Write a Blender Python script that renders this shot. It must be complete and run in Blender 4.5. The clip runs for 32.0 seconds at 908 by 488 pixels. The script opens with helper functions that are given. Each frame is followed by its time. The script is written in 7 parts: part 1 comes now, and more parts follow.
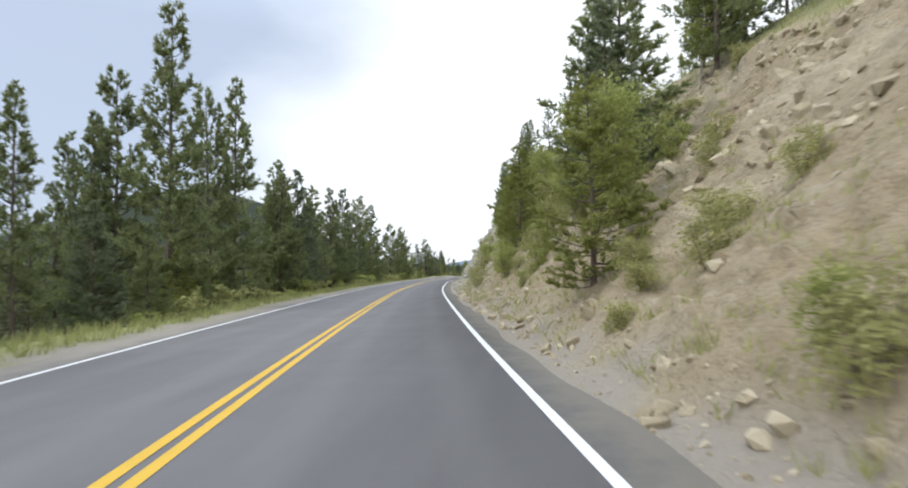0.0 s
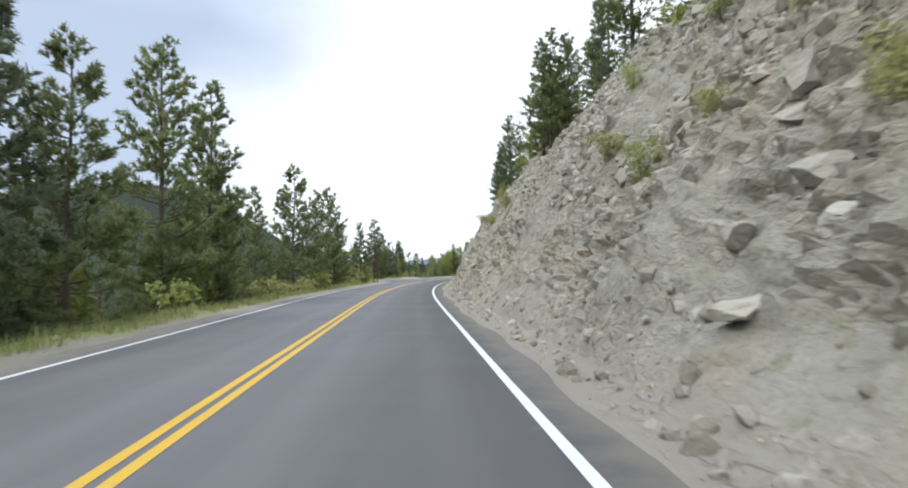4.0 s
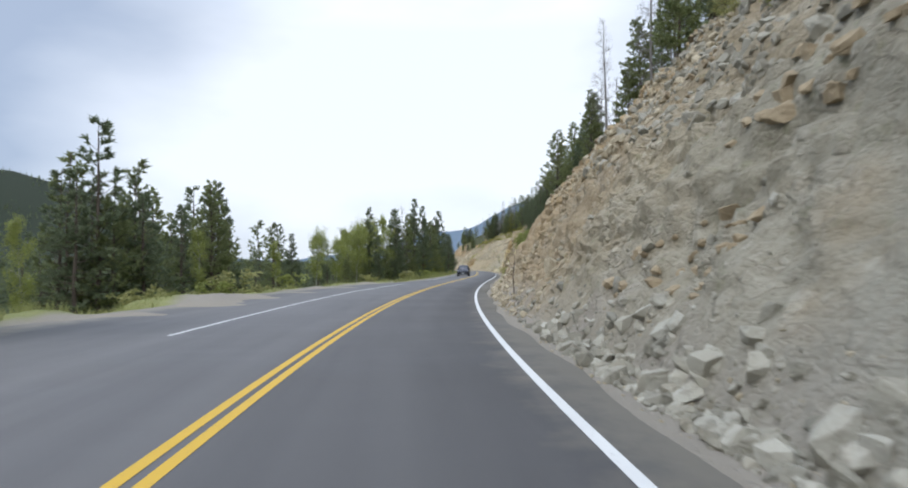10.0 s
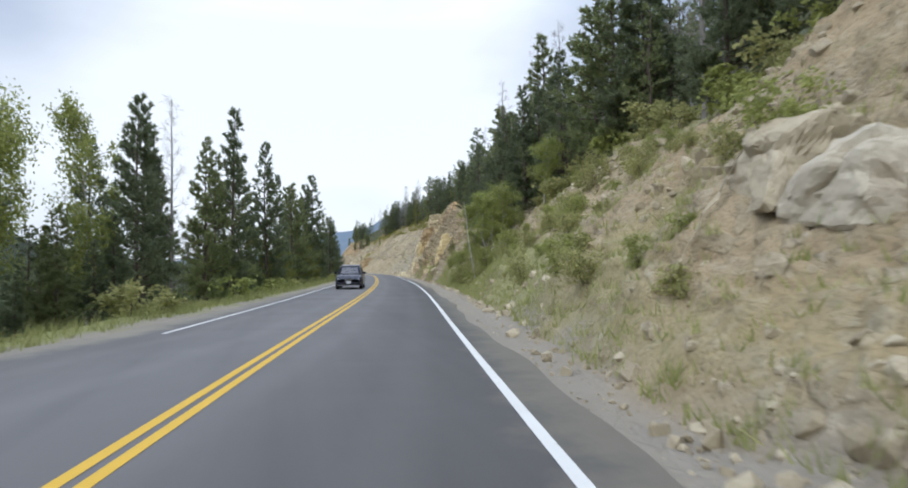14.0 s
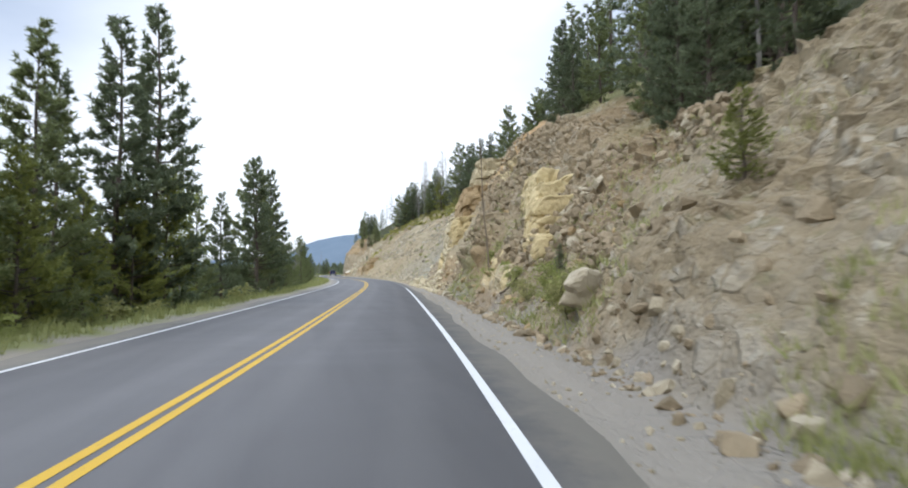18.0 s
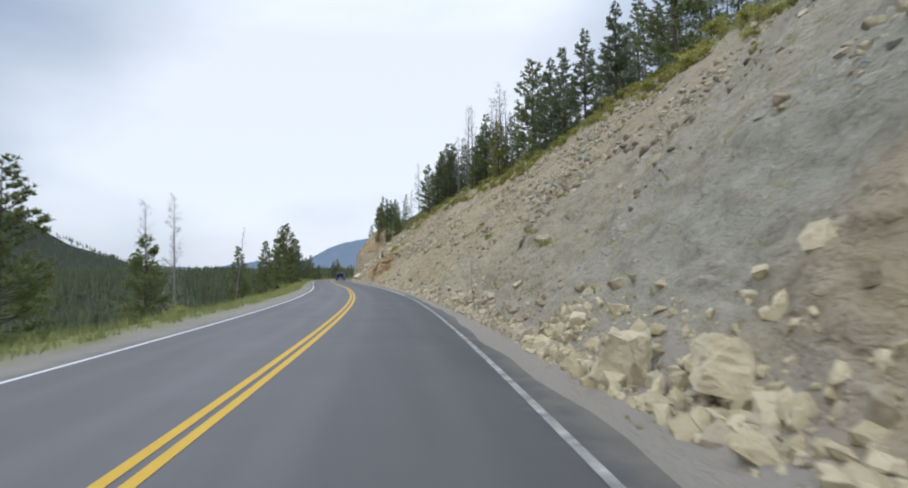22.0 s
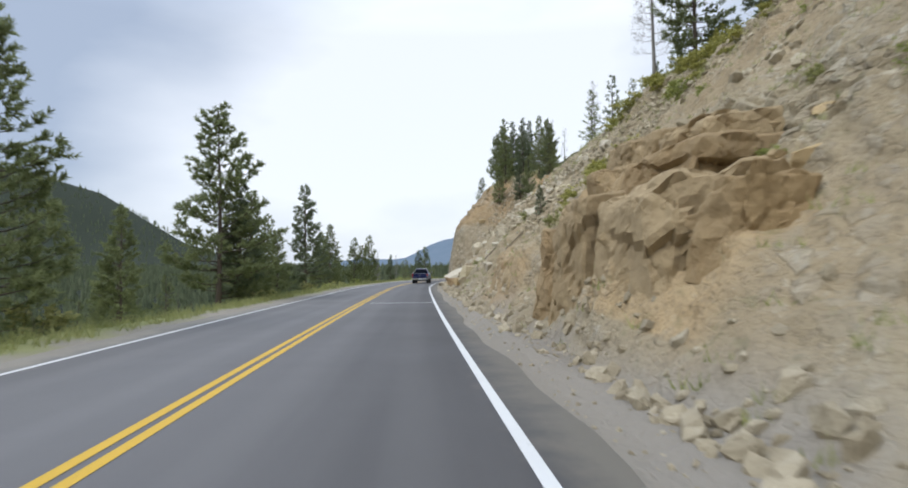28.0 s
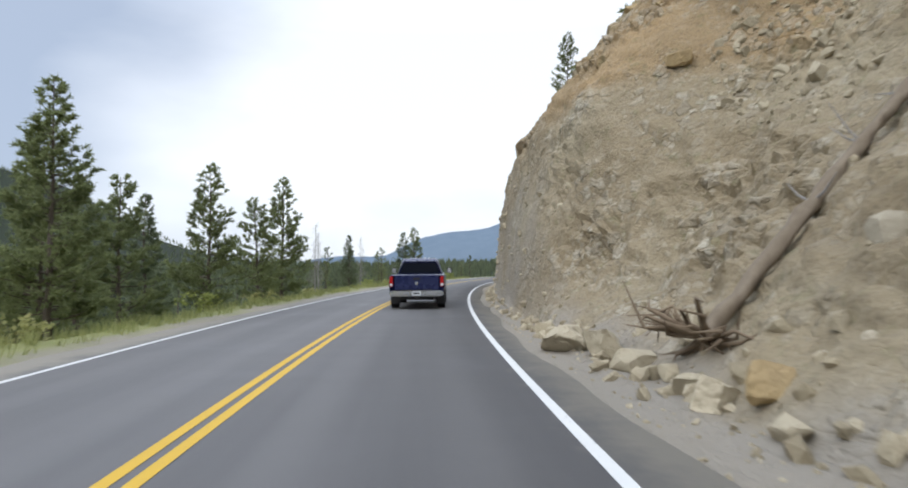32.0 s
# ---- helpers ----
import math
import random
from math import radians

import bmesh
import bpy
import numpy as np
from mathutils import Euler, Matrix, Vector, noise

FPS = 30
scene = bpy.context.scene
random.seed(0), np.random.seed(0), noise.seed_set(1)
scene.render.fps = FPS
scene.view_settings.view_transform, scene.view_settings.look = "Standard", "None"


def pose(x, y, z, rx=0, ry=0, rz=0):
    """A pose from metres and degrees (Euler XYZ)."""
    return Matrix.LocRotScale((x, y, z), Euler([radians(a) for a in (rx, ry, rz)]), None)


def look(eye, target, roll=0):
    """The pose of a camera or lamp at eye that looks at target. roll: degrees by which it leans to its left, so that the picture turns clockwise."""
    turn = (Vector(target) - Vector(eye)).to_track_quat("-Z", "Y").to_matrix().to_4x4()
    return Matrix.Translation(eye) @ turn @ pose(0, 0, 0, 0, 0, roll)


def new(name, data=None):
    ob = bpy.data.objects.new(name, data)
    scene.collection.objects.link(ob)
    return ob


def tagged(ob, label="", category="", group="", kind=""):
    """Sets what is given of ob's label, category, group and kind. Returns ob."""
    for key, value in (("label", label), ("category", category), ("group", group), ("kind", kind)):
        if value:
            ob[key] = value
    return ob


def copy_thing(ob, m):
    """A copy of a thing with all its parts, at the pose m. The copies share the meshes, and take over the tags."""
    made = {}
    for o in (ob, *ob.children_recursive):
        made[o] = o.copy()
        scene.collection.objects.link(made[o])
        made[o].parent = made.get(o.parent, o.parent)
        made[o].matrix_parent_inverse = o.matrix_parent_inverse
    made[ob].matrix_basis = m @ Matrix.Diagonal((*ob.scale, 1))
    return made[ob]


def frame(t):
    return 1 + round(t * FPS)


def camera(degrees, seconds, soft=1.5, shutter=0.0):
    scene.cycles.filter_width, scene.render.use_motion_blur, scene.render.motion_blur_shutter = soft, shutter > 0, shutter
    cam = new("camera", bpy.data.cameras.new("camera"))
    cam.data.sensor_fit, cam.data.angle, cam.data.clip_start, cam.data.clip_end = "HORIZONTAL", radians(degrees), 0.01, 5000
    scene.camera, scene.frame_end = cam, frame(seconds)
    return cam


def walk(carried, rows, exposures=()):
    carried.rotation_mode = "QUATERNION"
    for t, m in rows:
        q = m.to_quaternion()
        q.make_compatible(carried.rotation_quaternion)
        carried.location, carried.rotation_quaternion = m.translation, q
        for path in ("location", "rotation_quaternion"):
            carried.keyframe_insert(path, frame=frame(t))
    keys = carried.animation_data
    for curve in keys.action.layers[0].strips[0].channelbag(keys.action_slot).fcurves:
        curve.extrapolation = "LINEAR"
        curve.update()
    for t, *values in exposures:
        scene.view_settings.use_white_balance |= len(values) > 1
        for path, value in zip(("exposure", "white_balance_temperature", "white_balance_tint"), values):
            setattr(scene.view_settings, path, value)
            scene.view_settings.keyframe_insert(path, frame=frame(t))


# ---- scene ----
# ---------------------------------------------------------------- camera
cam = camera(71.2, 32.0, soft=1.9, shutter=0.17)
# seconds, x, y, turn, tilt
PATH = [
    (0.0, 0.00, 0.00, 7.98, 2.49), (0.5, -1.52, 7.24, 7.26, 2.55), (1.0, -2.97, 14.50, 6.81, 2.40),
    (1.5, -4.34, 21.77, 6.04, 2.78), (2.0, -5.67, 29.05, 6.10, 2.38), (2.5, -6.98, 36.33, 5.88, 2.32),
    (3.0, -8.23, 43.61, 5.10, 2.65), (3.5, -9.40, 50.91, 4.57, 2.39), (4.0, -10.48, 58.25, 3.69, 2.39),
    (4.5, -11.49, 65.63, 3.34, 2.39), (5.0, -12.48, 73.04, 3.44, 2.39), (5.5, -13.50, 80.46, 3.74, 2.51),
    (6.0, -14.51, 87.86, 3.25, 2.46), (6.5, -15.42, 95.19, 2.42, 2.31), (7.0, -16.20, 102.48, 1.27, 2.51),
    (7.5, -16.83, 109.77, 0.13, 2.25), (8.0, -17.33, 117.10, -0.75, 2.40), (8.5, -17.72, 124.38, -1.68, 2.11),
    (9.0, -17.99, 131.52, -2.44, 2.54), (9.5, -18.17, 138.48, -3.20, 2.32), (10.0, -18.16, 145.30, -5.46, 2.07),
    (10.5, -17.92, 152.06, -7.11, 2.21), (11.0, -17.49, 158.77, -8.76, 2.07), (11.5, -16.87, 165.46, -10.23, 2.01),
    (12.0, -16.10, 172.11, -11.53, 2.16), (12.5, -15.19, 178.63, -12.76, 1.92), (13.0, -14.20, 184.91, -13.82, 2.17),
    (13.5, -13.15, 190.91, -14.40, 2.13), (14.0, -12.07, 196.77, -15.06, 2.11), (14.5, -10.95, 202.67, -14.95, 2.30),
    (15.0, -9.78, 208.72, -15.43, 2.39), (15.5, -8.54, 214.94, -15.63, 2.39), (16.0, -7.25, 221.35, -15.52, 2.39),
    (16.5, -5.97, 227.95, -14.95, 2.18), (17.0, -4.73, 234.71, -14.39, 2.50), (17.5, -3.53, 241.56, -13.92, 2.55),
    (18.0, -2.40, 248.39, -13.35, 2.37), (18.5, -1.37, 255.08, -12.64, 2.42), (19.0, -0.45, 261.57, -12.03, 2.49),
    (19.5, 0.37, 267.90, -11.24, 2.64), (20.0, 1.15, 274.21, -11.44, 2.47), (20.5, 1.96, 280.61, -11.39, 2.39),
    (21.0, 2.77, 287.18, -11.16, 2.44), (21.5, 3.59, 293.92, -11.24, 2.29), (22.0, 4.43, 300.82, -11.10, 2.67),
    (22.5, 5.25, 307.81, -10.87, 2.82), (23.0, 6.03, 314.79, -10.39, 2.68), (23.5, 6.73, 321.67, -9.76, 2.55),
    (24.0, 7.34, 328.43, -8.93, 2.48), (24.5, 7.82, 335.15, -7.82, 2.40), (25.0, 8.18, 341.86, -6.71, 2.43),
    (25.5, 8.41, 348.60, -5.71, 2.24), (26.0, 8.56, 355.41, -5.29, 2.39), (26.5, 8.64, 362.32, -4.62, 2.39),
    (27.0, 8.62, 369.37, -3.63, 2.39), (27.5, 8.48, 376.54, -2.61, 2.41), (28.0, 8.24, 383.80, -2.09, 2.49),
    (28.5, 7.98, 391.06, -2.20, 2.40), (29.0, 7.73, 398.27, -2.35, 2.38), (29.5, 7.51, 405.39, -2.68, 2.51),
    (30.0, 7.33, 412.34, -2.79, 2.47), (30.5, 7.15, 419.10, -2.73, 2.46), (31.0, 6.98, 425.69, -2.75, 2.39),
    (31.5, 6.82, 432.10, -3.02, 2.29), (32.0, 6.73, 438.37, -3.78, 2.25),
]
walk(cam, [(t, pose(x, y, 1.42, 90 + tilt, 0, turn) @ pose(0, 0, 0, 0, 0, -0.52)) for t, x, y, turn, tilt in PATH],
     exposures=[(0.0, 0.48, 6380, 10), (3.0, 0.5, 6280, 10), (6.0, 0.47, 6190, 10), (12.0, 0.1, 6030, 10), (17.5, 0.42, 6050, 10), (19.2, 0.32, 6080, 10), (20.7, 0.16, 6080, 10), (23.5, -0.06, 5980, 10), (26.0, -0.01, 6080, 10), (29.0, 0.2, 6180, 10), (32.0, 0.26, 6210, 10)])

# ---------------------------------------------------------------- sky and sun
SUN_TURN, SUN_HIGH = 118.0, 44.0


def build_world():
    world = bpy.data.worlds.new("overcast_sky")
    scene.world = world
    world.use_nodes = True
    n, k = world.node_tree.nodes, world.node_tree.links
    n.clear()
    out = n.new("ShaderNodeOutputWorld")
    sky = n.new("ShaderNodeTexSky")
    sky.sky_type, sky.sun_disc = "NISHITA", False
    sky.sun_elevation, sky.sun_rotation = radians(SUN_HIGH), radians(-SUN_TURN)
    clear = n.new("ShaderNodeBackground")
    clear.inputs["Strength"].default_value = 0.15
    k.new(sky.outputs[0], clear.inputs[0])
    # thin cloud, brightest round the hidden sun low ahead
    coord = n.new("ShaderNodeTexCoord")
    squash = n.new("ShaderNodeMapping")
    squash.inputs["Scale"].default_value = (1.0, 1.0, 2.4)
    k.new(coord.outputs["Generated"], squash.inputs[0])
    puff = n.new("ShaderNodeTexNoise")
    puff.inputs["Scale"].default_value, puff.inputs["Detail"].default_value = 2.2, 5
    puff.inputs["Roughness"].default_value = 0.45
    k.new(squash.outputs[0], puff.inputs["Vector"])
    glow = n.new("ShaderNodeVectorMath")
    glow.operation = "DOT_PRODUCT"
    glow.inputs[1].default_value = Vector((0.05, 1.0, 0.12)).normalized()
    k.new(coord.outputs["Generated"], glow.inputs[0])
    spread = n.new("ShaderNodeMapRange")
    for i, q in ((1, 0.80), (2, 0.995), (3, -0.22), (4, 0.38)):
        spread.inputs[i].default_value = q
    k.new(glow.outputs["Value"], spread.inputs[0])
    behind = n.new("ShaderNodeMapRange")
    for i, q in ((1, 0.45), (2, -0.35), (3, 0.0), (4, 0.50)):
        behind.inputs[i].default_value = q
    k.new(glow.outputs["Value"], behind.inputs[0])
    cover = n.new("ShaderNodeMath")
    k.new(spread.outputs[0], cover.inputs[0])
    k.new(behind.outputs[0], cover.inputs[1])
    both = n.new("ShaderNodeMath")
    k.new(puff.outputs[0], both.inputs[0])
    k.new(cover.outputs[0], both.inputs[1])
    ramp = n.new("ShaderNodeValToRGB")
    ramp.color_ramp.elements[0].position, ramp.color_ramp.elements[1].position = 0.34, 0.82
    ramp.color_ramp.elements[0].color, ramp.color_ramp.elements[1].color = (0.42, 0.48, 0.585, 1), (0.92, 0.94, 0.97, 1)
    k.new(both.outputs[0], ramp.inputs[0])
    cloud = n.new("ShaderNodeBackground")
    k.new(ramp.outputs[0], cloud.inputs[0])
    # an overcast sky is brighter towards the zenith
    split = n.new("ShaderNodeSeparateXYZ")
    k.new(coord.outputs["Generated"], split.inputs[0])
    zenith = n.new("ShaderNodeMapRange")
    for i, q in ((1, 0.35), (2, 0.95), (3, 1.0), (4, 2.9)):
        zenith.inputs[i].default_value = q
    k.new(split.outputs[2], zenith.inputs[0])
    k.new(zenith.outputs[0], cloud.inputs["Strength"])
    mix = n.new("ShaderNodeMixShader")
    mix.inputs[0].default_value = 0.9
    k.new(clear.outputs[0], mix.inputs[1])
    k.new(cloud.outputs[0], mix.inputs[2])
    k.new(mix.outputs[0], out.inputs[0])
    sun = new("sun", bpy.data.lights.new("sun", "SUN"))
    sun.data.energy, sun.data.angle, sun.data.color = 0.8, radians(30), (1.0, 0.95, 0.88)
    a, e = radians(SUN_TURN), radians(SUN_HIGH)
    sun.matrix_world = look((-math.sin(a) * math.cos(e) * 100, math.cos(a) * math.cos(e) * 100, math.sin(e) * 100), (0, 0, 0))


build_world()


# ---------------------------------------------------------------- materials
class Nodes:
    """A small builder for node materials."""

    def __init__(self, name, rough=0.9, metal=0.0, spec=0.3):
        self.m = bpy.data.materials.new(name)
        self.m.use_nodes = True
        self.t = self.m.node_tree
        self.b = self.t.nodes["Principled BSDF"]
        self.b.inputs["Roughness"].default_value = rough
        self.b.inputs["Metallic"].default_value = metal
        self.b.inputs["Specular IOR Level"].default_value = spec
        self.pos = self.t.nodes.new("ShaderNodeNewGeometry").outputs["Position"]

    def put(self, value, socket):
        if isinstance(value, bpy.types.NodeSocket):
            self.t.links.new(value, socket)
        else:
            socket.default_value = (*value, 1) if isinstance(value, tuple) and len(value) == 3 and socket.type == "RGBA" else value

    def noise(self, scale, detail=5, rough=0.6, stretch=None, where=None):
        v = where or self.pos
        if stretch:
            mp = self.t.nodes.new("ShaderNodeMapping")
            mp.inputs["Scale"].default_value = stretch
            self.t.links.new(v, mp.inputs[0])
            v = mp.outputs[0]
        x = self.t.nodes.new("ShaderNodeTexNoise")
        x.inputs["Scale"].default_value, x.inputs["Detail"].default_value, x.inputs["Roughness"].default_value = scale, detail, rough
        self.t.links.new(v, x.inputs["Vector"])
        return x.outputs[0]

    def warped(self, scale, amount):
        x = self.t.nodes.new("ShaderNodeTexNoise")
        x.inputs["Scale"].default_value, x.inputs["Detail"].default_value = scale, 4
        self.t.links.new(self.pos, x.inputs["Vector"])
        y = self.t.nodes.new("ShaderNodeVectorMath")
        y.operation = "MULTIPLY_ADD"
        self.t.links.new(x.outputs["Color"], y.inputs[0])
        y.inputs[1].default_value = (amount,) * 3
        self.t.links.new(self.pos, y.inputs[2])
        return y.outputs[0]

    def cells(self, scale, feature="DISTANCE_TO_EDGE", where=None):
        x = self.t.nodes.new("ShaderNodeTexVoronoi")
        x.feature = feature
        x.inputs["Scale"].default_value = scale
        self.t.links.new(where or self.pos, x.inputs["Vector"])
        return x.outputs[0]

    def clasts(self, scale, where=None):
        """A random tone for each broken piece, and how far inside the piece a point lies."""
        tone = self.t.nodes.new("ShaderNodeTexVoronoi")
        tone.inputs["Scale"].default_value = scale
        self.t.links.new(where or self.pos, tone.inputs["Vector"])
        split = self.t.nodes.new("ShaderNodeSeparateColor")
        self.t.links.new(tone.outputs["Color"], split.inputs[0])
        return split.outputs[0], split.outputs[1], self.cells(scale, where=where)

    def ramp(self, value, lo, hi, a=0.0, b=1.0):
        x = self.t.nodes.new("ShaderNodeMapRange")
        for i, q in ((0, value), (1, lo), (2, hi), (3, a), (4, b)):
            self.put(q, x.inputs[i])
        return x.outputs[0]

    def mix(self, f, a, b):
        x = self.t.nodes.new("ShaderNodeMix")
        x.data_type = "RGBA"
        self.put(f, x.inputs[0])
        self.put(a, x.inputs[6])
        self.put(b, x.inputs[7])
        return x.outputs[2]

    def math(self, op, a, b=0.0):
        x = self.t.nodes.new("ShaderNodeMath")
        x.operation = op
        self.put(a, x.inputs[0])
        self.put(b, x.inputs[1])
        return x.outputs[0]

    def attr(self, name):
        x = self.t.nodes.new("ShaderNodeAttribute")
        x.attribute_name = name
        return x.outputs["Fac"]

    def island(self):
        return self.t.nodes.new("ShaderNodeNewGeometry").outputs["Random Per Island"]

    def each(self):
        return self.t.nodes.new("ShaderNodeObjectInfo").outputs["Random"]

    def bump(self, height, strength=0.5, distance=0.02):
        x = self.t.nodes.new("ShaderNodeBump")
        x.inputs["Strength"].default_value, x.inputs["Distance"].default_value = strength, distance
        self.put(height, x.inputs["Height"])
        self.t.links.new(x.outputs[0], self.b.inputs["Normal"])

    def done(self, colour, rough=None):
        self.put(colour, self.b.inputs["Base Color"])
        if rough is not None:
            self.put(rough, self.b.inputs["Roughness"])
        return self.m


def plain(name, colour, rough=0.6, metal=0.0, vary=0.15, scale=6.0, spec=0.4):
    g = Nodes(name, rough, metal, spec)
    dark = tuple(c * (1 - vary) for c in colour)
    g.bump(g.noise(scale * 6, 3), 0.1, 0.005)
    return g.done(g.mix(g.noise(scale), dark, colour))


def mat_ground():
    g = Nodes("hillside_earth", 0.95, 0, 0.15)
    big, mid, fine = g.noise(0.12, 4), g.noise(0.9, 6), g.noise(9.0, 6, 0.7)
    stony = g.cells(7.5)
    soil = g.mix(mid, (0.255, 0.205, 0.125), (0.37, 0.305, 0.195))
    soil = g.mix(g.ramp(big, 0.4, 0.65), soil, (0.39, 0.33, 0.22))
    grey = g.mix(mid, (0.205, 0.20, 0.16), (0.35, 0.335, 0.275))
    grey = g.mix(g.ramp(g.noise(0.5, 5), 0.52, 0.7), grey, (0.29, 0.25, 0.18))
    ochre = g.mix(mid, (0.36, 0.225, 0.10), (0.50, 0.355, 0.185))
    rock = g.mix(g.attr("grey"), soil, grey)
    rock = g.mix(g.attr("ochre"), rock, ochre)
    brown = g.mix(mid, (0.195, 0.15, 0.09), (0.31, 0.245, 0.155))
    rock = g.mix(g.attr("brown"), rock, brown)
    fresh = g.mix(mid, (0.60, 0.47, 0.25), (0.80, 0.69, 0.43))
    rock = g.mix(g.attr("fresh"), rock, fresh)
    rock = g.mix(g.ramp(fine, 0.35, 0.5, 0.45, 0.0), rock, (0.15, 0.12, 0.085))
    rock = g.mix(g.ramp(fine, 0.62, 0.75, 0.0, 0.5), rock, (0.56, 0.52, 0.43))
    rock = g.mix(g.ramp(g.noise(2.6, 5), 0.58, 0.68, 0.0, 0.35), rock, (0.15, 0.16, 0.07))
    # broken pieces bedded in the soil, in patches
    bent = g.warped(5.0, 0.06)
    patchy = g.math("MULTIPLY", g.ramp(g.noise(0.45, 4), 0.42, 0.6, 0.1, 1.0), g.ramp(g.attr("rocky"), 0.2, 0.8, 0.35, 1.0))
    relief_of = []
    for size, share in ((2.6, 0.70), (6.5, 0.66)):
        tone, pick, inside = g.clasts(size, bent)
        here = g.math("MULTIPLY", g.ramp(g.math("ADD", pick, g.math("MULTIPLY", g.attr("rocky"), 0.16)), share, share + 0.04), g.ramp(inside, 0.04, 0.13))
        here = g.math("MULTIPLY", here, patchy)
        piece = g.mix(tone, (0.20, 0.175, 0.135), (0.60, 0.56, 0.46))
        piece = g.mix(0.45, piece, rock)
        rock = g.mix(g.math("MULTIPLY", here, 0.8), rock, piece)
        relief_of.append(g.math("MULTIPLY", here, 2.6 / size * 1.3))
    pits = g.noise(5.5, 4, 0.6)
    rock = g.mix(g.ramp(pits, 0.28, 0.40, 0.4, 0.0), rock, (0.10, 0.085, 0.06))
    gravel = g.mix(g.noise(22, 4, 0.8), (0.19, 0.175, 0.15), (0.33, 0.31, 0.27))
    gravel = g.mix(big, gravel, (0.31, 0.27, 0.215))
    grass = g.mix(mid, (0.16, 0.185, 0.062), (0.29, 0.29, 0.125))
    grass = g.mix(g.ramp(fine, 0.5, 0.7), grass, (0.26, 0.24, 0.13))
    # wooded ground is coloured near-black so it looks as shaded as its trees
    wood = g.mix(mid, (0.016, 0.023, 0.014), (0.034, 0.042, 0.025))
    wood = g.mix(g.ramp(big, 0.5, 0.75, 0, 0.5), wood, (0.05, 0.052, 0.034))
    col = g.mix(g.attr("cut"), grass, rock)
    col = g.mix(g.attr("gravel"), col, gravel)
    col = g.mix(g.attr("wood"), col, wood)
    lumps = g.math("ADD", g.math("MULTIPLY", g.noise(3.2, 5, 0.65), 1.6), g.math("MULTIPLY", g.noise(26, 4, 0.7), 0.25))
    proud = g.math("MULTIPLY", g.math("ADD", relief_of[0], relief_of[1]), g.attr("cut"))
    g.bump(g.math("ADD", proud, g.math("ADD", g.math("ADD", fine, lumps), g.ramp(stony, 0.0, 0.2, 0, 0.2))), 0.9, 0.06)
    return g.done(col)


def mat_road():
    g = Nodes("worn_asphalt", 0.82, 0, 0.3)
    grit, patch, streak = g.noise(70, 4, 0.8), g.noise(0.5, 5), g.noise(0.25, 4, 0.5, (6.0, 0.25, 1.0))
    across = g.attr("across")
    col = g.mix(grit, (0.096, 0.094, 0.094), (0.165, 0.160, 0.158))
    col = g.mix(g.ramp(patch, 0.4, 0.7, 0, 0.4), col, (0.152, 0.148, 0.145))
    col = g.mix(g.ramp(streak, 0.45, 0.7, 0, 0.35), col, (0.086, 0.085, 0.086))
    # wheel tracks and dust towards the edges
    track = g.math("COSINE", g.math("MULTIPLY", g.math("SUBTRACT", g.math("ABSOLUTE", across), 0.95), 4.1))
    col = g.mix(g.ramp(track, 0.3, 1.0, 0, 0.30), col, (0.176, 0.171, 0.167))
    dust = g.math("ADD", g.math("ABSOLUTE", across), g.math("MULTIPLY", g.noise(1.3, 5, 0.7), 1.3))
    col = g.mix(g.ramp(dust, 3.95, 4.55, 0, 0.85), col, (0.27, 0.245, 0.20))
    g.bump(grit, 0.35, 0.006)
    return g.done(col, g.ramp(patch, 0.3, 0.7, 0.72, 0.9))


def mat_paint(name, colour):
    g = Nodes(name, 0.7, 0, 0.3)
    worn = g.ramp(g.noise(14, 5, 0.75), 0.60, 0.72, 0, 0.6)
    g.bump(g.noise(60, 3), 0.2, 0.004)
    return g.done(g.mix(worn, g.mix(g.noise(1.2), tuple(c * 0.82 for c in colour), colour), (0.13, 0.13, 0.13)))


def mat_dusty():
    g = Nodes("dusty_line_paint", 0.9, 0, 0.2)
    worn = g.ramp(g.noise(3.0, 5, 0.7), 0.35, 0.6)
    return g.done(g.mix(worn, (0.40, 0.385, 0.35), (0.17, 0.165, 0.155)))


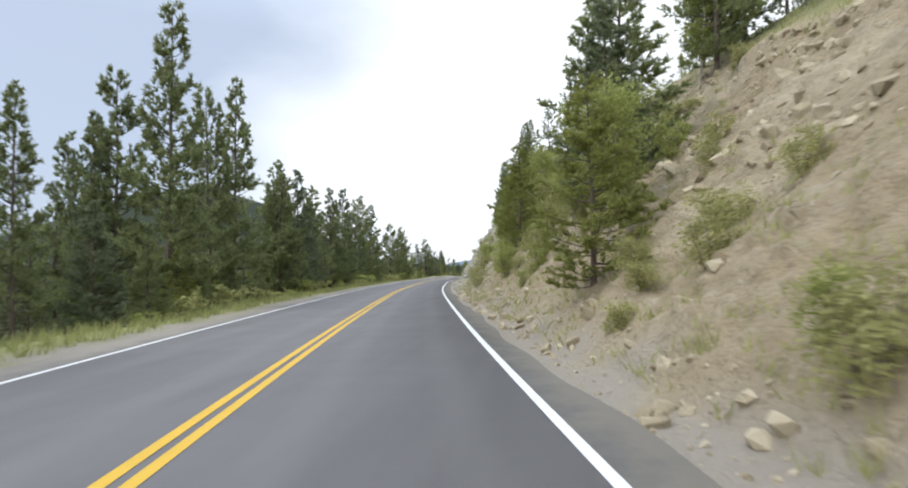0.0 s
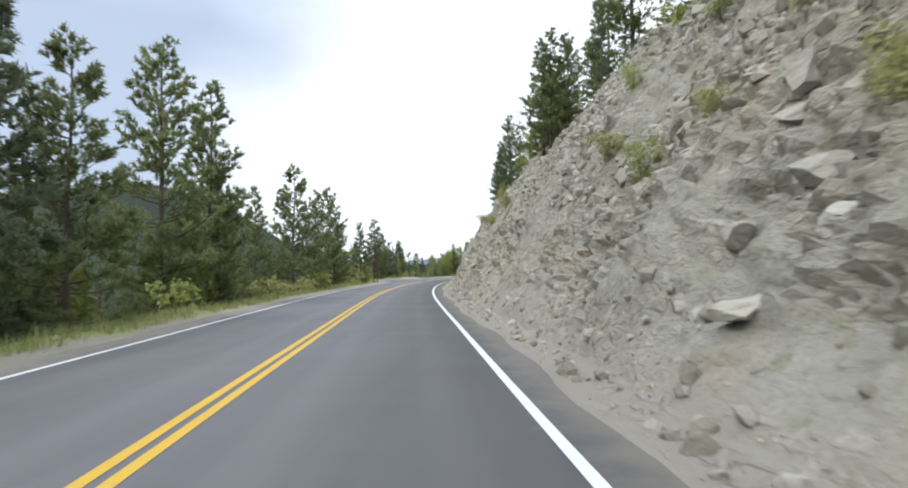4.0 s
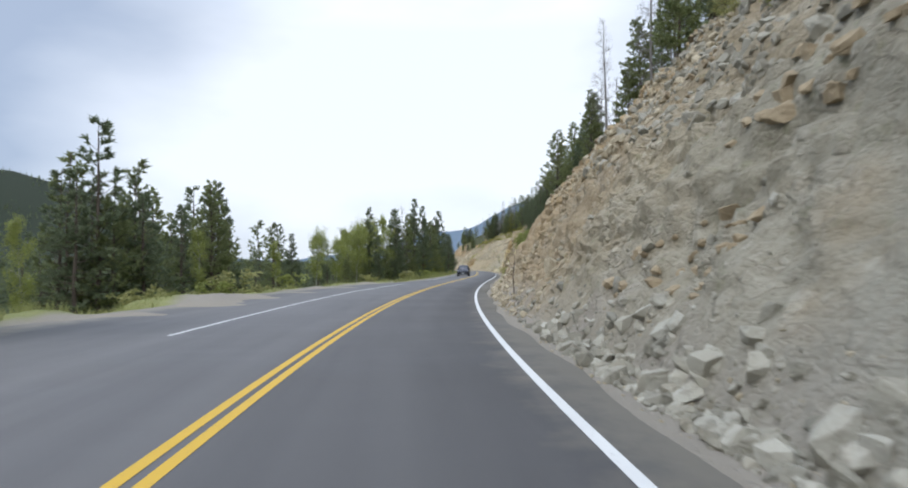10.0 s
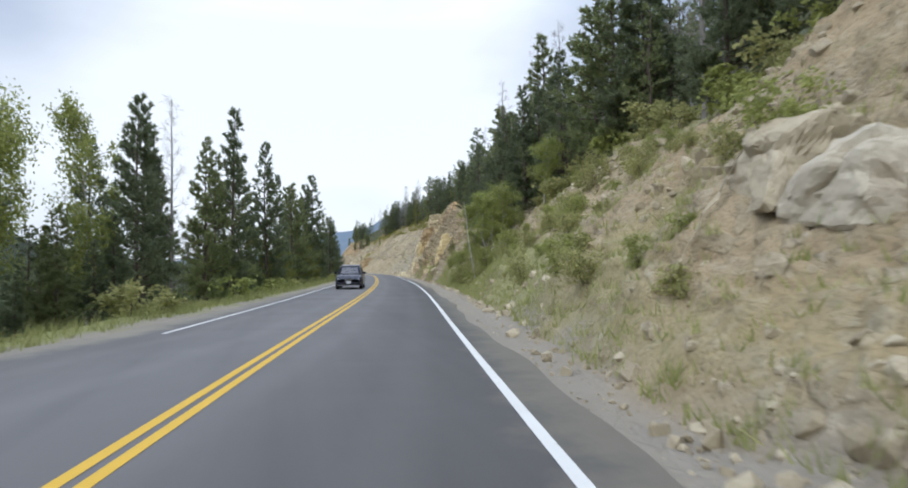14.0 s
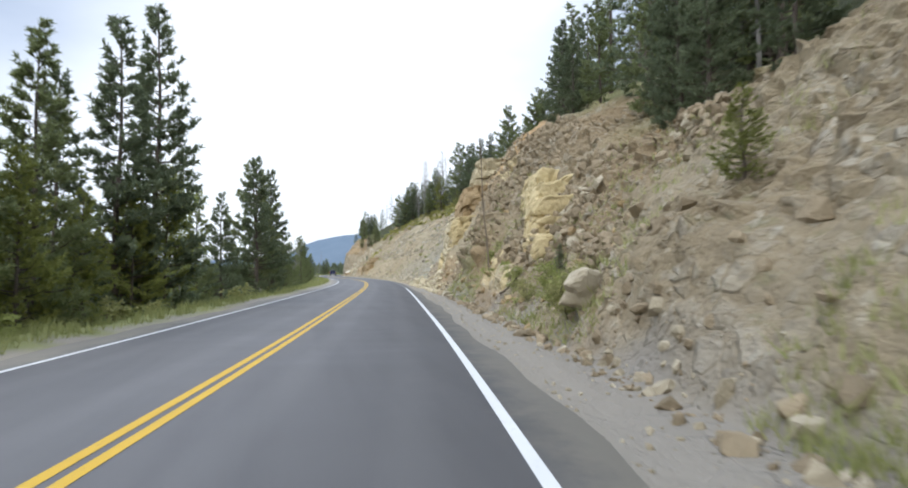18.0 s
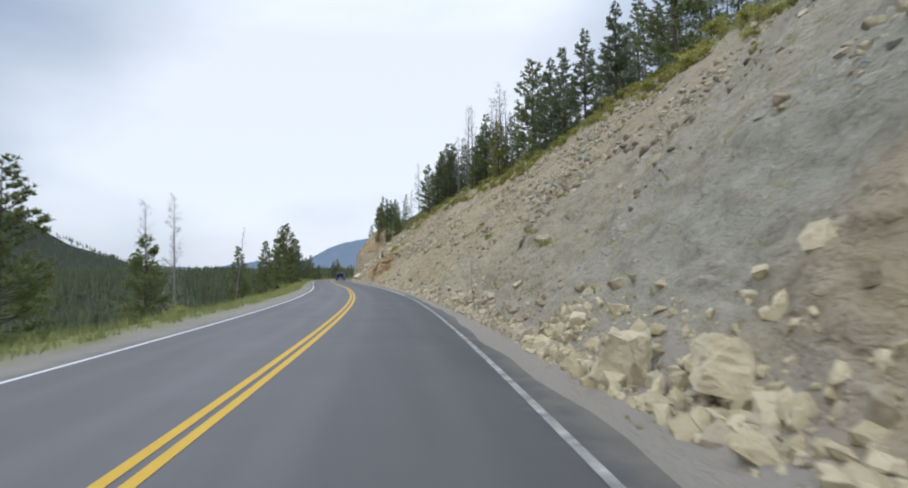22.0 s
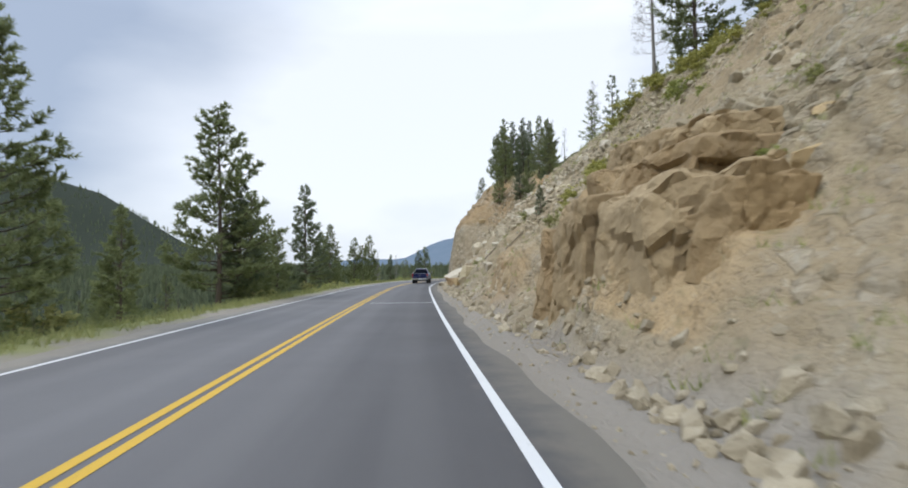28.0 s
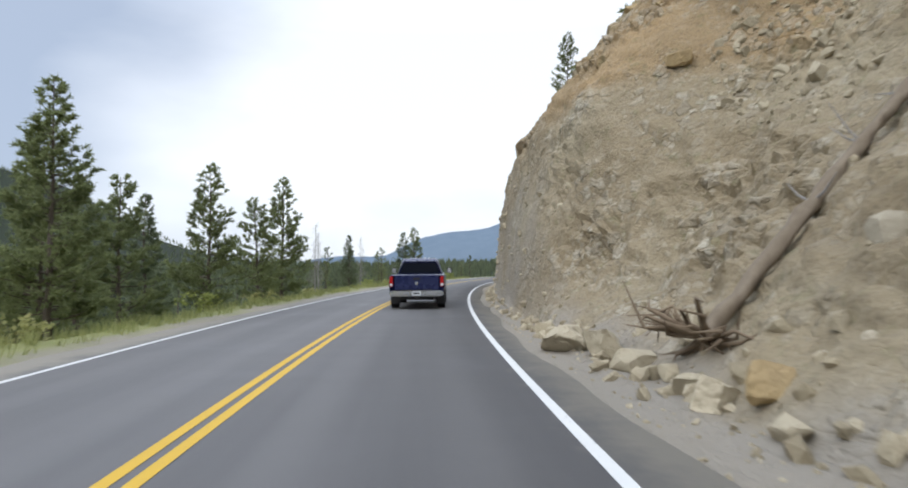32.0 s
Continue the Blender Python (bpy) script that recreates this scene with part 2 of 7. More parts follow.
def mat_stone(name, a, b, c):
    g = Nodes(name, 0.93, 0, 0.15)
    mid, fine, grain = g.noise(1.1, 6), g.noise(6.5, 6, 0.7), g.noise(34, 5, 0.7)
    col = g.mix(g.island(), a, b)
    col = g.mix(g.ramp(g.each(), 0, 1, 0, 0.3), col, tuple(q * 0.8 for q in a))
    col = g.mix(g.ramp(mid, 0.42, 0.72, 0, 0.75), col, c)
    col = g.mix(g.ramp(g.noise(0.5, 5, 0.6), 0.5, 0.7, 0, 0.4), col, tuple(q * 0.72 for q in c))
    # rain streaks, lichen and freshly broken pale faces
    streak = g.noise(1.5, 5, 0.6, (2.2, 2.2, 0.35))
    col = g.mix(g.ramp(streak, 0.55, 0.72, 0, 0.3), col, (0.27, 0.21, 0.13))
    col = g.mix(g.ramp(fine, 0.30, 0.45, 0.35, 0), col, tuple(q * 0.55 for q in a))
    col = g.mix(g.ramp(fine, 0.58, 0.74, 0, 0.4), col, tuple(min(q * 1.25, 0.7) for q in b))
    col = g.mix(g.ramp(grain, 0.58, 0.72, 0, 0.3), col, (0.20, 0.18, 0.13))
    g.bump(g.math("ADD", g.math("ADD", fine, g.math("MULTIPLY", mid, 1.2)), g.math("MULTIPLY", grain, 0.25)), 0.85, 0.07)
    return g.done(col)


def mat_leaf(name, a, b, sheen=0.25):
    g = Nodes(name, 0.65, 0, 0.25)
    col = g.mix(g.island(), a, b)
    col = g.mix(g.ramp(g.each(), 0, 1, 0, 0.45), col, tuple(q * 0.75 for q in a))
    col = g.mix(g.ramp(g.noise(0.8, 3), 0.4, 0.7, 0, 0.5), col, b)
    g.b.inputs["Subsurface Weight"].default_value = 0.0
    tr = g.t.nodes.new("ShaderNodeBsdfTranslucent")
    g.t.links.new(col, tr.inputs[0])
    mixer = g.t.nodes.new("ShaderNodeMixShader")
    mixer.inputs[0].default_value = sheen
    g.t.links.new(g.b.outputs[0], mixer.inputs[1])
    g.t.links.new(tr.outputs[0], mixer.inputs[2])
    g.t.links.new(mixer.outputs[0], g.t.nodes["Material Output"].inputs[0])
    return g.done(col)


def mat_bark(name, a, b, scale=7.0):
    g = Nodes(name, 0.9, 0, 0.2)
    n1 = g.noise(scale, 6, 0.7, (1, 1, 0.25))
    g.bump(n1, 0.8, 0.02)
    return g.done(g.mix(n1, a, b))


M_GROUND, M_ROAD = mat_ground(), mat_road()
M_WHITE, M_YELLOW = mat_paint("white_line_paint", (0.64, 0.64, 0.62)), mat_paint("yellow_line_paint", (0.60, 0.38, 0.045))
M_DUSTY = mat_dusty()
M_GREYROCK = mat_stone("grey_beige_rock", (0.19, 0.18, 0.145), (0.47, 0.45, 0.38), (0.35, 0.325, 0.255))
M_OCHRE = mat_stone("ochre_rock", (0.28, 0.195, 0.10), (0.50, 0.38, 0.205), (0.40, 0.305, 0.18))
M_TAN = mat_stone("tan_rock", (0.25, 0.21, 0.14), (0.54, 0.475, 0.35), (0.40, 0.34, 0.23))
M_BROWN = mat_stone("brown_rock", (0.19, 0.15, 0.095), (0.42, 0.34, 0.225), (0.32, 0.255, 0.165))
M_YELLOWROCK = mat_stone("fresh_yellow_rock", (0.40, 0.335, 0.205), (0.63, 0.555, 0.38), (0.54, 0.465, 0.31))
M_SLATE = mat_stone("dark_weathered_stone", (0.125, 0.105, 0.08), (0.29, 0.25, 0.185), (0.21, 0.18, 0.135))
M_GOLD = mat_stone("golden_fresh_rock", (0.44, 0.345, 0.175), (0.68, 0.57, 0.33), (0.58, 0.47, 0.26))
M_BUFF = mat_stone("buff_jointed_rock", (0.29, 0.215, 0.12), (0.48, 0.375, 0.225), (0.40, 0.305, 0.175))
M_NEEDLE = mat_leaf("pine_needles", (0.168, 0.200, 0.088), (0.315, 0.345, 0.158), 0.58)
M_FRESH = mat_leaf("young_pine_needles", (0.205, 0.23, 0.065), (0.36, 0.37, 0.11), 0.5)
M_NEEDLE_DARK = mat_leaf("spruce_needles", (0.132, 0.165, 0.096), (0.245, 0.278, 0.158), 0.58)
M_ASPEN = mat_leaf("aspen_leaves", (0.235, 0.27, 0.075), (0.41, 0.435, 0.145), 0.5)
M_SHRUB = mat_leaf("shrub_leaves", (0.26, 0.275, 0.10), (0.46, 0.44, 0.19), 0.5)
M_GRASS = mat_leaf("dry_grass", (0.24, 0.275, 0.09), (0.44, 0.43, 0.19), 0.4)
M_CREST = mat_leaf("yellow_green_low_plants", (0.29, 0.29, 0.07), (0.47, 0.44, 0.14), 0.45)
M_BARK, M_PALE = mat_bark("pine_bark", (0.07, 0.055, 0.045), (0.16, 0.13, 0.105)), mat_bark("aspen_bark", (0.30, 0.29, 0.25), (0.52, 0.50, 0.45), 4.0)
M_DEAD = mat_bark("weathered_grey_wood", (0.15, 0.14, 0.13), (0.34, 0.32, 0.30))
M_LOG = mat_bark("bare_log_wood", (0.095, 0.075, 0.055), (0.27, 0.22, 0.16), 5.0)
M_ROOT = mat_bark("earthy_root_wood", (0.10, 0.075, 0.05), (0.27, 0.205, 0.14), 6.0)
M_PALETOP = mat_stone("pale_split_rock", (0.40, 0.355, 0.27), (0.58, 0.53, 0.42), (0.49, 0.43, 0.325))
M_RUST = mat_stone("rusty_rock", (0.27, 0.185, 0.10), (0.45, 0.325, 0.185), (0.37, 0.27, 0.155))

# ---------------------------------------------------------------- the road's line
# headings in degrees every 10 m along the centre line, from 60 m before the start
HEAD = [12.1, 12.1, 12.1, 12.1, 12.1, 12.1, 12.1, 11.4, 10.7, 10.4, 10.0, 9.1, 8.1, 7.6, 7.7, 7.2, 5.9, 4.4, 3.2, 2.1, 0.7,
        -1.8, -4.2, -6.2, -7.9, -9.3, -10.2, -10.7, -11.0, -10.6, -9.9, -9.3, -8.7, -7.9, -7.8, -7.6, -7.2, -6.4, -5.5, -4.4,
        -2.9, -1.4, -0.6, 0.4, 1.6, 1.9, 1.6, 1.2, 0.9, 0.8, 0.2, -1.0, -2.9, -4.8, -6.8, -8.5, -10.8, -13, -15.5, -18, -20, -22,
        -23, -24, -24.5, -25]
S0, STEP = -60.0, 0.5
LINE_S = np.arange(S0, S0 + 10 * (len(HEAD) - 1) + 0.1, STEP)
_h = np.radians(np.interp(LINE_S, S0 + 10 * np.arange(len(HEAD)), HEAD))
_m = (_h[1:] + _h[:-1]) / 2
LINE_X = 10.63 + np.concatenate([[0], np.cumsum(-np.sin(_m) * STEP)])
LINE_Y = -59.10 + np.concatenate([[0], np.cumsum(np.cos(_m) * STEP)])
LINE_H = _h
S1 = LINE_S[-1]
LANE = 3.42


def at(s, d):
    """World x, y of the place s metres along the road and d metres to the right of its centre line."""
    s, d = np.asarray(s, float), np.asarray(d, float)
    h = np.interp(s, LINE_S, LINE_H)
    over = np.where(s > S1, s - S1, np.where(s < S0, s - S0, 0))
    x = np.interp(s, LINE_S, LINE_X) - np.sin(h) * over
    y = np.interp(s, LINE_S, LINE_Y) + np.cos(h) * over
    near = np.clip(d, -35, 35)
    return x + near * np.cos(h) + (d - near), y + near * np.sin(h)


def heading(s):
    return float(np.interp(s, LINE_S, LINE_H))


# ---------------------------------------------------------------- noise on arrays
def _hash(i, j, k, seed):
    n = (i * 374761393 + j * 668265263 + k * 2147483647 + seed * 1274126177) & 0xFFFFFFFF
    n = ((n ^ (n >> 13)) * 1274126177) & 0xFFFFFFFF
    n = ((n ^ (n >> 16)) * 2246822519) & 0xFFFFFFFF
    return ((n ^ (n >> 15)) & 0xFFFFFF) / float(0xFFFFFF)


def vnoise(p, seed=0):
    """Smooth noise from -1 to 1 at points p (n, 3)."""
    f = np.floor(p).astype(np.int64)
    r = p - f
    r = r * r * (3 - 2 * r)
    out = 0
    for a in (0, 1):
        for b in (0, 1):
            for c in (0, 1):
                w = np.abs(1 - a - r[:, 0]) * np.abs(1 - b - r[:, 1]) * np.abs(1 - c - r[:, 2])
                out = out + w * _hash(f[:, 0] + a, f[:, 1] + b, f[:, 2] + c, seed)
    return out * 2 - 1


def fbm(p, octaves=4, seed=0, gain=0.5):
    out, amp, q = 0, 1.0, p
    for o in range(octaves):
        out = out + amp * vnoise(q, seed + o * 17)
        amp, q = amp * gain, q * 2.03 + 11.7
    return out


def blocks(p, seed=0):
    """Broken-rock pattern: nearness to cracks, a value and a tilt for each block."""
    f = np.floor(p).astype(np.int64)
    d1, d2, val, tilt = np.full(len(p), 9.0), np.full(len(p), 9.0), np.zeros(len(p)), np.zeros(len(p))
    for a in (-1, 0, 1):
        for b in (-1, 0, 1):
            for c in (-1, 0, 1):
                i, j, k = f[:, 0] + a, f[:, 1] + b, f[:, 2] + c
                o = np.stack([i + _hash(i, j, k, seed), j + _hash(i, j, k, seed + 1), k + _hash(i, j, k, seed + 2)], 1) - p
                d = np.sqrt((o * o).sum(1))
                near = d < d1
                d2 = np.where(near, d1, np.minimum(d2, d))
                val = np.where(near, _hash(i, j, k, seed + 3), val)
                tilt = np.where(near, o[:, 2] * (_hash(i, j, k, seed + 4) - 0.2) + o[:, 0] * (_hash(i, j, k, seed + 5) - 0.5), tilt)
                d1 = np.where(near, d, d1)
    return d2 - d1, val, tilt


# ---------------------------------------------------------------- the hillside's profile along the road
#        along, toe, slope, height of the cut, rockiness, grey, ochre
CUT = [(-60, 4.8, 42, 8, .2, .1, .0), (0, 4.7, 42, 8, .2, .1, .05), (30, 4.7, 46, 10, .4, .4, .1), (55, 4.7, 50, 12, .8, .9, .0),
       (85, 4.9, 54, 13.5, .9, 1., .0), (110, 4.85, 52.5, 14, .9, .9, .0), (125, 4.75, 52.5, 13.5, .8, .9, .0), (140, 4.55, 53.5, 13, .6, .9, .0), (152, 4.75, 50, 12.5, .45, .85, .0),
       (165, 4.8, 49, 12, .7, .5, .15), (180, 4.65, 50.5, 12, .9, .2, .3), (195, 4.8, 48, 10.5, .7, .15, .3), (208, 4.85, 46.5, 8.5, .4, .1, .2), (220, 5.2, 41, 7.2, .2, .1, .1), (245, 5.4, 42, 6, .3, .1, .1), (252, 5.4, 44, 6.1, .5, .1, .1),
       (258, 5.4, 47, 6.2, .8, .1, .2), (268, 5.4, 52, 4.9, .9, .05, .35), (273, 5.4, 54, 5.6, .9, .0, .4), (280, 5.4, 58, 8.4, .7, .0, .5), (288, 5.4, 58, 9.2, .4, .1, .4), (298, 5.3, 58, 11.5, .5, .05, .6), (314, 5.0, 44, 14, .3, .8, .0),
       (345, 4.7, 42, 15, .3, .2, .0)]
CUT_B = [(375, 4.8, 41, 14.3, .3, .1, .1), (393, 5.2, 44, 13.8, .35, .1, .1), (396, 5.2, 44, 13.6, .7, .1, .12), (403.5, 5.1, 45, 13.2, .6, .1, .15), (406, 5.1, 45, 13, .45, .1, .2), (415, 5.1, 46, 11.5, .4, .08, .08), (418, 5.1, 46, 11.4, .35, .06, .08), (425, 5.0, 48, 11, .35, .06, .06), (440, 5.0, 48, 9.2, .6, .2, .3), (451, 5.0, 43, 9.6, .7, .2, .5), (458, 4.9, 50, 10.5, .9, .2, .5),
         (472, 4.7, 67, 12, 1., .3, .5), (520, 5.0, 55, 14, .8, .3, .1), (600, 5.5, 40, 10, .5, .3, .1)]
_c = np.array(CUT + CUT_B)


def cut(s, i):
    return np.interp(s, _c[:, 0], _c[:, i])


def pullout(s):
    """How far the paved lay-by on the valley side widens the road."""
    return 4.6 * np.clip((s - 140) / 17, 0, 1) * np.clip((214 - s) / 20, 0, 1)


def smooth(x):
    x = np.clip(x, 0, 1)
    return x * x * (3 - 2 * x)


def relief(s, d):
    """Height of the ground without its fine relief, and the share of the cut, at road places."""
    s, d = np.broadcast_arrays(np.asarray(s, float), np.asarray(d, float))
    toe, slope, high = cut(s, 1), np.tan(np.radians(cut(s, 2))), cut(s, 3)
    u = np.maximum(d - toe, 0)
    edge = high / slope
    swell = np.interp(s, (90, 110, 190, 205), (0, 0.44, 0.44, 0))
    rise = np.where(u < edge, u * slope * (1 + swell * (1 - u / edge)), high + (u - edge) * np.interp(s, (426, 438, 474, 490), (0.58, 0.30, 0.30, 0.58)))
    # the steep bluff where the road bends round its foot
    bluff = np.interp(u, (0, 0.4, 0.9, 2.0, 3.7, 5.1, 8, 12), (0, 3.9, 6.2, 8.4, 10.8, 12.2, 13.2, 13.9))
    bluff_share = smooth((s - 455) / 12) * smooth((505 - s) / 18) * (u < 12)
    rise = rise + bluff_share * np.maximum(bluff - rise, 0)
    # the upright slabby face at the roadside, stepped along its joints
    step = np.floor((s - 395) / 1.7)
    top = 1.75 + 0.35 * np.sin(step * 2.3) + 0.5 * smooth((s - 397) / 4)
    front = 0.95 + 0.22 * np.sin(step * 3.7 + 1) + 0.10 * (s - 395 - 1.7 * step)
    face = np.minimum(top + 0.3 * (u - front), (u - front) * 7)
    face_share = smooth((s - 394.6) / 0.7) * smooth((404.8 - s) / 1.2)
    rise = rise + face_share * np.maximum(face - rise, 0)
    low_face = np.minimum(1.75 + 0.45 * (u - 0.9) + 0.12 * np.sin(s * 3.1), (u - 0.35) * 2.8)
    rise = rise + smooth((s - 407.6) / 0.5) * smooth((415 - s) / 0.8) * np.maximum(low_face - rise, 0)
    far = np.maximum(u - edge - 60, 0)
    rise = rise - far * np.interp(s, (426, 438, 474, 490), (0.58, 0.30, 0.30, 0.58)) + 60 * 0.55 * (1 - np.exp(-far / 60))
    # valley side
    left = np.maximum(-d - 5.2 - pullout(s), 0)
    open_view = smooth((s - 295) / 20) * smooth((400 - s) / 15)
    fall = (0.30 + 0.12 * open_view) * np.minimum(left, 45) + 0.10 * np.clip(left - 45, 0, 200)
    fall = fall * smooth(left / 3)
    z = np.where(d > 0, rise, -fall)
    z = np.where((np.abs(d) < 4.6) | ((d < 0) & (-d < 4.6 + pullout(s))), -0.06, z)
    return z


def mountains(x, y):
    """Far heights of the valley's other side and the range ahead."""
    def bump(cx, cy, sx, sy, h):
        return h * np.exp(-(((x - cx) / sx) ** 2 + ((y - cy) / sy) ** 2))
    return bump(-1450, 2500, 520, 700, 400) + bump(-1900, 300, 600, 900, 230) + bump(-1500, -700, 600, 700, 250)


def grid_mesh(name, pos, materials, attrs=None, faces_mat=None):
    """One mesh from a grid of positions (rows, columns, 3)."""
    r, c = pos.shape[:2]
    idx = np.arange(r * c).reshape(r, c)
    quads = np.stack([idx[:-1, :-1], idx[1:, :-1], idx[1:, 1:], idx[:-1, 1:]], -1).reshape(-1, 4)
    return raw_mesh(name, pos.reshape(-1, 3), quads[:, ::-1], materials, attrs, faces_mat)


def raw_mesh(name, verts, faces, materials, attrs=None, faces_mat=None, flat=False):
    me = bpy.data.meshes.new(name)
    verts, faces = np.asarray(verts, np.float32), np.asarray(faces, np.int32)
    n = faces.shape[1]
    me.vertices.add(len(verts))
    me.vertices.foreach_set("co", verts.ravel())
    me.loops.add(faces.size)
    me.loops.foreach_set("vertex_index", faces.ravel())
    me.polygons.add(len(faces))
    me.polygons.foreach_set("loop_start", np.arange(0, faces.size, n, dtype=np.int32))
    me.polygons.foreach_set("loop_total", np.full(len(faces), n, np.int32))
    if faces_mat is not None:
        me.polygons.foreach_set("material_index", np.asarray(faces_mat, np.int32))
    me.polygons.foreach_set("use_smooth", np.full(len(faces), not flat))
    for mat in materials:
        me.materials.append(mat)
    for key, values in (attrs or {}).items():
        me.attributes.new(key, "FLOAT", "POINT").data.foreach_set("value", np.asarray(values, np.float32).ravel())
    me.update(calc_edges=True)
    me.validate()
    return me


def fresh_ledge(s, d):
    """Share of the bright yellow ledge that breaks out of the cut, running down towards the road."""
    low = np.interp(s, (271.3, 274, 276, 280.5), (6.5, 6.9, 7.35, 8.1))
    high = np.interp(s, (271.3, 273.5, 277, 280.5), (7.2, 8.0, 8.9, 9.0))
    main = smooth((d - low) / 0.22) * smooth((high - d) / 0.5) * smooth((s - 270.9) / 0.4) * smooth((281 - s) / 0.5)
    foot = smooth((d - 5.75) / 0.2) * smooth((6.5 - d) / 0.4) * smooth((s - 272.2) / 0.4) * smooth((277.2 - s) / 0.6)
    knob = smooth((d - 8.6) / 0.3) * smooth((9.9 - d) / 0.5) * smooth((s - 283.6) / 0.5) * smooth((289.5 - s) / 0.6)
    return np.maximum(main, np.maximum(0.7 * foot, 0.8 * knob))


def brown_nose(s, d):
    """Shares of the overhanging brown rock and of the ochre buttress beyond it."""
    hang = smooth((d - 6.2 - 0.10 * (286 - s) + 0.22 * np.sin(s * 2.3) + 0.12 * np.sin(s * 5.9 + 1)) / 0.35) * smooth((12 - d) / 2.5) * smooth((286.2 - s) / 0.4) * smooth((s - 280.2) / 2.0)
    nose = smooth((d - 6.3) / 0.8) * smooth((12.5 - d) / 2.5) * smooth((305.5 - s) / 0.8) * smooth((s - 296) / 4)
    return hang, nose


def rough_cut(s, d):
    """Positions of the ground's surface with its broken relief, and its surface shares."""
    z = relief(s, d)
    x, y = at(s, d)
    p = np.stack([x, y, z], -1).reshape(-1, 3)
    toe, high = cut(s, 1).ravel(), cut(s, 3).ravel()
    ss, dd, zz = s.ravel(), d.ravel(), z.ravel()
    on = smooth((dd - toe + 0.6) / 1.6) * (ss > -60) * (ss < 600)
    upper = smooth((zz + 1.2 * vnoise(p * 0.25, 5) - high) / 2.0)
    rocky = cut(s, 4).ravel() * on
    h = np.interp(ss, LINE_S, LINE_H)
    slope = np.radians(cut(s, 2)).ravel()
    push, BROKEN = np.zeros(len(p)), np.zeros(len(p))
    m = (on > 0.01) & (dd < 32)
    q = p[m]
    f1 = fbm(q * 0.16, 3, 1)
    warp = np.stack([0.45 * fbm(q * 0.8, 3, 3), 0.45 * fbm(q * 0.8 + 40, 3, 4), 0.3 * fbm(q * 0.8 + 80, 3, 5)], 1)
    crack, val, tilt = blocks(q * (0.6, 0.6, 0.85) + warp, 7)
    crack2, val2, tilt2 = blocks(q * (1.5, 1.5, 2.1) + warp, 23)
    crack3, val3, tilt3 = blocks(q * (3.4, 3.4, 4.2) + warp * 1.4, 57)
    crag = 0.5 - np.abs(fbm(q * (1.1, 1.1, 1.5), 4, 61, 0.6))
    # ledges come in patches, with loose talus between them
    patch = smooth(0.62 + 0.9 * fbm(q * (0.22, 0.22, 0.34), 3, 19))
    rk = rocky[m] * (1 - 0.75 * upper[m]) * (0.25 + 0.75 * patch)
    BROKEN[m] = rk
    soft = 0.16 * fbm(q * 0.8, 4, 9) + 0.07 * fbm(q * 3.2, 3, 12)
    stony = on[m] * (1 - 0.5 * upper[m]) * (0.05 * (val3 - 0.4) * (val3 > 0.55))
    push[m] = on[m] * (0.55 * f1 + soft) + stony + rk * (0.30 * (val - 0.5) + 0.16 * tilt - 0.16 * np.exp(-crack * 8)
                                                         + 0.26 * (val2 - 0.5) + 0.16 * tilt2 - 0.15 * np.exp(-crack2 * 7)
                                                         + 0.20 * (val3 - 0.5) + 0.14 * tilt3 - 0.08 * np.exp(-crack3 * 7) + 0.16 * crag)
    push *= np.clip((dd - toe + 0.5) / 1.7, 0.1, 1)
    fresh = fresh_ledge(ss, dd)[m]
    push[m] += fresh * (0.12 + 0.55 * (val2 - 0.5) + 0.3 * tilt2 - 0.22 * np.exp(-crack2 * 9) + 0.16 * (val3 - 0.5))
    hang, nose = (a[m] for a in brown_nose(ss, dd))
    jagged = 0.45 * (val2 - 0.5) + 0.3 * tilt2 + 0.2 * (val3 - 0.5) - 0.15 * np.exp(-crack2 * 9)
    push[m] += 0.85 * hang * (1 + 0.3 * tilt + jagged) + nose * (0.45 + 0.7 * jagged)
    BROKEN[m] = np.maximum(BROKEN[m], np.maximum(fresh, np.maximum(hang, nose)))
    p[:, 0] -= push * np.sin(slope) * np.cos(h)
    p[:, 1] -= push * np.sin(slope) * np.sin(h)
    p[:, 2] += push * np.cos(slope)
    # verge and valley
    v = (dd < -4.7) | (dd > 32)
    p[v, 2] += np.clip((np.abs(dd[v]) - 4.8) / 4, 0, 1) * 0.35 * fbm(p[v] * (0.35, 0.35, 0), 3, 31)
    return p, on, upper, BROKEN


